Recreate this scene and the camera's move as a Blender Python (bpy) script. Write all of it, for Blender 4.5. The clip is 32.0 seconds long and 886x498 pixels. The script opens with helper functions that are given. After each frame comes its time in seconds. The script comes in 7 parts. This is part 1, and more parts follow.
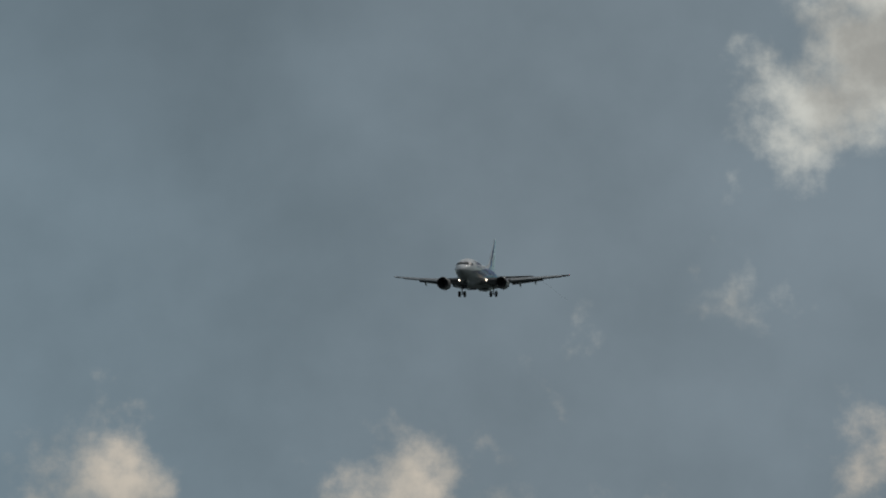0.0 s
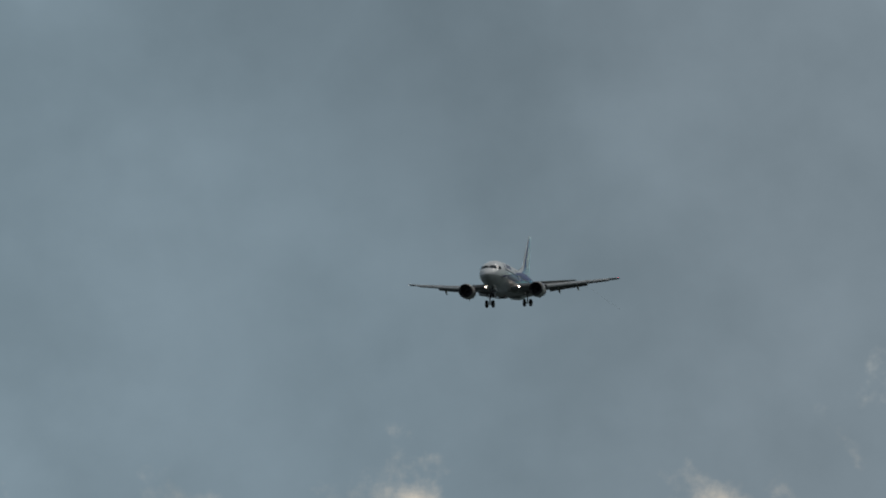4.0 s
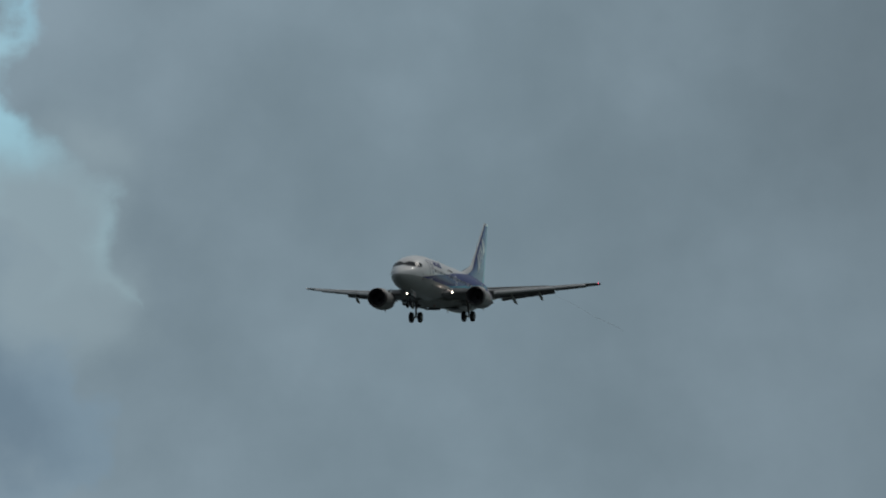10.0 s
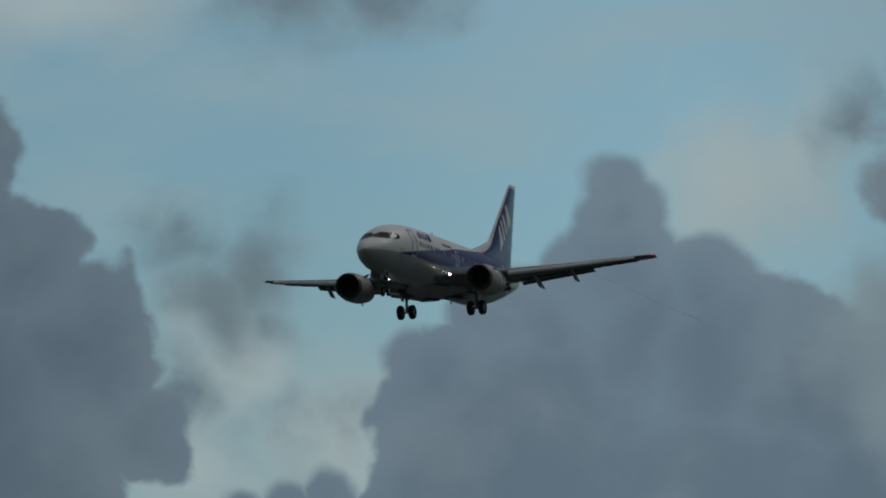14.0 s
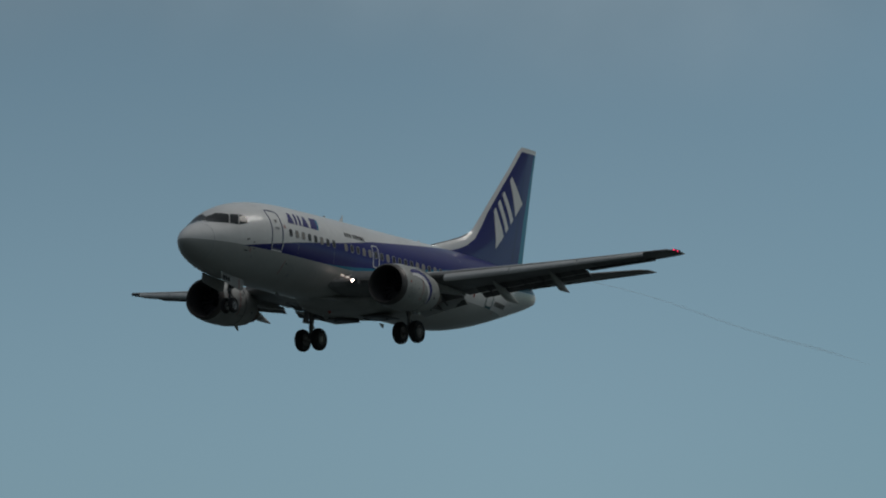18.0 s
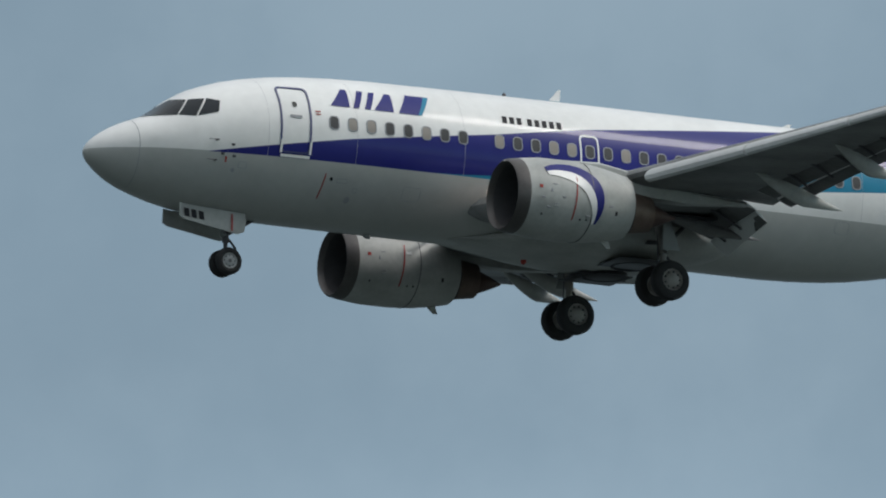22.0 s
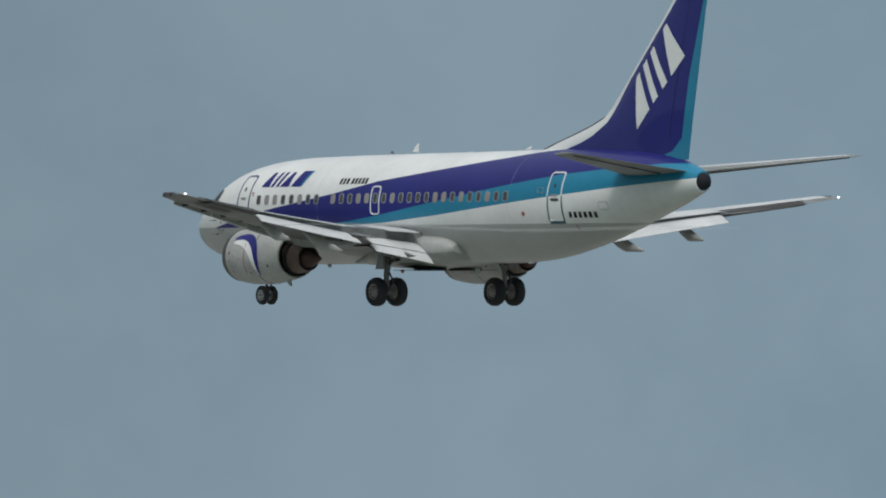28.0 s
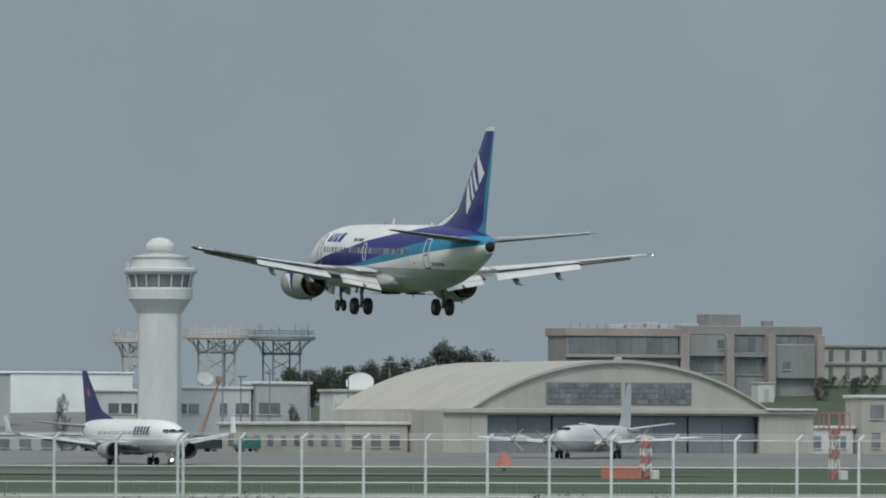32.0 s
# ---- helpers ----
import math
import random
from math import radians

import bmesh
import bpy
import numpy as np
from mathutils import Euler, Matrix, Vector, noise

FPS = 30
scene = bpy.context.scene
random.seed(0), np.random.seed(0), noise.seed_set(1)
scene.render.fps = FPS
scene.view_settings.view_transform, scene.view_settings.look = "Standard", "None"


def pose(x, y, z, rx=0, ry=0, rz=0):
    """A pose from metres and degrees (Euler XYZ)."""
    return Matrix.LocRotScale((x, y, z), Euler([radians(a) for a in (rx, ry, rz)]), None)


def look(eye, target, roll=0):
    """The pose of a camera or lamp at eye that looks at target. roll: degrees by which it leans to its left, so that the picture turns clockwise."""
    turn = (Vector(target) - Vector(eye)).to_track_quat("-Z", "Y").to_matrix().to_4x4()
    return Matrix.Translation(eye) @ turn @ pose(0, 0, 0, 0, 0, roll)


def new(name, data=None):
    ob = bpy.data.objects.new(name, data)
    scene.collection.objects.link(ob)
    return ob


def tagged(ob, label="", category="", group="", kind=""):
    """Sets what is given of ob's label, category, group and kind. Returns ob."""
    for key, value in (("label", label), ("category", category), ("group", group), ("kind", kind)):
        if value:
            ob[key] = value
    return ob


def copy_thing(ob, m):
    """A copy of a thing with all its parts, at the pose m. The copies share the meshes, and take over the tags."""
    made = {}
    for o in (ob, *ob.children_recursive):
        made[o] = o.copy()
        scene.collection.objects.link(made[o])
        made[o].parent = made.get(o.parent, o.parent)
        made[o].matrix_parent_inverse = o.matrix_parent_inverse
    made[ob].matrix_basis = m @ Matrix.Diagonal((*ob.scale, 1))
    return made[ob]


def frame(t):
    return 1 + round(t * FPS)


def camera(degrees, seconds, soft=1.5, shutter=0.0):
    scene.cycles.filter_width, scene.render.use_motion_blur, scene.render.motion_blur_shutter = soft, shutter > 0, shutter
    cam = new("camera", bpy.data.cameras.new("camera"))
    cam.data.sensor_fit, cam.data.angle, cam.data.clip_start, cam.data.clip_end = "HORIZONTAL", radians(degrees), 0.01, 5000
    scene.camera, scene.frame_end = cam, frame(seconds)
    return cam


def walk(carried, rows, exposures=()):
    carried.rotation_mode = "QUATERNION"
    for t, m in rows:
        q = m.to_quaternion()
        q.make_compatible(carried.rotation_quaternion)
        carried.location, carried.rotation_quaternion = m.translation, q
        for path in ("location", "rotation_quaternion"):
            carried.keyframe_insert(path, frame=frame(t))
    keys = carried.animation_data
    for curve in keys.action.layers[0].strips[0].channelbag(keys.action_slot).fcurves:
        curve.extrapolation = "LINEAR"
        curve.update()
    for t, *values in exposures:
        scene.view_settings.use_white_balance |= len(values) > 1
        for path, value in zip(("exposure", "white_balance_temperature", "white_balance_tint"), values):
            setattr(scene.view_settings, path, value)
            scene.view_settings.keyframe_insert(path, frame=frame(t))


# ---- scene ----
cam = camera(4.971, 32.0, soft=2.0)
EYE_HEIGHT = 2.3


def aim(pan, tilt, roll):
    """The tripod head: pan clockwise from +y, tilt up, roll, in degrees."""
    way = Vector((math.sin(radians(pan)) * math.cos(radians(tilt)), math.cos(radians(pan)) * math.cos(radians(tilt)), math.sin(radians(tilt))))
    eye = Vector((0, 0, EYE_HEIGHT))
    return look(eye, eye + way * 100, roll)


PAN = [
    (0, 81.963, 4.690, 0.30),
    (0.5, 81.773, 4.752, 0.33),
    (1, 81.567, 4.786, 0.10),
    (1.5, 81.342, 4.834, 0.12),
    (2, 81.090, 4.878, -0.27),
    (2.5, 80.849, 4.903, -0.38),
    (3, 80.650, 4.940, -0.39),
    (3.5, 80.479, 4.952, -0.54),
    (5.5, 79.588, 5.026, 0.08),
    (6, 79.338, 5.043, 0.09),
    (6.5, 79.080, 5.082, -0.17),
    (7, 78.806, 5.115, -0.19),
    (7.5, 78.551, 5.148, -0.38),
    (8, 78.343, 5.202, -0.16),
    (8.5, 78.104, 5.321, 0.15),
    (9, 77.788, 5.402, 0.38),
    (9.5, 77.389, 5.487, 0.46),
    (10, 76.922, 5.602, 0.41),
    (10.5, 76.395, 5.704, 0.27),
    (11, 75.893, 5.738, 0.07),
    (11.5, 75.330, 5.763, 0.22),
    (12, 74.822, 5.838, 0.32),
    (12.5, 74.235, 5.932, 0.56),
    (13, 73.616, 5.983, -0.13),
    (13.5, 72.886, 6.065, -0.61),
    (14, 72.014, 6.217, -0.85),
    (14.5, 71.098, 6.361, -0.49),
    (15, 70.074, 6.523, -0.26),
    (15.5, 68.996, 6.719, 0.13),
    (17.5, 63.574, 7.445, 0.20),
    (18, 61.965, 7.647, 0.40),
    (18.5, 59.898, 7.846, 0.41),
    (19, 57.359, 8.081, 0.06),
    (19.5, 54.168, 8.347, -0.25),
    (20, 50.629, 8.716, -0.32),
    (20.5, 46.523, 9.070, -0.67),
    (21, 41.737, 9.322, -0.38),
    (21.5, 36.043, 9.509, -0.35),
    (22, 29.824, 9.753, -0.09),
    (22.5, 22.378, 9.956, 0.14),
    (23, 14.123, 10.032, 0.23),
    (23.5, 5.513, 9.993, 0.05),
    (24, -3.357, 9.399, -0.21),
    (24.5, -11.883, 8.781, -0.24),
    (25, -20.280, 8.063, 0.04),
    (25.5, -27.336, 7.401, -0.08),
    (26, -33.307, 6.643, -0.28),
    (26.5, -38.664, 5.792, -0.54),
    (28.5, -55.049, 3.113, -0.70),
    (29, -57.684, 2.800, -0.23),
    (29.5, -59.998, 2.410, 0.23),
    (30, -61.983, 2.118, 0.27),
    (30.5, -63.731, 1.883, 0.80),
    (31, -65.314, 1.508, 0.87),
    (31.5, -66.746, 1.275, 0.55),
    (32, -68.012, 1.123, 0.19),
]
# the lens closes a little while it faces the bright side of the sky
EXPOSURE = [(0, -1.26), (2, -1.08), (4, -1.08), (7, -1.04), (9, -1.03), (10, -1.15), (11, -1.25), (12, -1.22), (13, -1.48), (14, -1.68), (15, -1.66), (17.5, -1.50), (19, -1.28), (20, -0.88), (20.5, -0.50), (21, -0.07), (21.5, 0.04), (22, 0.16), (23, 0.05), (24, 0.14), (24.5, 0.28), (25, 0.20), (25.5, 0.05), (26, -0.02), (27, 0.05), (29, 0.02), (30, 0.08), (31, 0.12), (32, 0.13)]
walk(cam, [(t, aim(pan, tilt, roll)) for t, pan, tilt, roll in PAN], EXPOSURE)

# the flight: seconds, place, heading, pitch and bank
FLIGHT = [
    (0, 1626.67, 226.71, 134.51, -2.85, 2.19, -0.03),
    (1, 1554.38, 225.69, 130.43, -2.71, 2.09, -0.11),
    (2, 1482.70, 224.73, 126.36, -2.58, 1.99, -0.19),
    (3, 1411.59, 223.84, 122.27, -2.44, 1.89, -0.27),
    (4, 1341.01, 223.02, 118.19, -2.30, 1.79, -0.35),
    (5, 1270.91, 222.26, 114.13, -2.56, 1.74, -0.23),
    (6, 1201.26, 221.57, 110.08, -2.82, 1.68, -0.12),
    (7, 1132.02, 220.94, 106.03, -3.08, 1.63, 0.00),
    (8, 1063.15, 220.38, 102.00, -3.34, 1.57, 0.12),
    (9, 994.60, 219.89, 98.02, -3.27, 1.61, 0.11),
    (10, 926.35, 219.46, 94.05, -3.19, 1.65, 0.11),
    (11, 858.35, 219.10, 90.11, -3.12, 1.74, 0.10),
    (12, 790.56, 218.80, 86.22, -2.95, 1.98, -0.01),
    (13, 723.04, 218.62, 82.32, -2.76, 2.09, -0.40),
    (14, 655.65, 218.48, 78.41, -2.58, 2.14, -0.75),
    (15, 588.46, 218.51, 74.53, -2.70, 2.09, -1.02),
    (16, 521.22, 218.57, 70.66, -2.81, 2.04, -1.26),
    (17, 453.99, 218.71, 66.84, -3.21, 1.73, -0.86),
    (18, 386.74, 218.91, 63.05, -3.54, 1.43, -0.43),
    (19, 319.27, 219.00, 59.21, -3.35, 1.54, -1.31),
    (20, 251.61, 219.30, 55.53, -3.20, 1.71, -2.16),
    (21, 184.02, 219.70, 51.86, -3.32, 1.54, -1.67),
    (22, 115.58, 219.46, 48.11, -3.48, 1.48, -1.18),
    (23, 47.48, 219.89, 44.40, -3.72, 1.55, -0.49),
    (24, -20.80, 220.20, 40.84, -3.72, 2.05, 0.30),
    (25, -89.35, 220.60, 37.29, -2.72, 1.98, 1.10),
    (26, -158.55, 221.70, 33.88, -2.10, 1.85, 1.45),
    (27, -228.05, 222.50, 30.47, -1.75, 2.40, 1.40),
    (28, -297.95, 223.25, 27.11, -1.45, 3.10, 1.33),
    (29, -368.28, 224.10, 23.80, -1.54, 2.84, 0.20),
    (30, -439.00, 224.95, 20.57, -1.68, 2.57, -1.03),
    (31, -510.30, 225.90, 17.40, -1.66, 2.12, -0.67),
    (32, -582.18, 226.95, 14.29, -1.64, 1.66, -0.31),
]

# ---- sky and sun ----
world = bpy.data.worlds.new("sky")
scene.world = world
world.use_nodes = True
SKY = world.node_tree
SKY.nodes.clear()


def wlink(value, socket):
    if isinstance(value, (int, float)):
        socket.default_value = value
    elif isinstance(value, tuple):
        socket.default_value = value
    else:
        SKY.links.new(value, socket)


def wmath(op, a, b=0.0, c=None, clamp=False):
    n = SKY.nodes.new("ShaderNodeMath")
    n.operation, n.use_clamp = op, clamp
    wlink(a, n.inputs[0])
    wlink(b, n.inputs[1])
    if c is not None:
        wlink(c, n.inputs[2])
    return n.outputs[0]


def wramp(value, lo, hi, smooth=True):
    n = SKY.nodes.new("ShaderNodeMapRange")
    n.interpolation_type = "SMOOTHSTEP" if smooth else "LINEAR"
    wlink(value, n.inputs[0])
    n.inputs[1].default_value, n.inputs[2].default_value = lo, hi
    return n.outputs[0]


def wmix(fac, a, b):
    n = SKY.nodes.new("ShaderNodeMix")
    n.data_type = "RGBA"
    wlink(fac, n.inputs[0])
    wlink(a, n.inputs[6])
    wlink(b, n.inputs[7])
    return n.outputs[2]


def wnoise(vector, scale, detail=5.0, rough=0.55):
    n = SKY.nodes.new("ShaderNodeTexNoise")
    n.inputs["Scale"].default_value, n.inputs["Detail"].default_value, n.inputs["Roughness"].default_value = scale, detail, rough
    SKY.links.new(vector, n.inputs["Vector"])
    return n


coords = SKY.nodes.new("ShaderNodeTexCoord")
split = SKY.nodes.new("ShaderNodeSeparateXYZ")
SKY.links.new(coords.outputs["Generated"], split.inputs[0])
sx, sy, sz = split.outputs
azimuth = wmath("MULTIPLY", wmath("ARCTAN2", sx, sy), 57.29578)
elevation = wmath("MULTIPLY", wmath("ARCSINE", sz), 57.29578)
flat = SKY.nodes.new("ShaderNodeCombineXYZ")
SKY.links.new(azimuth, flat.inputs[0])
SKY.links.new(elevation, flat.inputs[1])
flat = flat.outputs[0]
# billows bend the outlines of the clouds
billow = wnoise(flat, 1.5, 7.0, 0.5)
shift = SKY.nodes.new("ShaderNodeVectorMath")
shift.operation = "MULTIPLY_ADD"
SKY.links.new(billow.outputs["Color"], shift.inputs[0])
shift.inputs[1].default_value, shift.inputs[2].default_value = (0.9, 0.9, 0), (-0.45, -0.45, 0)
bent = SKY.nodes.new("ShaderNodeVectorMath")
bent.operation = "ADD"
SKY.links.new(flat, bent.inputs[0])
SKY.links.new(shift.outputs[0], bent.inputs[1])
bent = bent.outputs[0]


def puffs(items, vector):
    """The height of a heap of round puffs (azimuth, elevation, radius) above their outline."""
    top = None
    for a, e, r in items:
        d = SKY.nodes.new("ShaderNodeVectorMath")
        d.operation = "DISTANCE"
        SKY.links.new(vector, d.inputs[0])
        d.inputs[1].default_value = (a, e, 0)
        h = wmath("MULTIPLY_ADD", d.outputs["Value"], -1.0, r)
        top = h if top is None else wmath("MAXIMUM", top, h)
    return top


nishita = SKY.nodes.new("ShaderNodeTexSky")
nishita.sky_type, nishita.sun_disc = "NISHITA", False
nishita.sun_elevation, nishita.sun_rotation = radians(48), radians(125)
clear = SKY.nodes.new("ShaderNodeMix")
clear.data_type, clear.blend_type = "RGBA", "MULTIPLY"
clear.inputs[0].default_value = 1.0
SKY.links.new(nishita.outputs[0], clear.inputs[6])
clear.inputs[7].default_value = (0.0485, 0.067, 0.072, 1)
dim = SKY.nodes.new("ShaderNodeVectorMath")
dim.operation = "SCALE"
wlink(clear.outputs[2], dim.inputs[0])
wlink(wmath("MULTIPLY_ADD", wramp(azimuth, 63.0, 70.5), 0.32, wmath("MULTIPLY_ADD", wramp(azimuth, 62.0, 56.0), 0.16, 0.68)), dim.inputs["Scale"])
clear = dim.outputs[0]

# the broad layer of grey cloud, with soft lighter and darker parts
broad = wnoise(flat, 0.28, 4.0, 0.5).outputs["Fac"]
fine = wnoise(flat, 1.1, 6.0, 0.55).outputs["Fac"]
tone = wmath("MULTIPLY_ADD", fine, 0.35, wmath("MULTIPLY", broad, 0.75))
grey = wmix(wramp(tone, 0.30, 0.80), (0.130, 0.178, 0.210, 1), (0.205, 0.272, 0.320, 1))
# towards the airport the layer is paler and plainer
shade = wramp(puffs([(80.3, 6.2, 0.9), (79.6, 6.6, 0.8), (81.2, 6.4, 0.5)], flat), -0.6, 0.7)
pale = SKY.nodes.new("ShaderNodeVectorMath")
pale.operation = "SCALE"
wlink(grey, pale.inputs[0])
wlink(wmath("MULTIPLY_ADD", wramp(azimuth, 79.9, 76.6), 0.24, wmath("MULTIPLY_ADD", wramp(azimuth, 77.2, 75.0), -0.26, wmath("MULTIPLY_ADD", shade, -0.22, 1.08))), pale.inputs["Scale"])
grey = pale.outputs[0]
grey = wmix(wramp(azimuth, 60.0, 49.0), grey, wmix(wramp(tone, 0.36, 0.74), (0.198, 0.279, 0.350, 1), (0.246, 0.334, 0.407, 1)))
grey = wmix(wmath("MULTIPLY", wmath("MULTIPLY", wramp(azimuth, 13.0, 2.0), wramp(azimuth, -14.0, -4.0)), 0.7), grey, (0.236, 0.301, 0.354, 1))
hem = SKY.nodes.new("ShaderNodeVectorMath")
hem.operation = "SCALE"
wlink(grey, hem.inputs[0])
wlink(wmath("MULTIPLY_ADD", wmath("MULTIPLY", wramp(elevation, 9.3, 7.4), wmath("MULTIPLY", wramp(azimuth, 10.0, 26.0), wramp(azimuth, 60.0, 54.0))), 0.2, 1.0), hem.inputs["Scale"])
grey = hem.outputs[0]
grey = wmix(wramp(azimuth, -42.0, -58.0), grey, wmix(wramp(tone, 0.36, 0.74), (0.172, 0.243, 0.296, 1), (0.205, 0.279, 0.333, 1)))
grey = wmix(wramp(azimuth, -57.0, -69.0), grey, wmix(wramp(tone, 0.36, 0.74), (0.214, 0.265, 0.297, 1), (0.253, 0.304, 0.332, 1)))
# a darker bank low behind the wooded slope
bank = SKY.nodes.new("ShaderNodeVectorMath")
bank.operation = "SCALE"
wlink(grey, bank.inputs[0])
wlink(wmath("MULTIPLY_ADD", wmath("MULTIPLY", wmath("MULTIPLY", wramp(azimuth, -61.6, -63.4), wramp(azimuth, -66.2, -64.4)), wmath("MULTIPLY_ADD", wramp(elevation, 4.0, 1.4), 0.16, 0.08)), -1.0, 1.0), bank.inputs["Scale"])
grey = bank.outputs[0]
dusk = SKY.nodes.new("ShaderNodeVectorMath")
dusk.operation = "SCALE"
wlink(grey, dusk.inputs[0])
wlink(wmath("MULTIPLY_ADD", wramp(puffs([(-35.4, 5.1, 1.0), (-36.6, 5.2, 1.2)], flat), -0.7, 0.7), -0.20, wmath("MULTIPLY_ADD", wramp(puffs([(-4.4, 7.7, 1.4), (-2.4, 7.7, 1.2)], flat), -0.7, 0.9), -0.16, 1.0)), dusk.inputs["Scale"])
grey = dusk.outputs[0]
# eastward the layer turns a little warmer
warm = SKY.nodes.new("ShaderNodeVectorMath")
warm.operation = "MULTIPLY"
wlink(grey, warm.inputs[0])
wlink(wmix(wramp(azimuth, 79.5, 82.5), (1, 1, 1, 1), (1.07, 1.01, 0.99, 1)), warm.inputs[1])
grey = warm.outputs[0]
# sunlit wisps low in the east
wisp = puffs([(84.28, 5.72, 0.50), (84.60, 6.0, 0.55), (83.98, 5.40, 0.24), (83.62, 5.05, 0.12), (83.70, 4.42, 0.17), (82.63, 4.10, 0.06), (81.85, 3.24, 0.42), (81.5, 3.2, 0.30), (80.05, 3.38, 0.36), (79.78, 3.22, 0.25), (82.9, 3.12, 0.25), (83.3, 3.2, 0.20), (84.4, 3.5, 0.30), (79.0, 3.1, 0.45), (77.7, 3.2, 0.40)], bent)
ragged = wnoise(flat, 2.6, 6.0, 0.6).outputs["Fac"]
wisps = wramp(wmath("ADD", wmath("MULTIPLY_ADD", ragged, 1.0, wisp), -0.5), -0.08, 0.40)
sunlit = wmix(wramp(elevation, 3.5, 4.6), (0.66, 0.595, 0.505, 1), (0.68, 0.69, 0.64, 1))
grey = wmix(wisps, grey, wmix(wramp(fine, 0.33, 0.58), (0.38, 0.38, 0.355, 1), sunlit))
# the gap of clear sky, with thin cloud in it and heaps of cumulus before it
gap = wramp(wmath("MULTIPLY_ADD", broad, 5.0, azimuth), 53.0, 61.5)
mass = puffs([(75.75, 7.7, 1.2), (75.62, 6.75, 1.15), (76.2, 5.7, 1.2), (74.9, 3.95, 1.4), (77.0, 4.6, 1.6), (77.3, 6.6, 2.0), (74.35, 6.85, 0.10), (79.5, 6.0, 2.6), (78.5, 9.0, 2.6), (79.5, 3.0, 2.6), (82.5, 6.0, 3.6)], bent)
gap = wmath("MULTIPLY", gap, wmath("SUBTRACT", 1.0, wramp(mass, -0.05, 0.11)))
gap = wmath("MULTIPLY", gap, wmath("SUBTRACT", 1.0, wramp(wmath("MULTIPLY_ADD", broad, 1.5, elevation), 9.2, 10.6)))
long = SKY.nodes.new("ShaderNodeVectorMath")
long.operation = "MULTIPLY"
SKY.links.new(flat, long.inputs[0])
long.inputs[1].default_value = (0.35, 1.3, 1)
thin = wmath("MULTIPLY", wramp(wnoise(long.outputs[0], 0.9, 4.0, 0.5).outputs["Fac"], 0.42, 0.72), wmath("MULTIPLY", wramp(azimuth, 65.2, 68.5), 0.5))
veil = wmath("MULTIPLY", wramp(puffs([(68.6, 7.65, 0.35), (69.4, 7.75, 0.45), (70.2, 7.85, 0.4), (69.0, 7.3, 0.4), (73.7, 6.5, 0.35), (74.0, 6.6, 0.25), (70.85, 5.65, 0.35), (71.4, 5.25, 0.4), (70.6, 5.0, 0.4), (71.2, 5.0, 0.3)], bent), -0.45, 0.4), 0.8)
thin = wmath("MAXIMUM", thin, veil)
# the clear sky pales towards its foot, and westward under a veil
foot = SKY.nodes.new("ShaderNodeVectorMath")
foot.operation = "SCALE"
wlink(wmix(wmath("MULTIPLY", wramp(azimuth, 68.0, 63.0), 0.32), clear, (0.200, 0.262, 0.318, 1)), foot.inputs[0])
wlink(wmath("MULTIPLY_ADD", wramp(azimuth, 71.0, 73.6), 0.16, wmath("MULTIPLY_ADD", wmath("MULTIPLY", wramp(elevation, 9.4, 6.4), wramp(azimuth, 67.0, 62.0)), 0.32, 0.93)), foot.inputs["Scale"])
clear = foot.outputs[0]
bright = wmath("MULTIPLY", wramp(puffs([(73.62, 6.62, 0.34), (73.95, 6.72, 0.26), (73.4, 6.95, 0.10), (70.8, 5.62, 0.12), (71.42, 5.24, 0.14), (70.55, 5.02, 0.08), (69.0, 7.62, 0.25), (69.8, 7.72, 0.25)], bent), -0.30, 0.30), 0.6)
heaven = wmix(gap, grey, wmix(bright, wmix(thin, clear, (0.325, 0.40, 0.415, 1)), (0.40, 0.475, 0.480, 1)))
heap = puffs([
    (73.1, 5.75, 0.50), (72.75, 5.45, 0.55), (72.5, 5.75, 0.42), (71.95, 5.45, 0.42), (73.6, 5.55, 0.60), (74.1, 5.25, 0.62), (72.5, 5.0, 0.9), (73.4, 4.6, 1.0), (72.0, 4.6, 0.6), (74.3, 4.6, 0.7),
    (69.37, 6.85, 0.30), (69.22, 6.45, 0.40), (69.55, 6.2, 0.42), (69.0, 6.12, 0.42), (69.95, 5.7, 0.48), (69.3, 5.5, 0.75), (68.55, 5.25, 0.42), (68.15, 5.15, 0.32), (70.3, 5.2, 0.36), (69.3, 4.7, 1.0), (71.3, 4.35, 0.4)], bent)
mild = SKY.nodes.new("ShaderNodeVectorMath")
mild.operation = "MULTIPLY_ADD"
SKY.links.new(shift.outputs[0], mild.inputs[0])
mild.inputs[1].default_value = (0.35, 0.35, 0)
SKY.links.new(flat, mild.inputs[2])
mild = mild.outputs[0]
heap = wmath("MAXIMUM", heap, puffs([(72.98, 6.56, 0.23), (73.02, 6.34, 0.30), (73.04, 6.05, 0.40), (72.72, 6.05, 0.22), (73.5, 5.9, 0.40), (72.42, 5.95, 0.22), (72.2, 5.85, 0.22), (71.8, 5.62, 0.20), (71.1, 4.82, 0.17), (71.35, 4.86, 0.20), (70.85, 4.74, 0.15), (71.2, 4.6, 0.3)], mild))
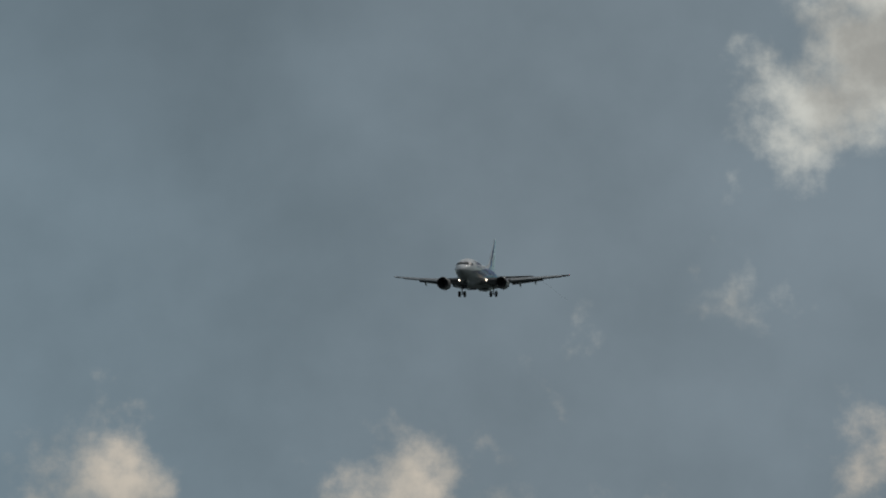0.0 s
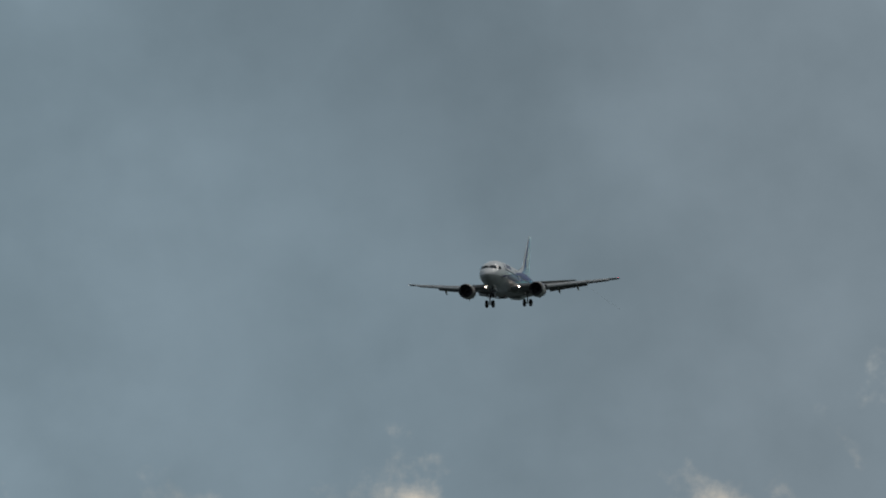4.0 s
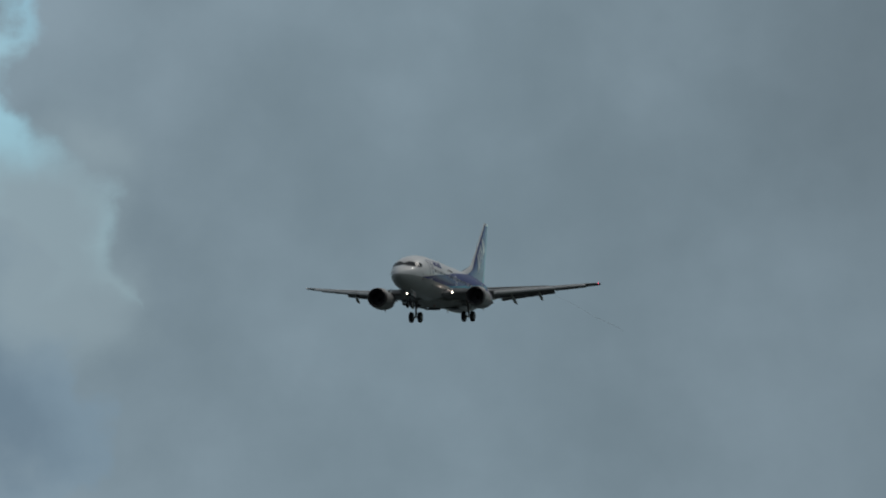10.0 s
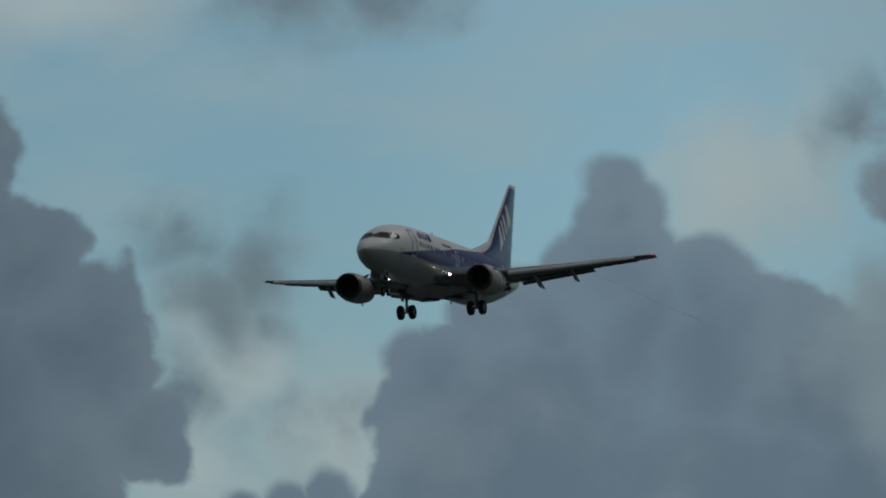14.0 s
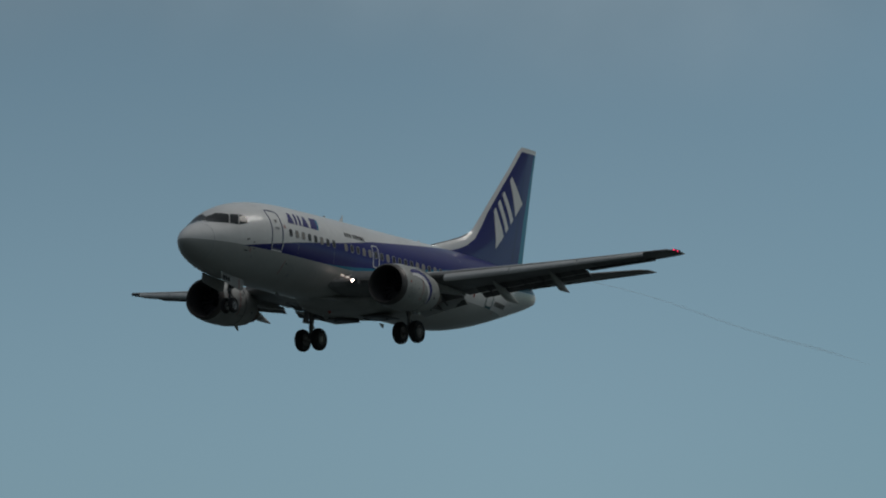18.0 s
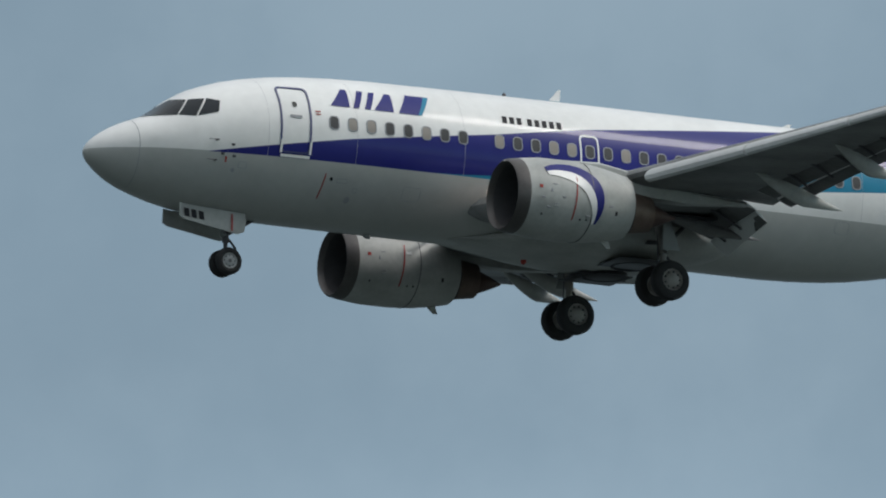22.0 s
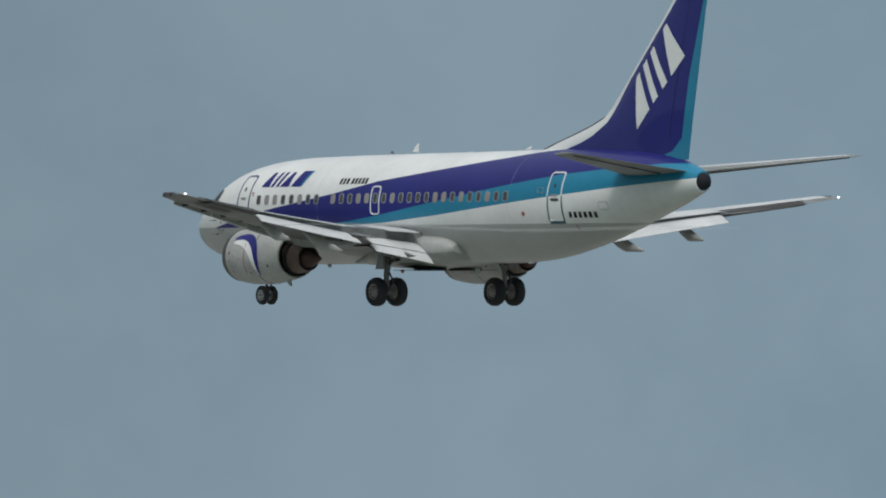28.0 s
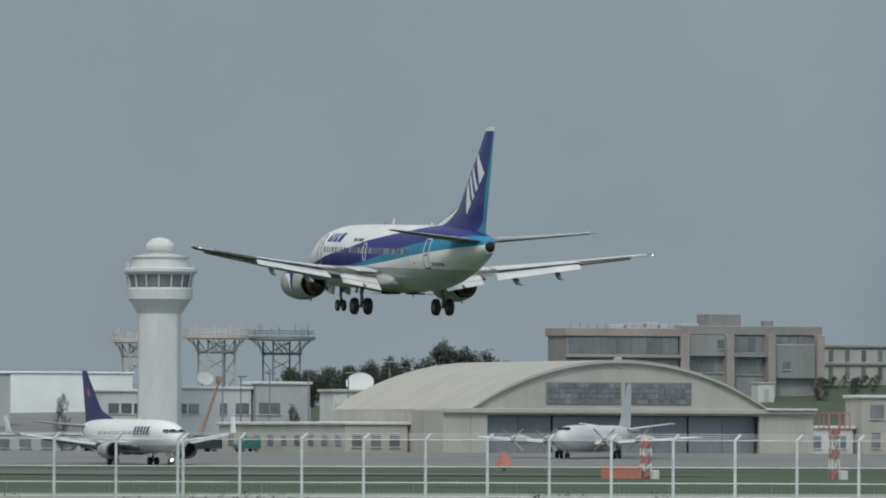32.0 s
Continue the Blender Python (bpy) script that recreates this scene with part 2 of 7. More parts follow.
# soft rags beside the heaps, and the pale haze where two of them meet
rags = wmath("MULTIPLY", wramp(puffs([(70.45, 6.3, 0.28), (70.9, 6.15, 0.30), (70.75, 5.95, 0.32), (71.05, 5.92, 0.2), (70.55, 5.4, 0.22), (71.15, 5.30, 0.17), (70.92, 5.24, 0.12), (71.42, 5.36, 0.14), (71.15, 7.8, 0.5), (71.8, 7.7, 0.4), (74.25, 6.9, 0.16)], bent), -0.16, 0.30), wramp(fine, 0.26, 0.54))
heaven = wmix(wmath("MULTIPLY", rags, 0.82), heaven, (0.125, 0.172, 0.200, 1))
meet = wramp(puffs([(74.65, 5.75, 0.45), (74.7, 5.35, 0.50), (74.9, 6.1, 0.25)], bent), -0.22, 0.30)
cumulus = wramp(heap, -0.025, 0.075)
body = wmix(wramp(heap, 0.0, 0.55), (0.138, 0.196, 0.243, 1), (0.106, 0.153, 0.195, 1))
body = wmix(wmath("MULTIPLY", wramp(fine, 0.45, 0.80), 0.45), body, (0.19, 0.245, 0.28, 1))
lit = SKY.nodes.new("ShaderNodeVectorMath")
lit.operation = "SCALE"
wlink(body, lit.inputs[0])
wlink(wmath("MULTIPLY_ADD", wramp(azimuth, 69.5, 74.0), 0.30, 0.90), lit.inputs["Scale"])
heaven = wmix(cumulus, heaven, lit.outputs[0])
heaven = wmix(wmath("MULTIPLY", meet, 0.95), heaven, (0.212, 0.280, 0.318, 1))
# the sky grows brighter towards the sun's side
gain = SKY.nodes.new("ShaderNodeVectorMath")
gain.operation = "SCALE"
wlink(heaven, gain.inputs[0])
eastern = wmath("MULTIPLY_ADD", wramp(azimuth, 118.0, 92.0), 0.60, wmath("MULTIPLY_ADD", wramp(azimuth, 79.0, 71.5), 0.95, 0.45))
wlink(wmath("MULTIPLY_ADD", wramp(azimuth, 42.0, 68.0), eastern, 1.0), gain.inputs["Scale"])
heaven = gain.outputs[0]
# brighter overhead, where the layer is thin
up = wramp(elevation, 14.0, 70.0)
sunward = wmath("MULTIPLY_ADD", sx, 0.30, wmath("MULTIPLY_ADD", sy, -0.22, 0.97))
high = SKY.nodes.new("ShaderNodeVectorMath")
high.operation = "SCALE"
high.inputs[0].default_value = (0.84, 0.87, 0.90)
wlink(sunward, high.inputs["Scale"])
heaven = wmix(up, heaven, high.outputs[0])
below = wmix(wramp(elevation, -1.5, -0.2), (0.07, 0.08, 0.07, 1), heaven)
glow = SKY.nodes.new("ShaderNodeBackground")
SKY.links.new(below, glow.inputs["Color"])
glow.inputs["Strength"].default_value = 1.0
sky_out = SKY.nodes.new("ShaderNodeOutputWorld")
SKY.links.new(glow.outputs[0], sky_out.inputs["Surface"])

# the sun behind thin cloud: from the approach side, high, very soft
sun = new("sun", bpy.data.lights.new("sun", "SUN"))
sun.data.energy, sun.data.angle, sun.data.color = 1.25, radians(18), (1.0, 0.96, 0.90)
sun.matrix_world = look((0, 0, 0), (-math.sin(radians(125)) * math.cos(radians(48)), -math.cos(radians(125)) * math.cos(radians(48)), -math.sin(radians(48))))
scene.view_settings.exposure = 0.0

# ---- materials ----
def shader(name, base, rough=0.5, metal=0.0, spread=0.12, scale=3.0, bump=0.0, bump_scale=40.0, streak=(1, 1, 1), random=0.0, coat=0.0):
    """A surface with soft stains at one scale, grain at another, and some relief."""
    m = bpy.data.materials.new(name)
    m.use_nodes = True
    nt = m.node_tree
    b = nt.nodes["Principled BSDF"]
    b.inputs["Roughness"].default_value, b.inputs["Metallic"].default_value = rough, metal
    b.inputs["Coat Weight"].default_value = coat
    tc = nt.nodes.new("ShaderNodeTexCoord")
    mp = nt.nodes.new("ShaderNodeMapping")
    mp.inputs["Scale"].default_value = streak
    nt.links.new(tc.outputs["Object"], mp.inputs["Vector"])
    big = nt.nodes.new("ShaderNodeTexNoise")
    big.inputs["Scale"].default_value, big.inputs["Detail"].default_value = scale, 6
    small = nt.nodes.new("ShaderNodeTexNoise")
    small.inputs["Scale"].default_value, small.inputs["Detail"].default_value = scale * 9, 4
    for n in (big, small):
        nt.links.new(mp.outputs[0], n.inputs["Vector"])
    add = nt.nodes.new("ShaderNodeMath")
    add.operation = "MULTIPLY_ADD"
    nt.links.new(small.outputs["Fac"], add.inputs[0])
    add.inputs[1].default_value = 0.4
    nt.links.new(big.outputs["Fac"], add.inputs[2])
    rng = nt.nodes.new("ShaderNodeMapRange")
    nt.links.new(add.outputs[0], rng.inputs[0])
    for i, v in enumerate((0.45, 0.95, 1 - spread, 1 + spread)):
        rng.inputs[i + 1].default_value = v
    value = rng.outputs[0]
    if random:
        info = nt.nodes.new("ShaderNodeObjectInfo")
        rr = nt.nodes.new("ShaderNodeMapRange")
        nt.links.new(info.outputs["Random"], rr.inputs[0])
        rr.inputs[3].default_value, rr.inputs[4].default_value = 1 - random, 1 + random
        mul = nt.nodes.new("ShaderNodeMath")
        mul.operation = "MULTIPLY"
        nt.links.new(value, mul.inputs[0])
        nt.links.new(rr.outputs[0], mul.inputs[1])
        value = mul.outputs[0]
    tint = nt.nodes.new("ShaderNodeVectorMath")
    tint.operation = "SCALE"
    tint.inputs[0].default_value = base
    nt.links.new(value, tint.inputs["Scale"])
    nt.links.new(tint.outputs[0], b.inputs["Base Color"])
    if bump:
        bn = nt.nodes.new("ShaderNodeTexNoise")
        bn.inputs["Scale"].default_value, bn.inputs["Detail"].default_value = bump_scale, 4
        nt.links.new(mp.outputs[0], bn.inputs["Vector"])
        bp = nt.nodes.new("ShaderNodeBump")
        bp.inputs["Strength"].default_value, bp.inputs["Distance"].default_value = bump, 0.05
        nt.links.new(bn.outputs["Fac"], bp.inputs["Height"])
        nt.links.new(bp.outputs[0], b.inputs["Normal"])
    return m


def lamp_glass(name, base, strength):
    m = bpy.data.materials.new(name)
    m.use_nodes = True
    b = m.node_tree.nodes["Principled BSDF"]
    b.inputs["Base Color"].default_value = (*base, 1)
    b.inputs["Emission Color"].default_value = (*base, 1)
    b.inputs["Emission Strength"].default_value = strength
    return m


def livery(name, upper, lower, bands=True, split_z=-0.70):
    """Fuselage paint: pale above, grey below, with a rising dark blue band and a turquoise one under it."""
    m = shader(name, upper, 0.34, spread=0.09, scale=0.45, coat=0.25)
    nt = m.node_tree
    b = nt.nodes["Principled BSDF"]
    b.inputs["Specular IOR Level"].default_value = 0.16
    tint = b.inputs["Base Color"].links[0].from_node
    tc = next(n for n in nt.nodes if n.bl_idname == "ShaderNodeTexCoord")
    sep = nt.nodes.new("ShaderNodeSeparateXYZ")
    nt.links.new(tc.outputs["Object"], sep.inputs[0])

    def edge(points):
        """1 above the line through the points (station, height), 0 below."""
        far = nt.nodes.new("ShaderNodeMath")
        far.operation = "MULTIPLY"
        far.inputs[1].default_value = 1 / 32
        nt.links.new(sep.outputs[0], far.inputs[0])
        ramp = nt.nodes.new("ShaderNodeValToRGB")
        ramp.color_ramp.interpolation = "LINEAR"
        el = ramp.color_ramp.elements
        while len(el) < len(points):
            el.new(0.5)
        for e, (a, z) in zip(el, points):
            e.position = a / 32
        for e, (a, z) in zip(el, points):
            v = (z + 4) / 8
            e.color = (v, v, v, 1)
        nt.links.new(far.outputs[0], ramp.inputs[0])
        lift = nt.nodes.new("ShaderNodeMath")
        lift.operation = "MULTIPLY_ADD"
        lift.inputs[1].default_value, lift.inputs[2].default_value = -8.0, 4.0
        nt.links.new(ramp.outputs[0], lift.inputs[0])
        diff = nt.nodes.new("ShaderNodeMath")
        diff.operation = "ADD"
        nt.links.new(sep.outputs[2], diff.inputs[0])
        nt.links.new(lift.outputs[0], diff.inputs[1])
        cut = nt.nodes.new("ShaderNodeMath")
        cut.operation = "MULTIPLY_ADD"
        cut.use_clamp = True
        cut.inputs[1].default_value, cut.inputs[2].default_value = 60.0, 0.5
        nt.links.new(diff.outputs[0], cut.inputs[0])
        return cut.outputs[0]

    def mix(fac, a, c):
        n = nt.nodes.new("ShaderNodeMix")
        n.data_type = "RGBA"
        for s, v in ((n.inputs[0], fac), (n.inputs[6], a), (n.inputs[7], c)):
            if isinstance(v, tuple):
                s.default_value = (*v, 1)
            else:
                nt.links.new(v, s)
        return n.outputs[2]

    col = mix(edge([(0, split_z), (32, split_z)]), lower, upper)
    if bands:
        turq_low = [(8.0, -0.70), (11.0, -0.70), (13.5, -0.60), (16.7, -0.36), (21.9, 0.13), (25.9, 0.50), (32.0, 1.02)]
        blue_low = [(2.8, -0.72), (6.2, -0.705), (8.8, -0.70), (9.6, -0.665), (11.5, -0.52), (13.5, -0.30), (16.7, 0.13), (20.2, 0.60), (23.3, 0.98), (26.0, 1.20), (28.0, 1.32), (32.0, 1.35)]
        blue_top = [(2.7, -0.72), (6.45, -0.10), (10.45, 0.45), (13.0, 0.87), (16.4, 1.25), (19.7, 1.62), (22.0, 1.90), (24.0, 2.20), (32.0, 3.2)]
        col = mix(edge(turq_low), col, (0.022, 0.22, 0.36))
        col = mix(edge(blue_low), col, (0.019, 0.022, 0.175))
        col = mix(edge(blue_top), col, upper)
        # no bands ahead of the point where they begin
        ahead = nt.nodes.new("ShaderNodeMath")
        ahead.operation = "LESS_THAN"
        nt.links.new(sep.outputs[0], ahead.inputs[0])
        ahead.inputs[1].default_value = 2.75
        col = mix(ahead.outputs[0], col, mix(edge([(0, split_z), (32, split_z)]), lower, upper))
    mul = nt.nodes.new("ShaderNodeVectorMath")
    mul.operation = "MULTIPLY"
    tint.inputs[0].default_value = (1, 1, 1)
    nt.links.new(col, mul.inputs[0])
    nt.links.new(tint.outputs[0], mul.inputs[1])
    nt.links.new(mul.outputs[0], b.inputs["Base Color"])
    return m


BLUE, TURQ, WHITE, GREY = (0.019, 0.022, 0.175), (0.022, 0.22, 0.36), (0.80, 0.80, 0.79), (0.44, 0.45, 0.435)
fuselage_paint = livery("banded_fuselage_paint", WHITE, GREY)
white_paint = shader("white_paint", WHITE, 0.36, spread=0.06, scale=0.8)
grey_paint = shader("grey_paint", (0.33, 0.345, 0.35), 0.4, spread=0.12, scale=1.2, streak=(0.3, 1, 1))
# Wing grey holds both the grime and the shade of its underside.
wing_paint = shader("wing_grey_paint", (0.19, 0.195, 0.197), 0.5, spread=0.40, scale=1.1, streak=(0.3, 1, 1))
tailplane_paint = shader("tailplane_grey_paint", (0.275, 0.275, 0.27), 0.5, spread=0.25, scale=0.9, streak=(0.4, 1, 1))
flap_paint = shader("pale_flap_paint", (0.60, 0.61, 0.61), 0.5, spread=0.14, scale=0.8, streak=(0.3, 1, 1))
nacelle_paint = shader("nacelle_grey_paint", (0.39, 0.40, 0.385), 0.5, spread=0.22, scale=1.0)
blue_paint = shader("dark_blue_paint", BLUE, 0.5, spread=0.06, scale=0.8)
turquoise_paint = shader("turquoise_paint", TURQ, 0.5, spread=0.06, scale=0.8)
red_paint = shader("red_paint", (0.35, 0.03, 0.02), 0.4)
black_paint = shader("black_paint", (0.02, 0.02, 0.024), 0.6)
bare_metal = shader("polished_aluminium", (0.34, 0.35, 0.36), 0.5, 0.6, spread=0.12, scale=2.0)
lip_metal = shader("dull_intake_metal", (0.115, 0.108, 0.106), 0.45, 0.6, spread=0.2, scale=2.0)
# Dark flap undersides: soot, with the shade beneath also put into the colour.
dark_underside_paint = shader("sooty_shaded_underside", (0.13, 0.13, 0.132), 0.6, spread=0.4, scale=1.2, streak=(0.4, 1, 1))
aileron_paint = shader("dark_grey_paint", (0.055, 0.052, 0.050), 0.5, spread=0.15, scale=1.0)
dark_metal = shader("dark_metal", (0.10, 0.10, 0.11), 0.45, 0.6, spread=0.2, scale=3.0)
burnt_metal = shader("heat_stained_metal", (0.135, 0.098, 0.082), 0.5, 0.6, spread=0.25, scale=3.0)
plug_metal = shader("sooty_red_metal", (0.075, 0.044, 0.038), 0.55, 0.5, spread=0.25, scale=3.0)
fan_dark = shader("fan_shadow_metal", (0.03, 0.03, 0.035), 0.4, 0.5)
duct_dark = shader("dark_duct_lining", (0.06, 0.06, 0.065), 0.6, spread=0.15)
hub_metal = shader("dusty_hub_metal", (0.27, 0.255, 0.24), 0.55, 0.4, spread=0.2, scale=4.0)
rubber = shader("tyre_rubber", (0.018, 0.018, 0.02), 0.75, spread=0.25, scale=5.0)
cockpit_glass = shader("cockpit_glass", (0.02, 0.025, 0.03), 0.06, spread=0.1)
cockpit_glass.node_tree.nodes["Principled BSDF"].inputs["Specular IOR Level"].default_value = 0.22
cabin_glass = shader("cabin_glass", (0.075, 0.072, 0.07), 0.12, spread=0.1)
blind_beige = shader("drawn_blind", (0.30, 0.27, 0.24), 0.3, spread=0.1)
joint_grey = shader("joint_grey", (0.42, 0.42, 0.44), 0.5)
frame_grey = shader("window_frame_grey", (0.30, 0.31, 0.33), 0.4)
land_light = lamp_glass("landing_lamp", (1.0, 0.80, 0.68), 32.0)
turnoff_light = lamp_glass("turnoff_lamp", (1.0, 0.84, 0.74), 1.2)
red_light = lamp_glass("red_lamp", (1.0, 0.02, 0.10), 4.0)
white_light = lamp_glass("white_lamp", (1.0, 0.95, 0.9), 1.2)
for _m in (blue_paint, turquoise_paint, black_paint, aileron_paint):
    _m.node_tree.nodes["Principled BSDF"].inputs["Specular IOR Level"].default_value = 0.2

# ---- mesh helpers ----
def part(name, geo, material, parent=None, label="", smooth=True, angle=38):
    """Links verts and faces as one mesh object, under parent if there is one."""
    me = bpy.data.meshes.new(name)
    me.from_pydata([tuple(v) for v in geo[0]], [], [tuple(f) for f in geo[1]])
    bm = bmesh.new()
    bm.from_mesh(me)
    bmesh.ops.recalc_face_normals(bm, faces=bm.faces)
    bm.to_mesh(me)
    bm.free()
    if smooth:
        me.shade_smooth()
        me.set_sharp_from_angle(angle=radians(angle))
    me.materials.append(material)
    ob = new(name, me)
    if parent:
        ob.parent = parent
    if label:
        tagged(ob, label)
    return ob


def thing(name, label, category, group="", kind="", at=None):
    ob = new(name)
    ob.empty_display_size = 0.5
    if at is not None:
        ob.matrix_world = at
    return tagged(ob, label, category, group, kind)


def join(*geos):
    verts, faces = [], []
    for v, f in geos:
        k = len(verts)
        verts += list(v)
        faces += [tuple(i + k for i in q) for q in f]
    return verts, faces


def moved(geo, m):
    return [m @ Vector(v) for v in geo[0]], geo[1]


def loft(rings, closed=True, caps=True):
    """Skin over rings of equal length."""
    n = len(rings[0])
    verts = [p for r in rings for p in r]
    faces = []
    for i in range(len(rings) - 1):
        for j in range(n if closed else n - 1):
            k = (j + 1) % n
            faces.append((i * n + j, i * n + k, (i + 1) * n + k, (i + 1) * n + j))
    if caps:
        faces.append(tuple(range(n)))
        faces.append(tuple((len(rings) - 1) * n + j for j in range(n)))
    return verts, faces


def box(cx, cy, cz, sx, sy, sz, bevel=0.0):
    """A block with chamfered upright and level edges."""
    b = min(bevel, sx / 2.5, sy / 2.5, sz / 2.5)
    x, y, z = sx / 2, sy / 2, sz / 2
    if b <= 0:
        v = [(cx + i * x, cy + j * y, cz + k * z) for i in (-1, 1) for j in (-1, 1) for k in (-1, 1)]
        return v, [(0, 1, 3, 2), (4, 6, 7, 5), (0, 4, 5, 1), (2, 3, 7, 6), (0, 2, 6, 4), (1, 5, 7, 3)]
    rings = []
    for zz, s in ((-z, b), (-z + b, 0), (z - b, 0), (z, b)):
        X, Y = x - s, y - s
        rings.append([(cx + p, cy + q, cz + zz) for p, q in ((-X + b, -Y), (X - b, -Y), (X, -Y + b), (X, Y - b), (X - b, Y), (-X + b, Y), (-X, Y - b), (-X, -Y + b))])
    return loft(rings)


def rod(p, q, r, r2=None, n=10):
    p, q = Vector(p), Vector(q)
    m = (q - p).to_track_quat("Z", "Y").to_matrix()
    r2 = r if r2 is None else r2
    return loft([[c + m @ Vector((math.cos(t) * s, math.sin(t) * s, 0)) for t in [i * math.tau / n for i in range(n)]] for c, s in ((p, r), (q, r2))])


def turned(profile, axis="x", n=32, centre=(0, 0, 0), caps=False, squash=1.0):
    """A profile of (station, radius) turned about an axis."""
    rings = []
    for a, r in profile:
        ring = []
        for i in range(n):
            t = i * math.tau / n
            u, v = math.cos(t) * r, math.sin(t) * r
            if v < 0:
                v *= squash
            p = {"x": (a, u, v), "y": (u, a, v), "z": (u, v, a)}[axis]
            ring.append((p[0] + centre[0], p[1] + centre[1], p[2] + centre[2]))
        rings.append(ring)
    return loft(rings, caps=caps)


def hermite(points, x):
    """A smooth curve through points (x, values...)."""
    xs = [p[0] for p in points]
    if x <= xs[0]:
        return [*points[0][1:]]
    if x >= xs[-1]:
        return [*points[-1][1:]]
    i = max(k for k in range(len(xs) - 1) if xs[k] <= x)

    def slope(k, c):
        if k in (0, len(xs) - 1):
            j = 0 if k == 0 else k - 1
            return (points[j + 1][c] - points[j][c]) / (xs[j + 1] - xs[j])
        a = (points[k][c] - points[k - 1][c]) / (xs[k] - xs[k - 1])
        b = (points[k + 1][c] - points[k][c]) / (xs[k + 1] - xs[k])
        return 0 if a * b <= 0 else 2 * a * b / (a + b)

    h = xs[i + 1] - xs[i]
    t = (x - xs[i]) / h
    out = []
    for c in range(1, len(points[0])):
        p, q = points[i][c], points[i + 1][c]
        out.append((2 * t**3 - 3 * t**2 + 1) * p + (t**3 - 2 * t**2 + t) * h * slope(i, c) + (-2 * t**3 + 3 * t**2) * q + (t**3 - t**2) * h * slope(i + 1, c))
    return out


# ---- the twin-engined airliner: x runs aft from the nose, y to its right, z up ----
# station, half width, top, bottom, height of the widest line
HULL = [
    (0.0, 0.02, -0.72, -0.76, -0.74), (0.06, 0.17, -0.58, -0.90, -0.74), (0.2, 0.34, -0.42, -1.05, -0.73), (0.45, 0.55, -0.22, -1.25, -0.70), (0.75, 0.75, -0.04, -1.43, -0.66),
    (1.1, 0.96, 0.12, -1.58, -0.59), (1.62, 1.20, 0.33, -1.74, -0.47), (2.2, 1.38, 0.77, -1.88, -0.36), (2.75, 1.52, 1.08, -1.96, -0.25), (4.1, 1.74, 1.49, -2.03, -0.08),
    (5.6, 1.85, 1.70, -2.05, 0.0), (7.5, 1.88, 1.80, -2.05, 0.0), (10.5, 1.88, 1.84, -2.05, 0.0), (19.0, 1.88, 1.89, -2.06, 0.0), (20.8, 1.86, 1.91, -1.97, 0.0), (22.2, 1.80, 1.91, -1.77, 0.04), (24.3, 1.58, 1.88, -1.30, 0.18),
    (26.5, 1.22, 1.76, -0.66, 0.46), (28.3, 0.78, 1.48, -0.11, 0.68), (29.2, 0.48, 1.20, 0.19, 0.72), (29.55, 0.34, 1.05, 0.33, 0.69)]


def hull_y(a, z):
    hw, top, bot, zw = hermite(HULL, a)
    t = (z - zw) / (top - zw) if z > zw else (zw - z) / (zw - bot)
    return hw * math.sqrt(max(0.0, 1 - t * t))


def hull_point(a, z, side, off):
    """A point on the skin, off metres proud of it. side: -1 is the left."""
    y = hull_y(a, z)
    e = 0.02
    dya, dyz = (hull_y(a + e, z) - y) / e, (hull_y(a, z + e) - y) / e
    n = Vector((-dya, 1, -dyz)).normalized() * off
    return (a + n.x, side * (y + n.y), z + n.z)


def skin_quad(corners, side, off, nu=6, nv=6):
    """A thin patch on the skin between four corners (station, height), in order round it."""
    p00, p10, p11, p01 = [Vector(c) for c in corners]
    rows = [[(p00 * (1 - u) + p10 * u) * (1 - v) + (p01 * (1 - u) + p11 * u) * v for u in [i / nu for i in range(nu + 1)]] for v in [j / nv for j in range(nv + 1)]]
    verts = [hull_point(q[0], q[1], side, off) for r in rows for q in r]
    return verts, [(j * (nu + 1) + i, j * (nu + 1) + i + 1, (j + 1) * (nu + 1) + i + 1, (j + 1) * (nu + 1) + i) for j in range(nv) for i in range(nu)]


def rounded(a, z, w, h, r, n=5, lean=0.0):
    """The outline of a rounded oblong at (a, z)."""
    out = []
    for cx, cz, t0 in ((w / 2 - r, h / 2 - r, 0), (-w / 2 + r, h / 2 - r, 90), (-w / 2 + r, -h / 2 + r, 180), (w / 2 - r, -h / 2 + r, 270)):
        for i in range(n):
            t = radians(t0 + 90 * i / (n - 1))
            x, y = cx + r * math.cos(t), cz + r * math.sin(t)
            out.append((a + x + lean * y, z + y))
    # long straight sides need points too, to follow the curve of the skin
    dense = []
    for j, (p, q) in enumerate(zip(out, out[1:] + out[:1])):
        k = 12 if h > 0.8 and j % n == n - 1 else 1
        dense += [(p[0] + (q[0] - p[0]) * i / k, p[1] + (q[1] - p[1]) * i / k) for i in range(k)]
    return dense


def skin_disc(outline, side, off, sink=0.0):
    """A filled rounded patch on the skin."""
    c = Vector((sum(p[0] for p in outline) / len(outline), sum(p[1] for p in outline) / len(outline)))
    n = len(outline)
    verts = [hull_point(c.x, c.y, side, off)]
    for s in (0.5, 1.0):
        verts += [hull_point(*(c + (Vector(p) - c) * s), side, off) for p in outline]
    faces = [(0, 1 + j, 1 + (j + 1) % n) for j in range(n)] + [(1 + j, 1 + (j + 1) % n, 1 + n + (j + 1) % n, 1 + n + j) for j in range(n)]
    return verts, faces


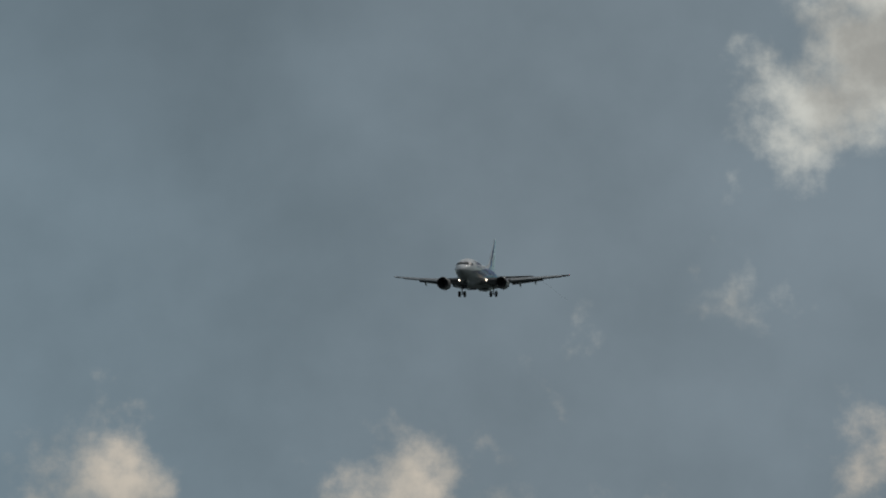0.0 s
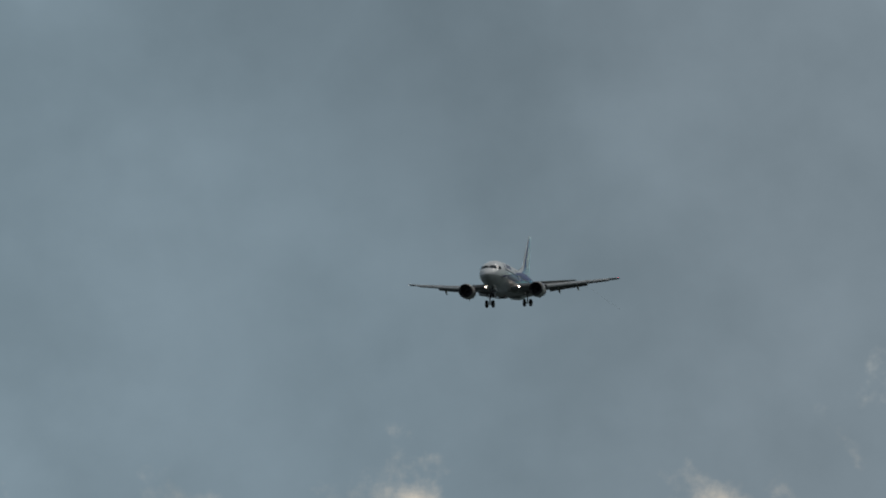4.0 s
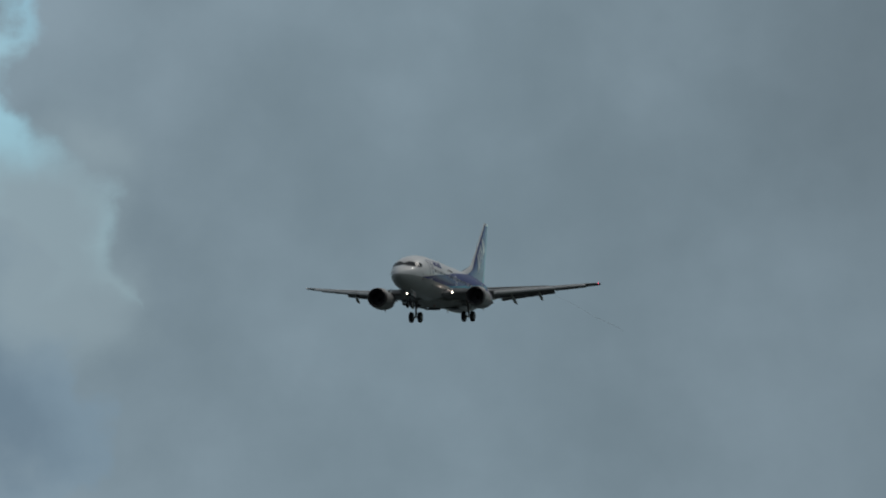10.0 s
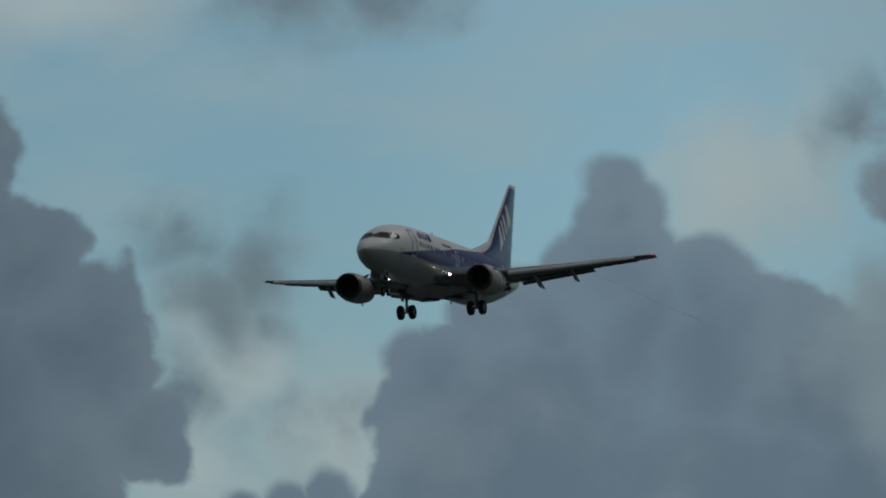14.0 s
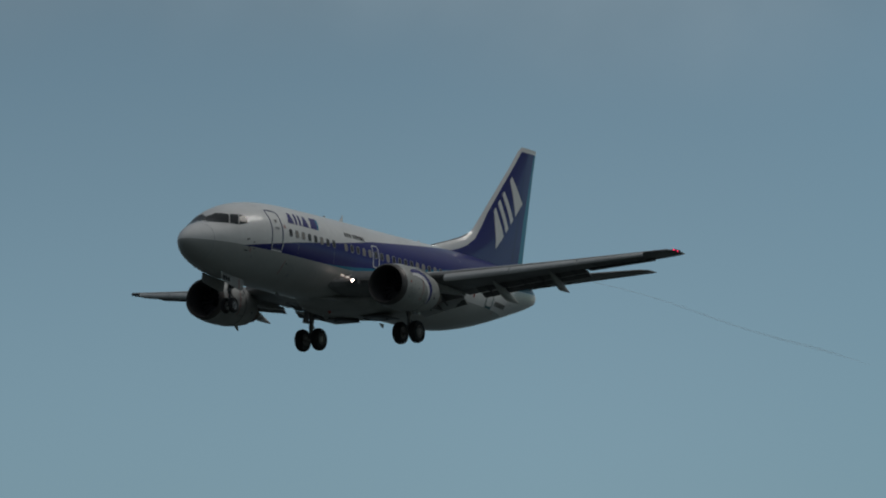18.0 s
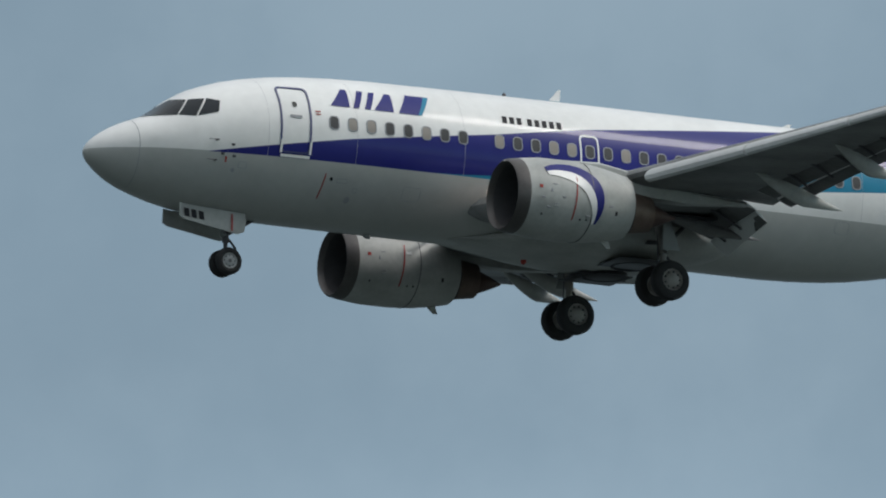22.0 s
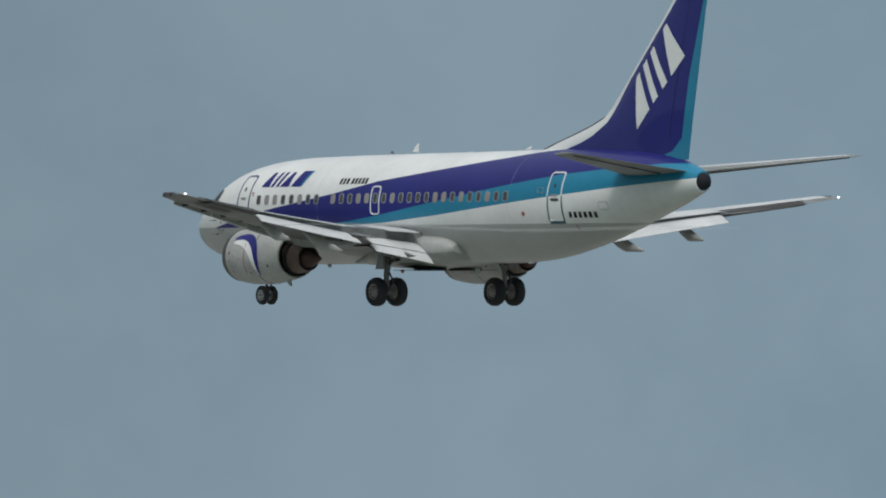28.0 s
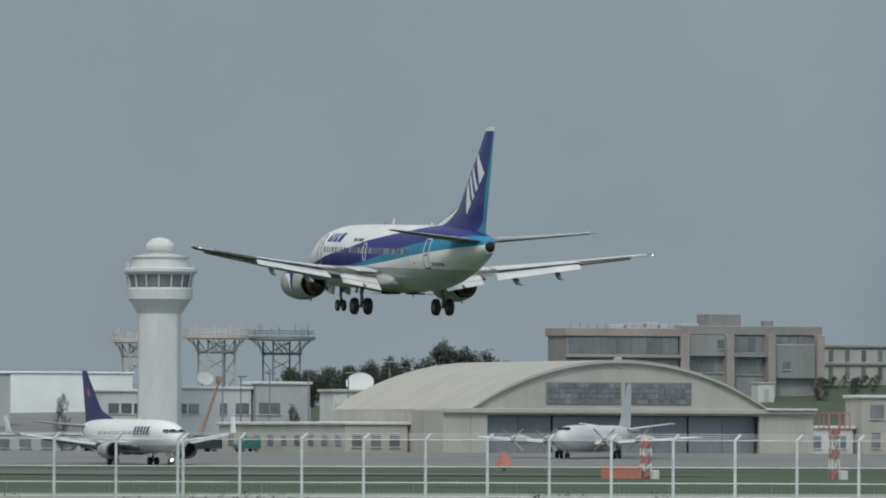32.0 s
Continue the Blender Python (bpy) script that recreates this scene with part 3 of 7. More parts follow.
def skin_ring(outline, inner, side, off):
    """A raised band between two outlines on the skin."""
    n = len(outline)
    rings = [[hull_point(*p, side, -0.01) for p in outline], [hull_point(*p, side, off) for p in outline], [hull_point(*p, side, off) for p in inner], [hull_point(*p, side, -0.01) for p in inner]]
    return loft(rings, caps=False)


def aerofoil(le, chord, z, y, thick, camber=0.02, twist=0.0, n=12, cut=1.0):
    """A wing section at span y: upper side from the trailing edge forward, lower side back."""
    pts = []
    us = [0.5 * (1 - math.cos(math.pi * i / n)) for i in range(n + 1)]
    us = [u * cut for u in us]

    def half(u):
        return 5 * thick * (0.2969 * math.sqrt(u) - 0.126 * u - 0.3516 * u * u + 0.2843 * u**3 - 0.1036 * u**4) + 0.002

    for u in reversed(us):
        pts.append((u, half(u) + camber * 4 * u * (1 - u)))
    for u in us[1:]:
        pts.append((u, -half(u) + camber * 4 * u * (1 - u)))
    c, s = math.cos(twist), math.sin(twist)
    return [(le + chord * (u * c + w * s), y, z + chord * (w * c - u * s)) for u, w in pts]


# span, leading edge, chord, height, thickness of the whole wing with flaps drawn in
WING = [(1.3, 9.9, 7.6, -1.38, 0.13), (1.9, 10.4, 7.05, -1.30, 0.13), (4.83, 12.35, 4.80, -1.02, 0.12), (6.2, 13.12, 4.15, -0.84, 0.115), (10.0, 15.25, 2.66, -0.34, 0.11), (13.6, 17.22, 1.74, 0.16, 0.105), (14.2, 17.57, 1.54, 0.25, 0.10), (14.44, 17.95, 1.15, 0.29, 0.06)]


# name, span from and to, start and length along the chord, droop in degrees, drop
FLAPS = (("inboard_flap", 2.1, 4.5, 0.735, 0.135, 22, 0.008), ("inboard_aft_flap", 2.1, 4.5, 0.850, 0.09, 36, 0.062),
         ("outboard_flap", 5.3, 10.28, 0.735, 0.17, 19, 0.004), ("outboard_aft_flap", 5.3, 10.28, 0.872, 0.125, 26, 0.060))


def wing_at(y):
    return hermite(WING, y)


def wing_geo(side):
    rings = []
    for y in (1.3, 1.9, 3.2, 4.83, 6.2, 8.0, 10.0, 10.3, 10.32, 12.0, 13.6, 14.2, 14.44):
        le, ch, z, th = wing_at(y)
        rings.append(aerofoil(le, ch, z, side * y, th, cut=0.74 if y <= 10.3 else 1.0))
    return loft(rings)


def skin_geo(side, y0, y1, u0, u1, n=8, lift=0.006, thick=0.012):
    """A thin panel lying on the wing's upper face, between two shares of the chord."""
    rings = []
    for i in range(n + 1):
        y = y0 + (y1 - y0) * i / n
        le, ch, z, th = wing_at(y)
        up = []
        for k in range(9):
            u = u0 + (u1 - u0) * k / 8
            h = 5 * th * (0.2969 * math.sqrt(u) - 0.126 * u - 0.3516 * u * u + 0.2843 * u**3 - 0.1036 * u**4) + 0.002 + 0.08 * u * (1 - u)
            up.append((le + ch * u, side * y, z + ch * h + lift))
        rings.append(up + [(a, b, c - thick) for a, b, c in reversed(up)])
    return loft(rings)


def flap_geo(side, y0, y1, start, length, droop, drop, thick=0.13):
    """A flap panel: start is where it begins along the chord, length its share of the chord."""
    rings = []
    for y in (y0, (y0 + y1) / 2, y1):
        le, ch, z, th = wing_at(y)
        panel = 0.45 * ch + 1.45 if y0 > 5 else ch
        rings.append(aerofoil(le + ch * start, panel * length, z - panel * drop, side * y, thick, camber=0.01, twist=radians(droop), n=6))
    return loft(rings)


def slat_geo(side, y0, y1, out=0.045):
    rings = []
    for y in (y0, (y0 + y1) / 2, y1):
        le, ch, z, th = wing_at(y)
        d = min(ch, 3.6)
        rings.append([(le + d * u - d * out, side * y, z + d * w - d * 0.02) for u, w in ((0.15, 0.045), (0.06, 0.036), (0.012, 0.006), (-0.008, -0.03), (0.0, -0.058), (0.03, -0.070), (0.055, -0.060), (0.05, -0.02), (0.07, 0.012), (0.15, 0.037))])
    return loft(rings)


def pod_geo(p0, p1, width, depth, n=12, nose=0.35):
    """A slim fairing, pointed at both ends and thickest at nose, between two points of its top line."""
    p0, p1 = Vector(p0), Vector(p1)
    rings = []
    for i in range(n + 1):
        t = i / n
        c = p0 + (p1 - p0) * t
        s = max(0.02, math.sin(math.pi / 2 * min(1.0, t / nose)) ** 0.8 if t < nose else (1 - (t - nose) / (1 - nose)) ** 0.85)
        rings.append([(c.x, c.y + width * s * 0.5 * math.cos(k), c.z + depth * s * 0.5 * math.sin(k) - depth * 0.3 * s) for k in [j * math.tau / 10 for j in range(10)]])
    return loft(rings)


def wheel(parent, name, x, y, z, r, w, face, spokes=9, hub=None):
    """A wheel with tyre and rim; face is the side on which the hub shows."""
    tyre = turned([(-w / 2 + 0.02, r * 0.55), (-w / 2, r * 0.75), (-w / 2 + 0.03, r * 0.93), (-w * 0.2, r), (w * 0.2, r), (w / 2 - 0.03, r * 0.93), (w / 2, r * 0.75), (w / 2 - 0.02, r * 0.55)], "y", 28, (x, y, z))
    wh = part(name, tyre, rubber, parent)
    rim = turned([(-w * 0.42, 0.02), (-w * 0.42, r * 0.3), (-w * 0.30, r * 0.42), (-w * 0.45, r * 0.57), (w * 0.45, r * 0.57), (w * 0.30, r * 0.42), (w * 0.42, r * 0.3), (w * 0.42, 0.02)], "y", 24, (x, y, z))
    part("rim", rim, hub or hub_metal, wh, "dull metal wheel rim")
    for i in range(spokes):
        t = i * math.tau / spokes
        part("rim_hole", turned([(-0.012, 0.001), (-0.012, r * 0.05), (0.012, r * 0.05), (0.012, 0.001)], "y", 8, (x + math.cos(t) * r * 0.4, y + face * w * 0.36, z + math.sin(t) * r * 0.4)), fan_dark, wh)
    return wh


def engine(jet, side, decor):
    x0, y, z = 9.17, side * 4.83, -1.80
    nac = part("engine_nacelle", turned([(x0 + 0.32, 0.98), (x0 + 0.9, 1.05), (x0 + 1.6, 1.055), (x0 + 2.3, 1.01), (x0 + 2.9, 0.91), (x0 + 3.28, 0.82), (x0 + 3.28, 0.77), (x0 + 2.6, 0.76)], "x", 40, (0, y, z), squash=0.92), nacelle_paint, jet, "grey painted engine nacelle")
    part("intake_lip", turned([(x0 + 0.16, 0.80), (x0 + 0.07, 0.83), (x0, 0.88), (x0 + 0.06, 0.935), (x0 + 0.32, 0.98)], "x", 40, (0, y, z), squash=0.92), lip_metal, nac, "dull bare metal intake lip")
    part("intake_duct", turned([(x0 + 1.3, 0.74), (x0 + 0.9, 0.74), (x0 + 0.4, 0.76), (x0 + 0.16, 0.80)], "x", 40, (0, y, z), squash=0.92), duct_dark, nac, "dark intake duct")
    part("fan", turned([(x0 + 1.15, 0.76), (x0 + 1.12, 0.2), (x0 + 0.75, 0.03)], "x", 30, (0, y, z), caps=True), fan_dark, nac, "dark fan disc with spinner")
    for i in range(18):
        t = i * math.tau / 18
        c, s = math.cos(t), math.sin(t)
        blade = [(x0 + 1.08, y + c * 0.2 - s * 0.03, z + s * 0.2 + c * 0.03), (x0 + 1.02, y + c * 0.73 - s * 0.09, z + s * 0.73 + c * 0.09), (x0 + 1.10, y + c * 0.73 + s * 0.03, z + s * 0.73 - c * 0.03), (x0 + 1.12, y + c * 0.2 + s * 0.01, z + s * 0.2 - c * 0.01)]
        part("fan_blade", (blade + [(p[0] + 0.012, p[1], p[2]) for p in blade], [(0, 1, 2, 3), (4, 5, 6, 7), (0, 1, 5, 4), (1, 2, 6, 5), (2, 3, 7, 6), (3, 0, 4, 7)]), dark_metal, nac)
    part("core_nozzle", turned([(x0 + 2.7, 0.60), (x0 + 3.3, 0.56), (x0 + 3.7, 0.50), (x0 + 4.02, 0.45), (x0 + 4.02, 0.42), (x0 + 3.6, 0.42)], "x", 30, (0, y, z - 0.06)), burnt_metal, nac, "heat-stained exhaust nozzle")
    # Black ring puts the shade of the gap behind the cowl into colour.
    part("nozzle_gap", turned([(x0 + 3.26, 0.60), (x0 + 3.40, 0.595), (x0 + 3.40, 0.55)], "x", 30, (0, y, z - 0.06)), black_paint, nac, "black ring for the shaded gap round the nozzle")
    part("exhaust_plug", turned([(x0 + 3.5, 0.38), (x0 + 4.0, 0.35), (x0 + 4.4, 0.20), (x0 + 4.80, 0.02)], "x", 20, (0, y, z - 0.08), caps=True), plug_metal, nac, "brown exhaust cone")
    part("bypass_shadow", turned([(x0 + 2.64, 0.78), (x0 + 2.64, 0.58)], "x", 30, (0, y, z)), fan_dark, nac)
    # pylon from the nacelle's crown to the wing
    rings = []
    for a, top, bot, w in ((x0 + 0.9, -0.84, -0.95, 0.05), (x0 + 1.6, -0.74, -1.1, 0.20), (x0 + 2.6, -0.70, -1.2, 0.26), (x0 + 3.6, -0.86, -1.45, 0.24), (x0 + 5.0, -1.15, -1.50, 0.20), (x0 + 6.8, -1.25, -1.38, 0.05)):
        rings.append([(a, y - w, bot), (a, y + w, bot), (a, y + w, top - 0.08), (a, y + w * 0.4, top), (a, y - w * 0.4, top), (a, y - w, top - 0.08)])
    part("pylon", loft(rings), nacelle_paint, nac)
    part("strake", ([(x0 + 1.0, y - side * 0.72, z + 0.72), (x0 + 1.9, y - side * 0.70, z + 0.74), (x0 + 1.9, y - side * 0.98, z + 1.02), (x0 + 1.5, y - side * 0.94, z + 0.97), (x0 + 1.0, y - side * 0.73, z + 0.75), (x0 + 1.9, y - side * 0.73, z + 0.77)], [(0, 1, 2, 3), (4, 5, 2, 3), (0, 4, 3), (1, 5, 2), (0, 1, 5, 4)]), nacelle_paint, nac)
    part("drain_mast", loft([[(x0 + a, y + b, z - 0.82) for a, b in ((2.66, -0.03), (2.92, -0.03), (2.92, 0.03), (2.66, 0.03))], [(x0 + a, y + b, z - 1.03) for a, b in ((2.88, -0.015), (3.0, -0.015), (3.0, 0.015), (2.88, 0.015))]]), nacelle_paint, nac)
    for dx, t in ((0.62, -8), (0.8, -22), (1.2, -5), (1.9, -30), (2.5, -12)):
        t = radians(t)
        q = (x0 + dx, y + side * math.cos(t) * 1.052, z + math.sin(t) * 1.052 * 0.92)
        part("cowl_latch", moved(box(0, 0, 0, 0.10, 0.02, 0.05, 0.004), pose(q[0], q[1], q[2], math.degrees(t) * side)), frame_grey, nac)
    # cowl joint and its red warning line
    part("cowl_joint", turned([(x0 + 2.02, 1.032), (x0 + 2.02, 1.042), (x0 + 2.035, 1.042), (x0 + 2.035, 1.030)], "x", 40, (0, y, z), squash=0.92), dark_metal, nac)
    for face in (side, -side):
        red = []
        for i in range(9):
            t = radians((180 if face < 0 else 0) + (26 - i * 8) * (1 if face > 0 else -1))
            for dx in (0, 0.035):
                v = math.sin(t) * 1.066
                red.append((x0 + 1.55 + dx - i * 0.01, y + math.cos(t) * 1.066, z + (v if v > 0 else v * 0.92)))
        part("warning_line", (red, [(2 * i, 2 * i + 1, 2 * i + 3, 2 * i + 2) for i in range(8)]), red_paint, nac, "red warning line")
        # pale and dark stencil plates
        for dx, t, w, h, mat_ in ((0.86, 3, 0.05, 0.09, frame_grey), (0.95, 12, 0.12, 0.03, frame_grey), (1.68, 14, 0.16, 0.08, white_paint), (1.0, -16, 0.13, 0.025, frame_grey), (1.0, -20, 0.13, 0.025, frame_grey), (0.66, -34, 0.04, 0.06, black_paint), (1.72, -36, 0.05, 0.05, black_paint), (1.9, -36, 0.04, 0.05, black_paint), (2.72, -22, 0.06, 0.11, black_paint), (0.58, 8, 0.09, 0.09, red_paint)):
            t = radians(t)
            rad = np.interp(dx, (0.32, 0.9, 1.6, 2.3, 2.9), (0.98, 1.05, 1.055, 1.01, 0.91)) + 0.001
            v = math.sin(t) * rad
            part("stencil_plate", moved(box(0, 0, 0, w, 0.012, h, 0.003), pose(x0 + dx, y + face * math.cos(t) * rad, z + (v if v > 0 else v * 0.92), math.degrees(t) * face)), mat_, nac)
    return nac


def gear_main(jet, side):
    leg = part("main_strut", join(rod((14.71, side * 2.45, -1.2), (14.81, side * 2.6, -2.3), 0.13, 0.12), rod((14.81, side * 2.6, -2.3), (14.81, side * 2.6, -3.07), 0.085), rod((14.81, side * 2.6 - 0.5, -3.07), (14.81, side * 2.6 + 0.5, -3.07), 0.07)), hub_metal, jet, "main undercarriage strut")
    part("side_brace", rod((14.76, side * 2.55, -2.0), (14.56, side * 1.1, -1.75), 0.06), dark_metal, leg)
    part("torque_link", join(rod((14.91, side * 2.6, -2.35), (15.19, side * 2.6, -2.68), 0.035), rod((15.19, side * 2.6, -2.68), (14.91, side * 2.6, -3.0), 0.035)), dark_metal, leg)
    # Black disc stands for the shade inside the open well.
    part("wheel_well_shade", turned([(-2.20, 0.58), (-2.305, 0.58), (-2.305, 0.5), (-2.285, 0.48), (-2.285, 0.02)], "z", 24, (14.9, side * 0.78, 0)), black_paint, leg, "black disc for the shade in the wheel well")
    part("gear_door", loft([[(14.72, side * (2.78 + d), -1.35), (14.86, side * (2.78 + d), -1.35), (15.10, side * (2.92 + d), -2.25), (14.60, side * (2.92 + d), -2.25)] for d in (0, 0.04)]), grey_paint, leg, "grey tapered undercarriage door")
    part("drag_strut", rod((14.80, side * 2.58, -2.15), (15.55, side * 2.35, -1.45), 0.055), dark_metal, leg)
    part("hydraulic_line", join(rod((14.66, side * 2.52, -1.4), (14.66, side * 2.62, -2.5), 0.02, None, 6), rod((14.66, side * 2.62, -2.5), (14.74, side * 2.6, -3.0), 0.02, None, 6)), dark_metal, leg)
    for k in (-1, 1):
        wheel(jet, "main_wheel", 14.78, side * 2.6 + k * 0.43, -3.05, 0.508, 0.36, k)


def gear_nose(jet, panels):
    leg = part("nose_strut", join(rod((3.87, 0, -1.8), (3.92, 0, -2.65), 0.085), rod((3.92, 0, -2.6), (3.92, 0, -3.15), 0.055), rod((3.92, -0.3, -3.15), (3.92, 0.3, -3.15), 0.045)), dark_metal, jet, "nose undercarriage strut")
    part("drag_brace", rod((3.94, 0, -2.45), (4.75, 0, -1.95), 0.05), dark_metal, leg)
    part("torque_link", join(rod((4.0, 0, -2.55), (4.2, 0, -2.78), 0.03), rod((4.2, 0, -2.78), (3.98, 0, -3.05), 0.03)), dark_metal, leg)
    part("taxi_lamp", turned([(3.80, 0.02), (3.80, 0.08), (3.90, 0.09), (3.93, 0.02)], "x", 14, (0, 0, -2.45)), bare_metal, leg)
    for s in (-1, 1):
        rings = []
        for a, lo in ((2.42, -2.20), (2.55, -2.28), (4.0, -2.52), (4.18, -2.45), (4.22, -2.25)):
            top = hermite(HULL, a)[2] + 0.06
            rings.append([(a, s * 0.46, top), (a, s * 0.49, top), (a, s * 0.53, lo), (a, s * 0.50, lo)])
        door = part("nose_gear_door", loft(rings), nacelle_paint, jet, "grey nose undercarriage door")
        if panels:
            for i in range(3):
                a = 2.55 + i * 0.20
                part("marking_bar", ([(a, s * 0.535, -2.20 - i * 0.02), (a + 0.14, s * 0.535, -2.22 - i * 0.02), (a + 0.11, s * 0.535, -2.01 - i * 0.02), (a - 0.03, s * 0.535, -1.99 - i * 0.02)], [(0, 1, 2, 3)]), black_paint, door, "black marking", False)
            part("red_band", ([(3.82, s * 0.535, -2.45), (3.87, s * 0.535, -2.46), (3.87, s * 0.525, -2.03), (3.82, s * 0.525, -2.03)], [(0, 1, 2, 3)]), red_paint, door, "red band", False)
    for s in (-1, 1):
        wheel(jet, "nose_wheel", 3.92, s * 0.2, -3.15, 0.345, 0.2, s, 8, grey_paint)


# height, leading edge, trailing edge
FIN = [(1.45, 19.5, 28.72), (1.85, 20.4, 28.78), (2.1, 21.25, 28.83), (2.4, 22.35, 28.88), (2.7, 23.35, 28.93), (2.95, 24.0, 28.98), (3.3, 24.46, 29.05), (4.2, 25.33, 29.23), (5.4, 26.46, 29.47), (6.6, 27.60, 29.71), (7.5, 28.40, 29.93), (7.70, 28.68, 30.0)]


def fin_geo():
    """Upright tail: leading edge with a long low root fillet."""
    rows = []
    for z, le, te in FIN:
        ch = te - le
        ring = []
        for u, w in ((1.0, 0.004), (0.75, 0.03), (0.45, 0.05), (0.2, 0.044), (0.06, 0.026), (0.0, 0.0), (0.06, -0.026), (0.2, -0.044), (0.45, -0.05), (0.75, -0.03), (1.0, -0.004)):
            ring.append((le + ch * u, max(-0.26, min(0.26, w * min(ch, 4.6))), z))
        rows.append(ring)
    return loft(rows)


def fin_y(a, z):
    """Half thickness of the fin at a place on its side."""
    table = FIN
    k = max(i for i in range(len(table) - 1) if table[i][0] <= z + 1e-6)
    t = (z - table[k][0]) / (table[k + 1][0] - table[k][0])
    le = table[k][1] + (table[k + 1][1] - table[k][1]) * t
    te = table[k][2] + (table[k + 1][2] - table[k][2]) * t
    u = max(0.0, min(1.0, (a - le) / (te - le)))
    us, ws = (0.0, 0.06, 0.2, 0.45, 0.75, 1.0), (0.0, 0.026, 0.044, 0.05, 0.03, 0.004)
    i = max(j for j in range(5) if us[j] <= u + 1e-9)
    w = ws[i] + (ws[i + 1] - ws[i]) * (u - us[i]) / (us[i + 1] - us[i])
    return min(0.26, w * min(te - le, 4.6))


def fin_patch(corners, side, off, nu=4, nv=8):
    p00, p10, p11, p01 = [Vector(c) for c in corners]
    verts, faces = [], []
    for j in range(nv + 1):
        for i in range(nu + 1):
            u, v = i / nu, j / nv
            q = (p00 * (1 - u) + p10 * u) * (1 - v) + (p01 * (1 - u) + p11 * u) * v
            verts.append((q.x, side * (fin_y(q.x, q.y) + off), q.y))
    for j in range(nv):
        for i in range(nu):
            k = j * (nu + 1) + i
            faces.append((k, k + 1, k + nu + 2, k + nu + 1))
    return verts, faces


def stab_geo(side):
    rings = []
    for y, le, ch, z, th in ((0.3, 25.75, 3.35, 0.98, 0.09), (0.9, 26.1, 3.1, 1.05, 0.09), (3.5, 27.65, 2.15, 1.31, 0.09), (6.1, 29.2, 1.22, 1.58, 0.085), (6.36, 29.5, 0.9, 1.61, 0.05)):
        rings.append(aerofoil(le, ch, z, side * y, th, camber=-0.005, twist=radians(-1), n=8))
    return loft(rings)


def fin_paint():
    """Blue tail with a white leading edge sweeping into the root and a turquoise strip along the rudder."""
    m = shader("tail_paint", (1, 1, 1), 0.30, spread=0.05, scale=0.6, coat=0.6)
    nt = m.node_tree
    b = nt.nodes["Principled BSDF"]
    b.inputs["Specular IOR Level"].default_value = 0.15
    tint = b.inputs["Base Color"].links[0].from_node
    tc = next(n for n in nt.nodes if n.bl_idname == "ShaderNodeTexCoord")
    sep = nt.nodes.new("ShaderNodeSeparateXYZ")
    nt.links.new(tc.outputs["Object"], sep.inputs[0])

    def behind(points):
        """1 aft of the line through (height, station)."""
        far = nt.nodes.new("ShaderNodeMath")
        far.operation = "MULTIPLY"
        far.inputs[1].default_value = 1 / 8
        nt.links.new(sep.outputs[2], far.inputs[0])
        ramp = nt.nodes.new("ShaderNodeValToRGB")
        el = ramp.color_ramp.elements
        while len(el) < len(points):
            el.new(0.5)
        for e, (z, a) in zip(el, points):
            e.position = z / 8
        for e, (z, a) in zip(el, points):
            v = (a - 20) / 12
            e.color = (v, v, v, 1)
        nt.links.new(far.outputs[0], ramp.inputs[0])
        line = nt.nodes.new("ShaderNodeMath")
        line.operation = "MULTIPLY_ADD"
        line.inputs[1].default_value, line.inputs[2].default_value = -12.0, -20.0
        nt.links.new(ramp.outputs[0], line.inputs[0])
        d = nt.nodes.new("ShaderNodeMath")
        nt.links.new(sep.outputs[0], d.inputs[0])
        nt.links.new(line.outputs[0], d.inputs[1])
        c = nt.nodes.new("ShaderNodeMath")
        c.operation, c.use_clamp = "MULTIPLY_ADD", True
        c.inputs[1].default_value, c.inputs[2].default_value = 60.0, 0.5
        nt.links.new(d.outputs[0], c.inputs[0])
        return c.outputs[0]

    def mix(fac, a, c):
        n = nt.nodes.new("ShaderNodeMix")
        n.data_type = "RGBA"
        for s, v in ((n.inputs[0], fac), (n.inputs[6], a), (n.inputs[7], c)):
            if isinstance(v, tuple):
                s.default_value = (*v, 1)
            else:
                nt.links.new(v, s)
        return n.outputs[2]

    col = mix(behind([(1.4, 21.5), (1.9, 22.1), (2.1, 22.9), (2.35, 23.6), (2.8, 24.4), (3.4, 24.95), (4.2, 25.58), (5.4, 26.70), (6.6, 27.83), (7.48, 28.61), (7.51, 31.0)]), (0.80, 0.80, 0.79), BLUE)
    col = mix(behind([(1.2, 26.2), (1.5, 27.0), (1.75, 27.9), (2.2, 28.42), (4.2, 28.82), (6.6, 29.52), (7.48, 29.78), (7.51, 31.0)]), col, TURQ)
    mul = nt.nodes.new("ShaderNodeVectorMath")
    mul.operation = "MULTIPLY"
    tint.inputs[0].default_value = (1, 1, 1)
    nt.links.new(col, mul.inputs[0])
    nt.links.new(tint.outputs[0], mul.inputs[1])
    nt.links.new(mul.outputs[0], b.inputs["Base Color"])
    return m


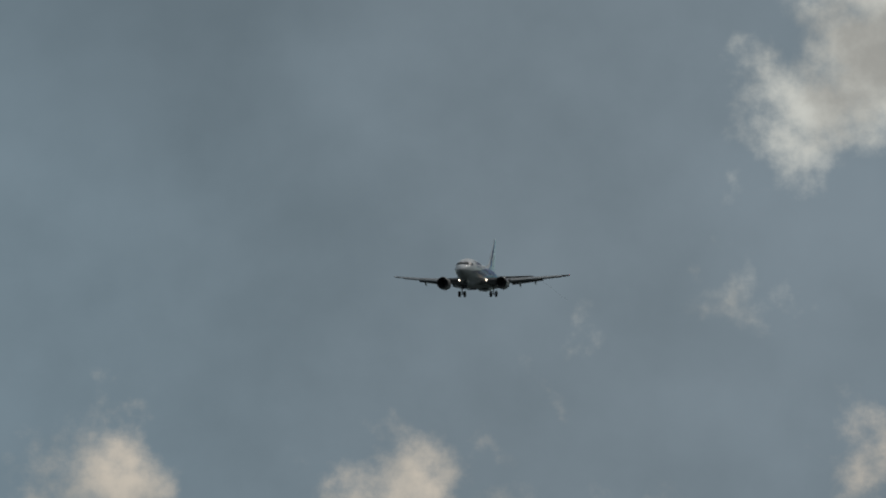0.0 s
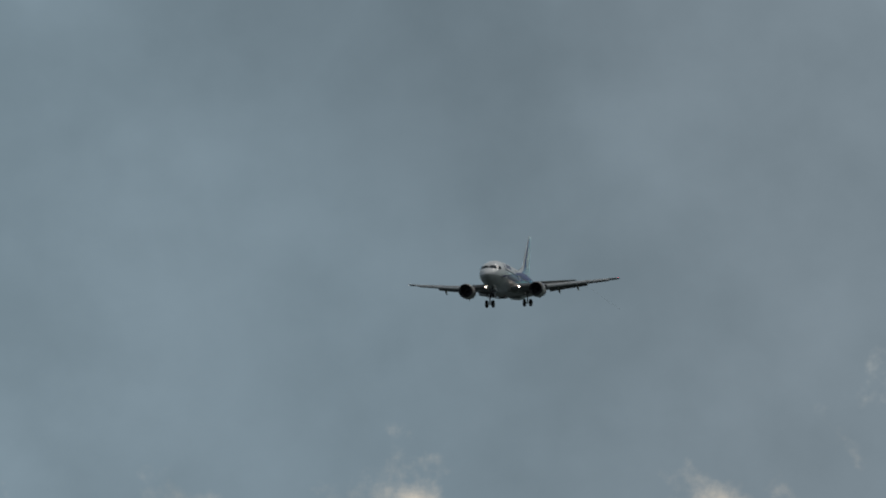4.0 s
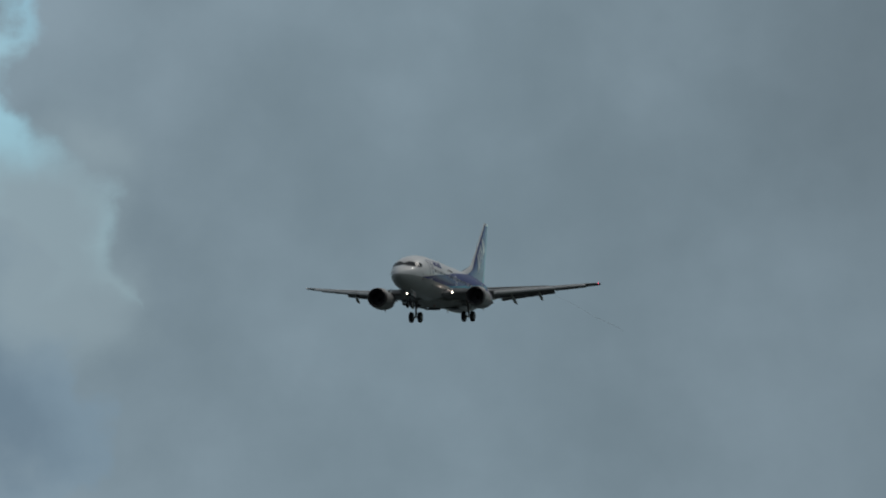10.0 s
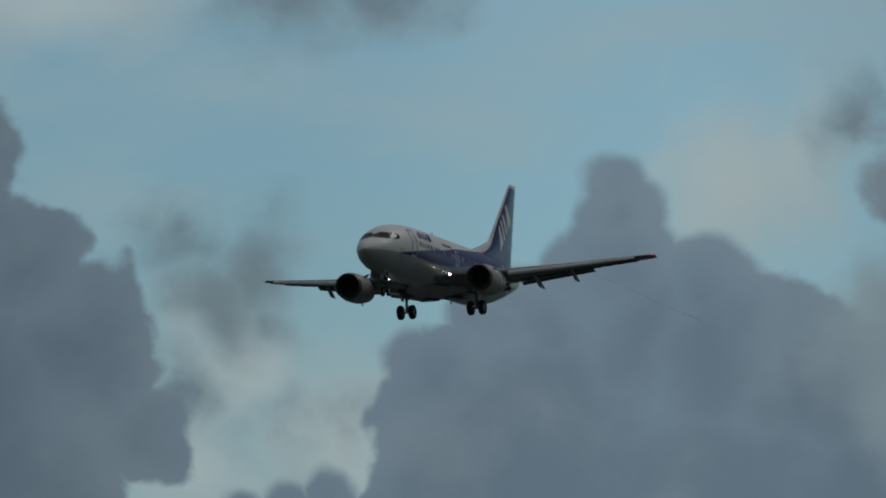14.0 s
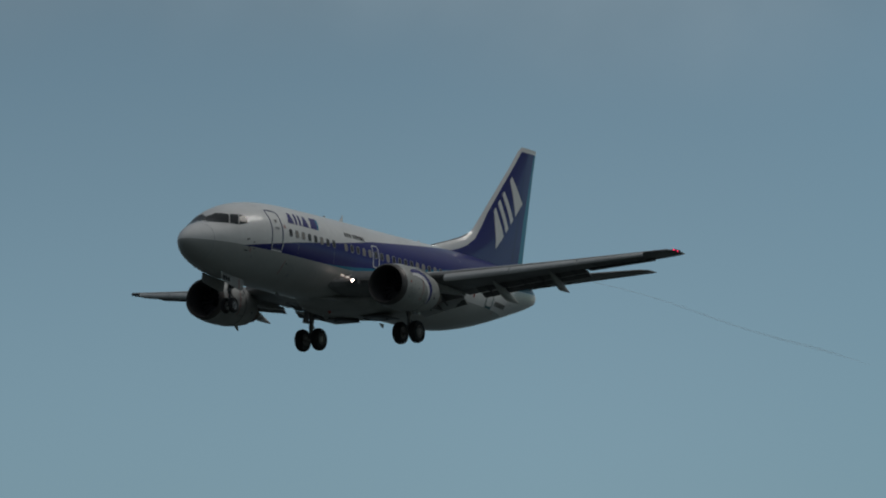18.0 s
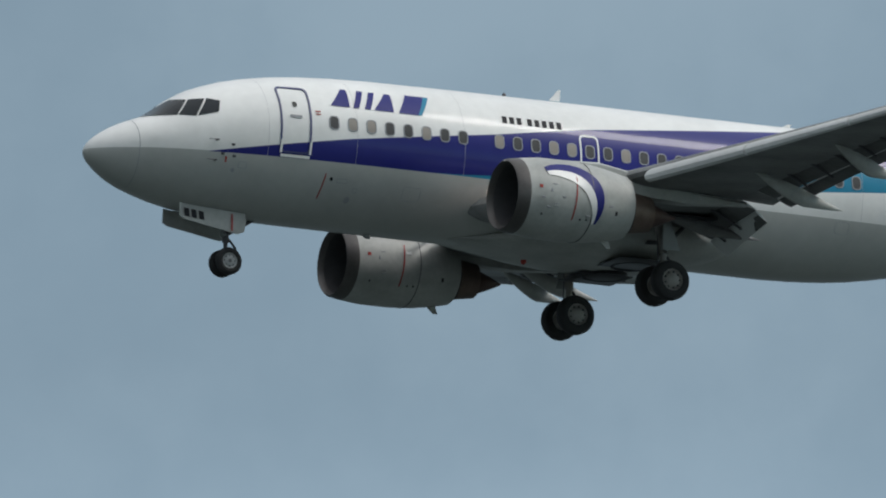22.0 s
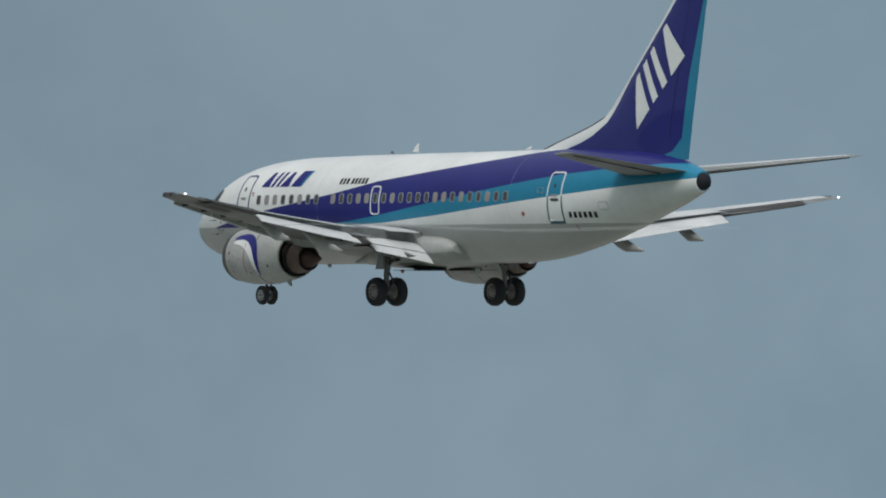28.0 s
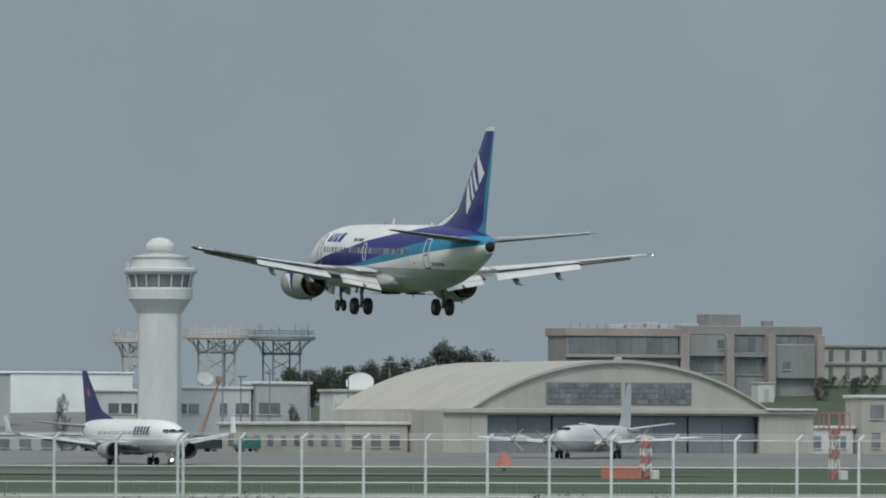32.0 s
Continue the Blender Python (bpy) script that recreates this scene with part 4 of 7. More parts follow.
def hull_geo(n=56):
    stations = [0.0, 0.03, 0.06, 0.12, 0.2, 0.3, 0.45, 0.6, 0.75, 0.95, 1.1, 1.35, 1.62, 1.8, 2.0, 2.2, 2.5, 2.75, 3.2, 3.6, 4.1, 4.8, 5.6, 6.5, 7.5, 10, 13, 16, 19, 19.9, 20.8, 21.5, 22.2, 23.2, 24.3, 25.4, 26.5, 27.4, 28.3, 28.8, 29.2, 29.55]
    rings = []
    for a in stations:
        hw, top, bot, zw = hermite(HULL, a)
        ring = []
        for i in range(n):
            t = i * math.tau / n
            c, s = math.cos(t), math.sin(t)
            ring.append((a, hw * c, zw + (top - zw) * s if s > 0 else zw + (zw - bot) * s))
        rings.append(ring)
    return loft(rings)


def belly_geo(n=40):
    """The wing-to-body fairing."""
    rings = []
    for a, hw, top, bot in ((9.6, 0.3, -1.97, -2.01), (10.6, 0.75, -1.86, -2.06), (11.6, 1.30, -1.66, -2.11), (12.5, 1.72, -1.42, -2.18), (13.4, 1.98, -1.15, -2.23), (14.3, 2.08, -1.02, -2.24), (15.2, 2.10, -0.96, -2.20), (15.9, 2.08, -0.96, -2.14), (16.5, 2.03, -0.99, -2.07), (16.95, 1.95, -1.06, -2.0), (17.25, 1.84, -1.18, -1.90), (17.4, 1.66, -1.34, -1.74)):
        zc, h = (top + bot) / 2, (top - bot) / 2
        ring = []
        for i in range(n):
            t = i * math.tau / n
            c, s = math.cos(t), math.sin(t)
            ring.append((a, hw * math.copysign(abs(c) ** 0.7, c), zc + h * math.copysign(abs(s) ** 0.7, s)))
        rings.append(ring)
    return loft(rings)


def build_jet(name, label, hull_paint, tail_paint, detail):
    land_lamp, tip_red, tip_white = (land_light, red_light, white_light) if detail else (cabin_glass, red_paint, white_paint)
    jet = thing(name, label, "airliner")
    hull = part("fuselage", hull_geo(), hull_paint, jet, "white and grey fuselage with rising blue and turquoise bands" if detail else "white fuselage")
    part("belly_fairing", belly_geo(), nacelle_paint, jet, "grey wing root fairing")
    part("exhaust_outlet", turned([(29.44, 0.345), (29.62, 0.29), (29.70, 0.17), (29.72, 0.01)], "x", 20, (0, 0, 0.69), caps=True), black_paint, hull, "black tail exhaust")
    fin = part("fin", fin_geo(), tail_paint, jet, "blue upright tail with white leading edge" if detail else "dark blue upright tail")
    for p, q in zip(FIN[:5], FIN[1:6]):
        part("fillet_seal", rod((p[1] - 0.01, 0, p[0] + 0.01), (q[1] - 0.01, 0, q[0] + 0.01), 0.022, None, 6), dark_metal, fin, "dark seal along the fillet")
    for s in (-1, 1):
        part("rudder_joint", fin_patch([(27.76, 2.2), (27.785, 2.2), (28.995, 7.15), (28.98, 7.15)], s, 0.004, 1, 10), black_paint, fin, "thin dark rudder joint")
    for s in (-1, 1):
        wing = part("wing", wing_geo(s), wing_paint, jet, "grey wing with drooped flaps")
        # Paler top over a darker wing puts some underside shade into the colour.
        part("upper_skin", skin_geo(s, 1.9, 14.2, 0.05, 0.73, 14), flap_paint, wing, "upper wing skin coloured paler than the shaded underside")
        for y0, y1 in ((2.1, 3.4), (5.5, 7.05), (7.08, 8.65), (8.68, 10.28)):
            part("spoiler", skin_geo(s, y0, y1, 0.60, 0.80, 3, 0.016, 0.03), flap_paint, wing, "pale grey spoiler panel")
        for name, y0, y1, u, w, droop, drop in FLAPS:
            flap = part(name, flap_geo(s, y0, y1, u, w, droop, drop), flap_paint, wing, "pale grey drooped flap panel")
            # Darker copy just below each panel carries its soot and shade.
            part("flap_underside", moved(flap_geo(s, y0 + 0.02, y1 - 0.02, u + 0.004, w - 0.008, droop, drop, 0.125), pose(0, 0, -0.018)), dark_underside_paint, flap, "flap underside darkened for soot and shade")
        for y in (2.7, 3.6, 5.9, 6.65, 7.5, 8.3, 9.1, 9.8):
            le, ch, z, th = wing_at(y)
            part("flap_carriage", join(rod((le + ch * 0.70, s * y, z - 0.01 * ch), (le + ch * 0.83, s * y, z - 0.072 * ch), 0.04, None, 6), rod((le + ch * 0.83, s * y, z - 0.072 * ch), (le + ch * 0.87, s * y, z - 0.095 * ch), 0.03, None, 6)), dark_metal, wing, "dark flap carriage")
        part("aileron", flap_geo(s, 10.38, 13.05, 0.745, 0.262, 3, -0.002, 0.30), aileron_paint, wing, "dark grey aileron")
        part("thrust_gate", flap_geo(s, 4.52, 5.28, 0.70, 0.25, 6, 0.0, 0.09), wing_paint, wing)
        part("aileron_joint", loft([[(wing_at(y)[0] + wing_at(y)[1] * 0.74 + d, s * y, wing_at(y)[2] + wing_at(y)[1] * k) for d, k in ((0, 0.055), (0.03, 0.055), (0.03, -0.028), (0, -0.03))] for y in (10.1, 13.3)]), dark_metal, wing)
        for y0, y1 in ((5.7, 8.2), (8.25, 10.8), (10.85, 13.4)):
            slat = part("slat", slat_geo(s, y0, y1), flap_paint, wing, "pale grey leading edge slat")
            for k in (0.25, 0.75):
                y = y0 + (y1 - y0) * k
                le, ch, z, th = wing_at(y)
                part("slat_track", box(le + 0.10, s * y, z - 0.085, 0.34, 0.10, 0.09, 0.02), fan_dark, slat, "dark slat track")
        part("krueger_flap", flap_geo(s, 2.3, 4.1, -0.06, 0.07, -60, 0.0), wing_paint, wing)
        for y, dip in ((3.15, 0.62), (6.65, 0.84), (9.1, 0.78)):
            le, ch, z, th = wing_at(y)
            part("flap_track_fairing", pod_geo((le + ch * 0.46, s * y, z - 0.015 * ch), (le + ch * (1.10 if y > 5 else 1.0), s * y, z - dip), 0.24, 0.46 if y > 5 else 0.36, 16, 0.55), nacelle_paint if y > 5 else dark_underside_paint, wing, "pointed grey flap track fairing")
        for i, dx in enumerate((0.14, 0.44)):
            part("tip_lamp", turned([(-0.04, 0.008), (-0.03, 0.033), (0.03, 0.033), (0.04, 0.008)], "y", 10, (17.90 + dx, s * 14.45, 0.32), caps=True), tip_red if s < 0 else tip_white, wing, "wing tip lamp")
            # Added block that keeps the tip lamp's glow from showing astern.
            part("lamp_shield", moved(box(0, 0, 0, 0.10, 0.26, 0.11, 0.03), pose(18.0 + dx, s * 14.43, 0.32)), dark_metal, wing)
        part("tail_facing_lamp", turned([(0, 0.01), (0.02, 0.04), (0.09, 0.03), (0.1, 0.01)], "x", 10, (19.08, s * 14.34, 0.31), caps=True), tip_white, wing, "white tail-facing lamp")
        part("landing_lamp", turned([(10.60, 0.005), (10.595, 0.105)], "x", 18, (0, s * 2.25, -1.22)), land_lamp, wing, "landing lamp")
        part("lamp_bezel", turned([(10.63, 0.13), (10.49, 0.125), (10.49, 0.112), (10.61, 0.11)], "x", 18, (0, s * 2.25, -1.22)), dark_metal, wing, "dark lamp bezel")
        part("lamp_housing", loft([[(10.62, s * (2.25 + d), -1.22 + e) for d, e in ((-0.2, -0.17), (0.2, -0.17), (0.2, 0.17), (-0.2, 0.17))], [(11.6, s * (2.25 + d), -1.2 + e) for d, e in ((-0.3, -0.3), (0.3, -0.3), (0.3, 0.3), (-0.3, 0.3))]]), wing_paint, wing)
        for a, y, z in ((10.25, 1.82, -1.02), (10.4, 1.99, -1.10)):
            part("turnoff_lamp", turned([(a, 0.005), (a + 0.01, 0.036), (a + 0.2, 0.045)], "x", 12, (0, s * y, z)), turnoff_light if detail else cabin_glass, wing, "small bright turn-off lamp")
        stab = part("tailplane", stab_geo(s), tailplane_paint, jet, "grey tailplane")
        # The tailplane's lighter top is likewise put in by colour.
        rings = []
        for y, le, ch, z in ((0.9, 26.1, 3.1, 1.05), (3.5, 27.65, 2.15, 1.31), (6.1, 29.2, 1.22, 1.58)):
            rings.append([(le + ch * u, s * y, z + ch * h) for u, h in ((0.06, 0.034), (0.2, 0.052), (0.4, 0.058), (0.68, 0.050), (0.68, 0.040), (0.4, 0.046), (0.2, 0.040), (0.06, 0.022))])
        part("upper_skin", loft(rings), flap_paint, stab, "upper skin coloured paler than the underside")
        part("elevator_joint", loft([[(a, s * y, z + k) for a, k in ((26.1 + 3.1 * 0.72 if y < 1 else 29.2 + 1.22 * 0.7, 0.10 if y < 1 else 0.045), (26.1 + 3.1 * 0.72 + 0.03 if y < 1 else 29.2 + 1.22 * 0.7 + 0.02, 0.10 if y < 1 else 0.045), (26.1 + 3.1 * 0.72 + 0.03 if y < 1 else 29.2 + 1.22 * 0.7 + 0.02, -0.105 if y < 1 else -0.05), (26.1 + 3.1 * 0.72 if y < 1 else 29.2 + 1.22 * 0.7, -0.105 if y < 1 else -0.05))] for y, z in ((0.95, 1.055), (6.0, 1.57))]), dark_metal, stab)
        engine(jet, s, detail)
        gear_main(jet, s)
        # cockpit windows
        for outline in ([(1.40, 0.205), (2.03, 0.18), (2.38, 0.645), (2.14, 0.70)], [(2.07, 0.19), (2.44, 0.16), (2.76, 0.67), (2.42, 0.65)], [(2.49, 0.17), (3.00, 0.30), (3.10, 0.62), (2.81, 0.68)]):
            part("cockpit_window", skin_quad(outline, s, 0.012), cockpit_glass, hull, "dark cockpit window")
        for i in range(30):
            if i == 8:
                continue
            a = 5.99 + 0.508 * i
            o = rounded(a, 0.27, 0.27, 0.36, 0.10)
            w = part("cabin_window", skin_ring(o, rounded(a, 0.27, 0.22, 0.31, 0.08), s, 0.012), frame_grey, hull)
            part("pane", skin_disc(rounded(a, 0.27, 0.225, 0.315, 0.085), s, 0.006), blind_beige if i in (1, 2, 5, 9, 12, 13, 16, 21, 22, 24, 27) else cabin_glass, w, "drawn beige blind" if i in (1, 2, 5, 9, 12, 13, 16, 21, 22, 24, 27) else "")
        # dark sheets for the shade in the gear bays, a dark tip and the panel lines of the skin
        part("gear_bay_shade", box(14.9, s * 2.6, -1.43, 2.1, 1.6, 0.03, 0.01), fan_dark, wing, "dark sheet for the shade in the undercarriage bay")
        part("wheel_bay_shade", box(14.8, s * 1.1, -2.285, 1.5, 1.3, 0.02, 0.005), fan_dark, wing, "dark sheet for the shade in the belly wheel bay")
        part("wing_tip", loft([[(wing_at(y)[0] + d - 0.012, s * y, wing_at(y)[2] + k) for d, k in ((0.42, 0.075), (0.1, 0.055), (0, 0.02), (0, -0.01), (0.12, -0.045), (0.42, -0.05))] for y in (13.5, 14.0, 14.3)]), dark_metal, wing, "dark leading edge of the wing tip")
        if detail:
            part("radome_joint", ([q for i in range(41) for q in (hull_point(1.1, -1.58 + 1.70 * (0.5 - 0.5 * math.cos(math.pi * i / 40)), s, 0.004), hull_point(1.115, -1.58 + 1.70 * (0.5 - 0.5 * math.cos(math.pi * i / 40)), s, 0.004))], [(2 * i, 2 * i + 1, 2 * i + 3, 2 * i + 2) for i in range(40)]), frame_grey, hull, "thin joint behind the nose cone")
    gear_nose(jet, detail)
    part("blade_antenna", loft([[(12.86, -0.03, 1.93), (12.93, 0.02, 1.93), (13.16, 0.02, 1.93), (13.16, -0.02, 1.93)], [(13.12, -0.01, 2.22), (13.13, 0.01, 2.22), (13.19, 0.01, 2.22), (13.19, -0.01, 2.22)]]), white_paint, hull, "white blade antenna")
    part("tail_antenna", loft([[(19.5, -0.03, 1.93), (19.5, 0.03, 1.93), (19.75, 0.02, 1.93), (19.75, -0.02, 1.93)], [(19.72, -0.01, 2.03), (19.72, 0.01, 2.03), (19.82, 0.01, 2.03), (19.82, -0.01, 2.03)]]), white_paint, hull)
    part("top_beacon", turned([(1.88, 0.06), (1.95, 0.05), (1.99, 0.01)], "z", 12, (11.6, 0, 0), caps=True), dark_metal, hull, "small dark beacon dome")
    part("belly_beacon", turned([(-2.26, 0.08), (-2.33, 0.07), (-2.38, 0.01)], "z", 12, (12.2, 0, 0), caps=True), red_paint, hull, "red belly beacon dome")
    for a, z in ((7.6, -2.03), (16.5, -2.28), (21.3, -1.73)):
        part("belly_antenna", loft([[(a, -0.03, z + 0.05), (a, 0.03, z + 0.05), (a + 0.3, 0.02, z + 0.05), (a + 0.3, -0.02, z + 0.05)], [(a + 0.16, -0.01, z - 0.13), (a + 0.16, 0.01, z - 0.13), (a + 0.3, 0.01, z - 0.13), (a + 0.3, -0.01, z - 0.13)]]), grey_paint, hull)
    return jet, hull, fin


def door(hull, s, a, z, w, h, mark, label):
    o = rounded(a, z, w, h, 0.13, lean=0.02)
    d = part("door", skin_ring(o, rounded(a, z, w - 0.09, h - 0.09, 0.10, lean=0.02), s, 0.014), mark, hull, label)
    part("handle", skin_quad([(a - 0.16, z + 0.02), (a + 0.16, z + 0.02), (a + 0.16, z + 0.09), (a - 0.16, z + 0.09)], s, 0.014, 2, 2), frame_grey, d)
    part("door_window", skin_disc(rounded(a, z + 0.38, 0.12, 0.14, 0.055), s, 0.013), cabin_glass, d)
    return d


def trim_jet(jet, hull, fin):
    """Doors, markings, probes and the painted shapes of the flying airliner."""
    teal_paint = shader("dark_teal_paint", (0.03, 0.11, 0.13), 0.4)
    outline_blue = shader("door_outline_blue", (0.05, 0.06, 0.16), 0.4)
    for s in (-1, 1):
        door(hull, s, 4.97, 0.28, 0.82, 1.76, outline_blue, "forward cabin door outlined in blue")
        part("door_sill", skin_quad([(4.58, -0.70), (5.36, -0.70), (5.36, -0.63), (4.58, -0.63)], s, 0.022, 4, 2), white_paint, hull, "pale door sill")
        for a in (4.555, 5.33):
            part("door_edge", skin_quad([(a, -0.60), (a + 0.055, -0.60), (a + 0.068, -0.28), (a + 0.013, -0.28)], s, 0.019, 1, 5), white_paint, hull, "white lower door edge")
        for a in (4.25, 6.62, 9.6, 20.9):
            hw, top, bot, zw = hermite(HULL, a)
            zs = [bot + (top - bot) * (0.5 - 0.5 * math.cos(math.pi * i / 36)) for i in range(2, 35)]
            part("skin_joint", ([q for z in zs for q in (hull_point(a, z, s, 0.003), hull_point(a + 0.007, z, s, 0.003))], [(2 * i, 2 * i + 1, 2 * i + 3, 2 * i + 2) for i in range(len(zs) - 1)]), joint_grey, hull, "thin skin joint")
        door(hull, s, 23.33, 0.22, 0.74, 1.74, white_paint, "rear cabin door outlined in white")
        for a in (22.955, 23.65):
            part("door_edge", skin_quad([(a, -0.60), (a + 0.055, -0.60), (a + 0.09, 0.26), (a + 0.035, 0.26)], s, 0.019, 1, 8), teal_paint, hull, "dark teal lower door edge")
        part("door_sill", skin_quad([(22.99, -0.70), (23.68, -0.70), (23.69, -0.60), (22.99, -0.60)], s, 0.022, 4, 2), teal_paint, hull, "dark teal door sill")
        part("handle_recess", skin_quad([(23.16, 0.08), (23.56, 0.08), (23.56, 0.17), (23.16, 0.17)], s, 0.017, 2, 2), dark_metal, hull, "dark handle recess")
        part("red_mark", skin_quad([(24.10, -0.92), (24.14, -0.92), (24.10, -0.74), (24.06, -0.74)], s, 0.010, 1, 3), red_paint, hull, "small red mark")
        ex = rounded(13.09, 0.20, 0.54, 1.02, 0.13)
        part("emergency_exit", skin_ring(ex, rounded(13.09, 0.20, 0.45, 0.93, 0.10), s, 0.014), white_paint, hull, "emergency exit outlined in white")
        # slanted blue shapes and a leaning flag on the white flank
        for a0, a1, b0, b1 in ((5.95, 6.47, 6.37, 6.52), (6.56, 6.72, 6.81, 6.97), (6.88, 7.04, 7.13, 7.29), (7.14, 7.68, 7.56, 7.72)):
            part("marking_shape", skin_quad([(a0, 0.73), (a1, 0.73), (b1, 1.25), (b0, 1.25)], s, 0.010, 3, 6), blue_paint, hull, "slanted blue shape")
        part("flag_shape", skin_quad([(7.82, 0.73), (8.36, 0.73), (8.66, 1.29), (8.16, 1.29)], s, 0.010, 4, 6), blue_paint, hull, "leaning blue flag shape")
        part("flag_edge", skin_quad([(8.36, 0.73), (8.46, 0.73), (8.80, 1.29), (8.66, 1.29)], s, 0.010, 2, 6), turquoise_paint, hull, "turquoise flag edge")
        for i in range(8):
            a = 10.72 + i * 0.205 + (0.09 if i > 2 else 0)
            part("marking_bar", skin_quad([(a, 0.79), (a + 0.13, 0.79), (a + 0.15, 0.99), (a + 0.02, 0.99)], s, 0.009, 2, 2), black_paint, hull, "small black bar")
        for i in range(6):
            a = 23.94 + i * 0.225
            part("marking_bar", skin_quad([(a, -0.50), (a + 0.13, -0.50), (a + 0.16, -0.30), (a + 0.03, -0.30)], s, 0.009, 2, 2), black_paint, hull, "small black bar")
        part("flag_field", skin_quad([(21.5, -0.48), (21.9, -0.48), (21.9, -0.22), (21.5, -0.22)], s, 0.006, 3, 3), white_paint, hull)
        part("red_disc", skin_disc(rounded(21.70, -0.35, 0.16, 0.16, 0.08), s, 0.011), red_paint, hull, "small red disc")
        for z0, z1 in ((0.50, 0.54), (0.43, 0.46)):
            part("red_mark", skin_quad([(5.50, z0), (5.64, z0), (5.64, z1), (5.50, z1)], s, 0.010, 1, 1), red_paint, hull, "small red mark")
        part("red_line", skin_quad([(5.80, -1.55), (5.83, -1.55), (5.90, -0.98), (5.87, -0.98)], s, 0.010, 1, 8), red_paint, hull, "thin red line")
        part("red_mark", skin_quad([(3.18, -0.95), (3.22, -0.95), (3.22, -0.80), (3.18, -0.80)], s, 0.010, 1, 3), red_paint, hull, "small red mark")
        for z in (-0.44, -0.93):
            p = Vector(hull_point(2.92, z, s, 0.0))
            part("pitot_probe", join(rod(p, p + Vector((0, s * 0.12, 0)), 0.02), rod(p + Vector((0.02, s * 0.12, 0)), p + Vector((-0.26, s * 0.12, 0)), 0.016, 0.008)), dark_metal, hull, "slender air probe")
        for a, z, w, h in ((3.65, -0.98, 0.22, 0.16), (6.35, -1.12, 0.30, 0.10), (6.75, -1.30, 0.12, 0.12), (8.3, -1.25, 0.5, 0.32), (11.9, -0.95, 0.35, 0.22), (17.6, -0.95, 0.55, 0.4), (20.4, -0.9, 0.42, 0.3), (22.6, 0.45, 0.3, 0.2), (25.6, -0.1, 0.4, 0.28)):
            o = rounded(a, z, w, h, min(w, h) * 0.25, 3)
            part("access_panel", skin_ring(o, rounded(a, z, w - 0.025, h - 0.025, min(w, h) * 0.2, 3), s, 0.003), frame_grey, hull, "small grey access panel")
        for a, z in ((3.3, -0.55), (3.35, -0.82), (3.05, -0.78)):
            part("vane", skin_quad([(a, z), (a + 0.09, z), (a + 0.09, z + 0.06), (a, z + 0.06)], s, 0.03, 1, 1), dark_metal, hull)
        part("static_port", skin_disc(rounded(3.42, -1.12, 0.1, 0.1, 0.05), s, 0.010), frame_grey, hull)
        part("drain_port", skin_disc(rounded(6.62, -1.52, 0.16, 0.14, 0.07), s, 0.010), frame_grey, hull)
        part("service_mark", skin_disc(rounded(6.05, -1.10, 0.09, 0.09, 0.045), s, 0.010), black_paint, hull)
        # slanted white shapes climbing the tail
        low0, low1, top0, top1 = Vector((26.1, 2.50)), Vector((28.80, 5.15)), Vector((25.50, 3.72)), Vector((27.70, 6.20))
        for u0, u1, v0, v1 in ((0.01, 0.27, 0.235, 0.315), (0.345, 0.435, 0.405, 0.495), (0.525, 0.615, 0.585, 0.675), (0.69, 0.95, 0.90, 0.985)):
            part("tail_shape", fin_patch([tuple(low0.lerp(low1, u0)), tuple(low0.lerp(low1, u1)), tuple(top0.lerp(top1, v1)), tuple(top0.lerp(top1, v0))], s, 0.012), white_paint, fin, "slanted white shape")
        part("wing_marking", join(*[([(wing_at(y)[0] + 0.5 + 0.3, s * y, wing_at(y)[2] - 0.105), (wing_at(y)[0] + 1.4, s * y, wing_at(y)[2] - 0.085), (wing_at(y + 0.2)[0] + 1.4, s * (y + 0.2), wing_at(y + 0.2)[2] - 0.085), (wing_at(y + 0.2)[0] + 0.8, s * (y + 0.2), wing_at(y + 0.2)[2] - 0.105)], [(0, 1, 2, 3)]) for y in (11.0, 11.35, 11.7, 12.05, 12.4, 12.75)]), dark_underside_paint, jet, "dark bars under the wing")
        # a curling blue and white crescent on the cowl
        def cowl(x, t, off):
            y, z, r = s * 4.83, -1.80, float(np.interp(x - 9.17, (0.32, 0.9, 1.6, 2.3, 2.9), (0.98, 1.05, 1.055, 1.01, 0.91))) + off
            t = radians(t)
            v = math.sin(t) * r
            return (x, y + s * math.cos(t) * r, z + (v if v > 0 else v * 0.92))
        def bow(u):
            """The crescent's spine: station and angle round the cowl."""
            return (9.95 + 1.36 * math.sin(1.75 * u), 32 + 40 * u - 114 * u * u)
        for name, inner, outer, mat_, off in (("crescent", -0.12, 1.0, blue_paint, 0.012), ("crescent_lining", -0.95, -0.05, white_paint, 0.016)):
            verts = []
            for i in range(21):
                u = i / 20
                w = 0.30 * math.sin(math.pi * (0.12 + 0.84 * u)) ** 0.8
                (x, t), (x2, t2) = bow(u), bow(u + 0.01)
                dx, dt = (x2 - x), radians(t2 - t) * 1.04
                n = math.hypot(dx, dt)
                for k in (inner, outer):
                    verts.append(cowl(x - dt / n * k * w, t + math.degrees(dx / n * k * w / 1.04), off))
            part(name, (verts, [(2 * i, 2 * i + 1, 2 * i + 3, 2 * i + 2) for i in range(20)]), mat_, jet, "curling %s crescent on the engine cowl" % ("blue" if off < 0.014 else "white"))


vapour = bpy.data.materials.new("thin_vapour")
vapour.use_nodes = True
_v = vapour.node_tree
_v.nodes["Principled BSDF"].inputs["Base Color"].default_value = (0.85, 0.86, 0.87, 1)
_v.nodes["Principled BSDF"].inputs["Roughness"].default_value = 1.0
